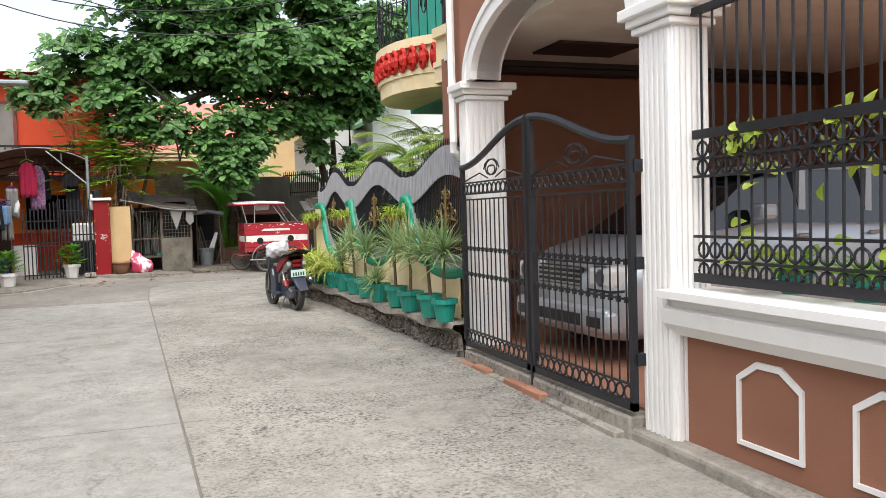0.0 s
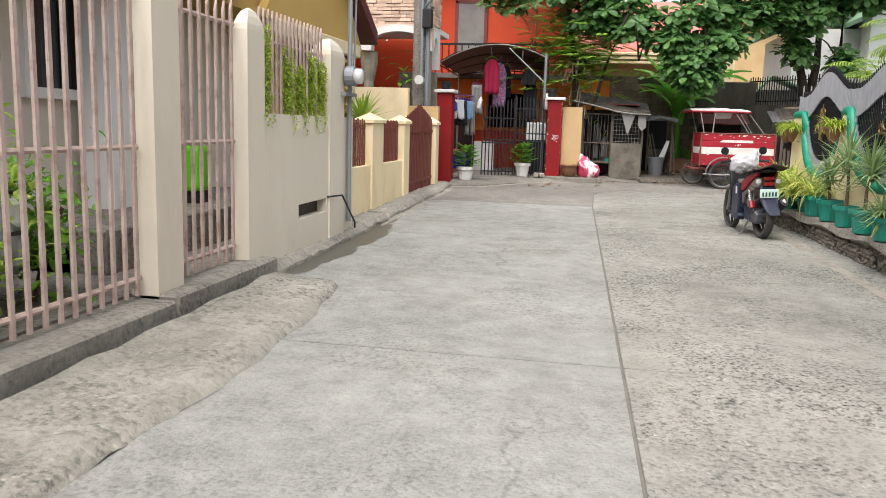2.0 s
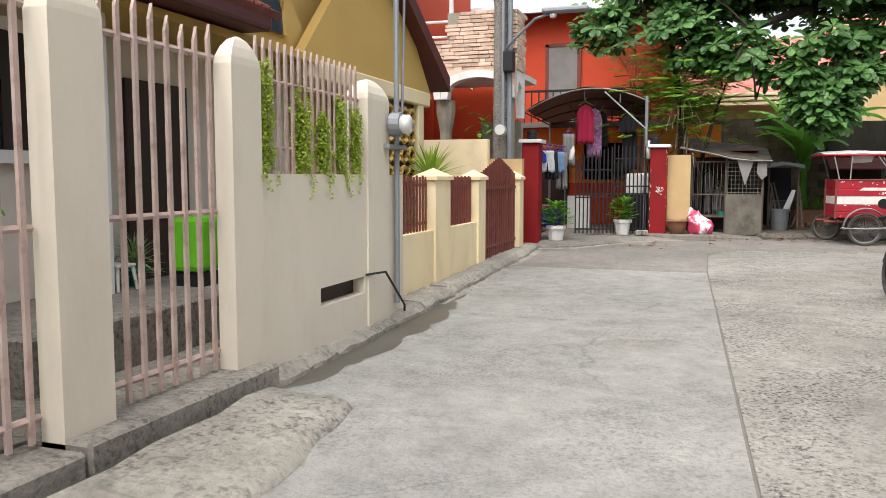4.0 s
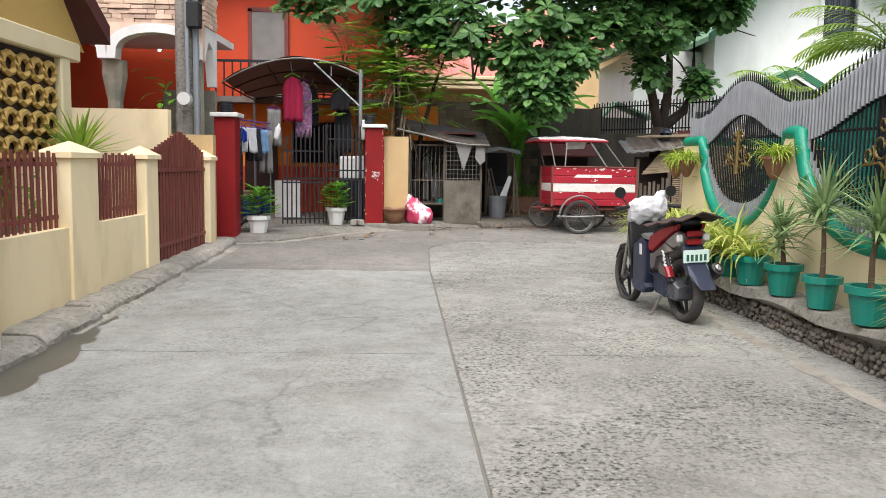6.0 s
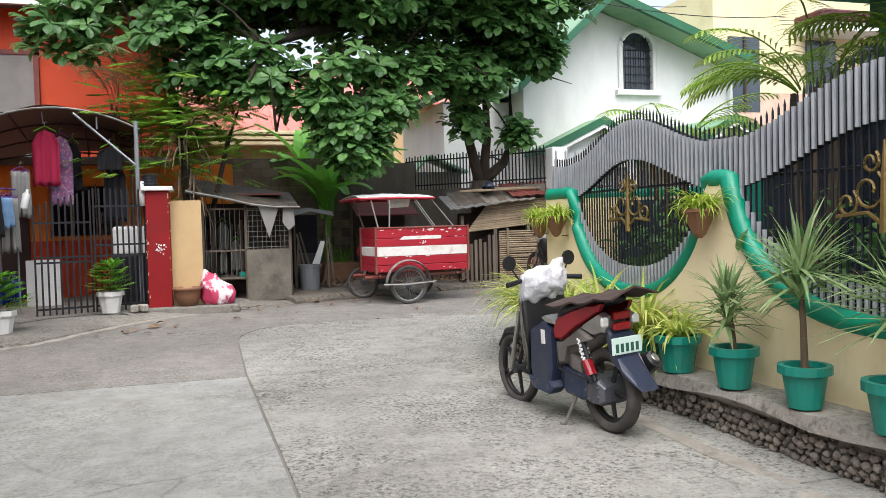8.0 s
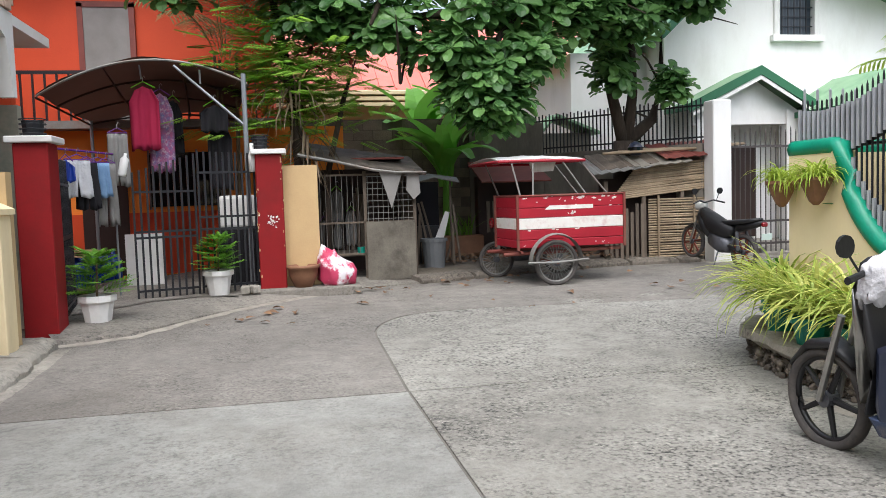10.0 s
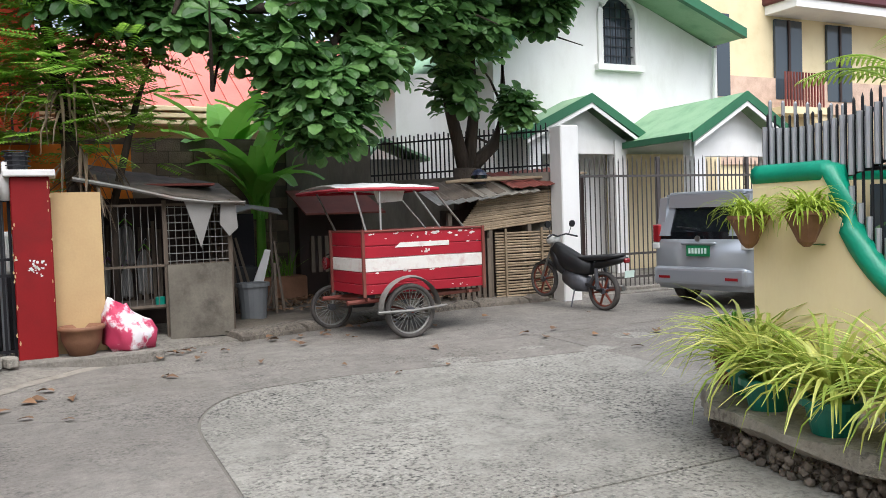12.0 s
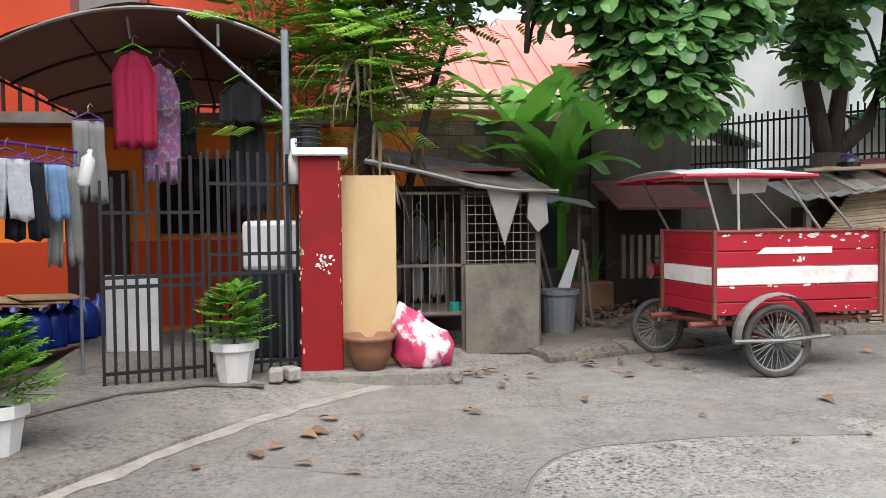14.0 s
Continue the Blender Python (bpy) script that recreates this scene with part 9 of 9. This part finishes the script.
for a, b in (((-0.24, 0.1), (1.12, 0.1)), ((-0.24, 1.6), (1.12, 1.6)), ((-0.24, 0.1), (-0.24, 1.6)), ((1.12, 0.1), (1.12, 1.6))):
    part("roof_edge", tb([(a[0], a[1], 1.845), ((a[0] + b[0]) / 2, (a[1] + b[1]) / 2, 1.85), (b[0], b[1], 1.845)], 0.025, 6), CARTRED, tri)
for p in (((0.05, 0.02, Z1), (-0.05, 0.12, 1.86)), ((0.25, 0.02, Z1), (0.3, 0.12, 1.86)), ((1.1, 0.02, Z1), (0.75, 0.12, 1.86)), ((1.45, 0.02, Z1), (1.05, 0.14, 1.86)), ((0.05, 0.98, Z1), (0.0, 1.5, 1.86)), ((1.4, 0.98, Z1), (1.2, 1.5, 1.86))):
    part("roof_stay", tb(p, 0.014, 6), GREYMETAL, tri)
part("windscreen_cloth", pr([(0.3, 1.86), (0.75, 1.86), (0.7, 1.7), (0.36, 1.68)], "y", 0.3, 0.32), CARTWHITE, tri)


def car(m, L, W, H, prof_low, prof_top, label, lamp_rear=True, hood=0.0):
    """A car body skinned from a side outline; x forward from the rear bumper, doors, glass, lamps and wheels."""
    c = thing("car", m, label, "car", "parked cars")
    hw = W / 2
    secs = []
    n = 26
    for i in range(n + 1):
        x = L * i / n
        zt = np.interp(x, [p[0] for p in prof_low], [p[1] for p in prof_low])
        e = min(1.0, (min(x, L - x) + 0.06) / 0.3) ** 0.35
        w = hw * (0.86 + 0.14 * e)
        zb = 0.24 + 0.06 * (1 - e)
        secs.append([(x, -w * 0.9, zb), (x, -w, zb + 0.14), (x, -w, zt - 0.22), (x, -w * 0.96, zt - 0.06), (x, -w * 0.88, zt), (x, w * 0.88, zt), (x, w * 0.96, zt - 0.06), (x, w, zt - 0.22), (x, w, zb + 0.14), (x, w * 0.9, zb)])
    part("body", loft(secs), SILVER, c, "silver painted body", smooth=True)
    # glasshouse
    secs = []
    for x, zt in prof_top:
        zb = np.interp(x, [p[0] for p in prof_low], [p[1] for p in prof_low]) - 0.03
        f = (zt - zb) / 0.62
        secs.append([(x, -hw * 0.93, zb), (x, -hw * (0.93 - 0.14 * f), zt - 0.02), (x, -hw * (0.9 - 0.2 * f), zt), (x, hw * (0.9 - 0.2 * f), zt), (x, hw * (0.93 - 0.14 * f), zt - 0.02), (x, hw * 0.93, zb)])
    gl = part("glasshouse", loft(secs), GLASS, c, "dark tinted windows")
    x0, x1 = prof_top[1][0], prof_top[-2][0]
    zr = max(p[1] for p in prof_top)
    part("roof", bx(x0 - 0.05, x1 + 0.02, -hw * 0.78, hw * 0.78, zr - 0.035, zr + 0.03, bev=0.03, seg=2), SILVER, c, "silver roof")
    zb = prof_low[len(prof_low) // 2][1]
    for s in (-1, 1):
        for x in (x0 + 0.02, x0 + 0.95, x1 - 0.75):
            part("pillar", pr([(x, zb - 0.05), (x + 0.1, zb - 0.05), (x + 0.08, zr), (x, zr)], "y", s * hw * 0.8, s * hw * 0.9), SILVER, c)
        part("rear_quarter", pr([(0.02, zb - 0.02), (0.36, zb - 0.02), (x0 + 0.16, zr - 0.02), (x0 - 0.1, zr - 0.05)], "y", s * hw * 0.775, s * hw * 0.935), SILVER, c)
        part("mirror", bx(x1 - 0.1, x1 + 0.1, s * hw, s * (hw + 0.2), zb, zb + 0.16, bev=0.04, seg=2), SILVER, c)
        for x in (1.35, 2.35):
            part("door_handle", bx(x, x + 0.16, s * hw * 0.99, s * (hw * 0.99 + 0.03), zb - 0.2, zb - 0.16, bev=0.01), CHROME, c)
        for x in (0.72, L - 0.78):
            wheel(c, (x, s * (hw - 0.1), 0.31), 0.31, 0.19, (0, s, 0), 7, CHROME, disc=False)
            part("wheel_arch", tb([(x + 0.35 * math.cos(a), s * (hw - 0.03), 0.32 + 0.35 * math.sin(a)) for a in [math.pi * i / 12 for i in range(13)]], 0.035, 6), BLACKPL, c)
        (xr, zr0), (xs, zs) = prof_top[0], prof_top[1]
        part("hatch_frame", pr([(xr - 0.03, zr0 - 0.06), (xr + 0.03, zr0 - 0.06), (xs + 0.05, zs - 0.01), (xs - 0.035, zs)], "y", s * hw * 0.62, s * hw * 0.86), SILVER, c, "silver frame of the rear window")
        part("tail_lamp", bx(-0.02, 0.17, s * (hw - 0.13), s * (hw + 0.004), 0.96, 1.24, bev=0.03, seg=3), LAMPRED, c, "red tail lamp")
        part("reverse_lamp", bx(-0.025, 0.14, s * (hw - 0.12), s * (hw + 0.006), 0.86, 0.96, bev=0.02, seg=2), LAMPCLEAR, c)
        part("headlamp", bx(L - 0.28, L + 0.01, s * (hw - 0.42), s * (hw - 0.04), hood - 0.3, hood - 0.08, bev=0.05, seg=2), LAMPCLEAR, c, "clear headlamp")
        part("fog_lamp", bx(L - 0.1, L + 0.012, s * (hw - 0.35), s * (hw - 0.12), 0.42, 0.52, bev=0.02), LAMPCLEAR, c)
    part("hatch_frame", pr([(xs - 0.1, zs - 0.16), (xs - 0.02, zs - 0.16), (xs + 0.1, zs + 0.03), (xs - 0.08, zs + 0.03)], "y", -hw * 0.75, hw * 0.75), SILVER, c)
    part("rear_plate", bx(-0.03, -0.01, -0.2, 0.2, 0.76, 0.92), PLATEG, c, "green number plate")
    for k in range(6):
        part("plate_bar", bx(-0.036, -0.031, 0.14 - 0.055 * k - 0.017, 0.14 - 0.055 * k + 0.017, 0.8, 0.88), PLATE, c)
    part("plate_lip", bx(-0.04, 0.02, -0.3, 0.3, 0.93, 0.97, bev=0.015), SILVER, c)
    part("rear_bumper", bx(-0.06, 0.2, -hw * 0.97, hw * 0.97, 0.32, 0.6, bev=0.06, seg=3), SILVER, c, "silver rear bumper")
    part("reflector", bx(-0.07, -0.05, hw - 0.35, hw - 0.15, 0.42, 0.46), LAMPRED, c)
    part("reflector", bx(-0.07, -0.05, -hw + 0.15, -hw + 0.35, 0.42, 0.46), LAMPRED, c)
    part("badge", tb([(-0.02, 0, 1.02), (-0.035, 0, 1.02)], 0.045, 12), CHROME, c)
    part("wiper", tb([(-0.03, 0.0, 1.16), (0.0, 0.38, 1.2)], 0.012, 5), BLACKPL, c)
    part("front_grille", bx(L - 0.04, L + 0.015, -hw * 0.45, hw * 0.45, hood - 0.3, hood - 0.1, bev=0.02), BLACKPL, c, "dark front grille")
    for k in range(4):
        part("grille_bar", bx(L + 0.012, L + 0.025, -hw * 0.44, hw * 0.44, hood - 0.28 + 0.05 * k, hood - 0.262 + 0.05 * k), CHROME, c)
    part("lower_grille", bx(L + 0.05, L + 0.066, -hw * 0.5, hw * 0.5, 0.36, 0.48, bev=0.005), BLACKPL, c, "dark lower grille")
    for s in (-1, 1):
        part("headlamp_bowl", tb([(L + 0.005, s * (hw - 0.2), hood - 0.19), (L + 0.02, s * (hw - 0.2), hood - 0.19)], [0.085, 0.06], 14), ENGINE, c, "dark lamp reflector")
        part("headlamp_rim", bx(L - 0.3, L + 0.004, s * (hw - 0.44), s * (hw - 0.02), hood - 0.325, hood - 0.3), BLACKPL, c)
        part("bumper_recess", bx(L + 0.05, L + 0.066, s * (hw * 0.62), s * (hw * 0.86), 0.37, 0.47), BLACKPL, c)
    part("bonnet_seam", bx(L - 0.06, L + 0.018, -hw * 0.9, hw * 0.9, hood - 0.065, hood - 0.05), BLACKPL, c)
    part("front_bumper", bx(L - 0.18, L + 0.06, -hw * 0.96, hw * 0.96, 0.3, 0.56, bev=0.07, seg=3), SILVER, c, "silver front bumper")
    return c


# people carrier with its back to the lane
car(pose(7.5, 21.7, 0.03, 0, 0, 10), 4.14, 1.66, 1.69,
    [(0, 1.0), (0.05, 1.08), (0.4, 1.1), (2.7, 1.04), (3.0, 1.02), (3.9, 0.86), (4.14, 0.72)],
    [(0.02, 1.12), (0.22, 1.64), (0.9, 1.69), (2.0, 1.68), (2.5, 1.6), (3.25, 1.02)],
    "silver people carrier with dark glass parked by the gate", hood=0.86)
# saloon nose-out in the carport
car(pose(8.65, 7.4, 0.0, 0, 0, 182), 4.75, 1.9, 1.85,
    [(0, 1.1), (0.05, 1.16), (0.9, 1.28), (2.9, 1.34), (3.6, 1.27), (4.4, 1.06), (4.75, 0.86)],
    [(0.1, 1.16), (0.4, 1.74), (1.5, 1.85), (2.6, 1.84), (3.05, 1.74), (3.85, 1.24)],
    "silver car parked nose-out inside the carport", hood=1.03)
# car behind the tan gate
car(pose(-5.2, 2.2, 0.05, 0, 0, 80), 4.2, 1.66, 1.6,
    [(0, 0.95), (0.05, 1.04), (0.4, 1.06), (2.7, 1.02), (3.0, 1.0), (3.9, 0.86), (4.2, 0.72)],
    [(0.02, 1.06), (0.25, 1.5), (0.9, 1.58), (2.0, 1.57), (2.5, 1.48), (3.25, 1.0)],
    "pale silver car parked behind the tan gate", hood=0.86)
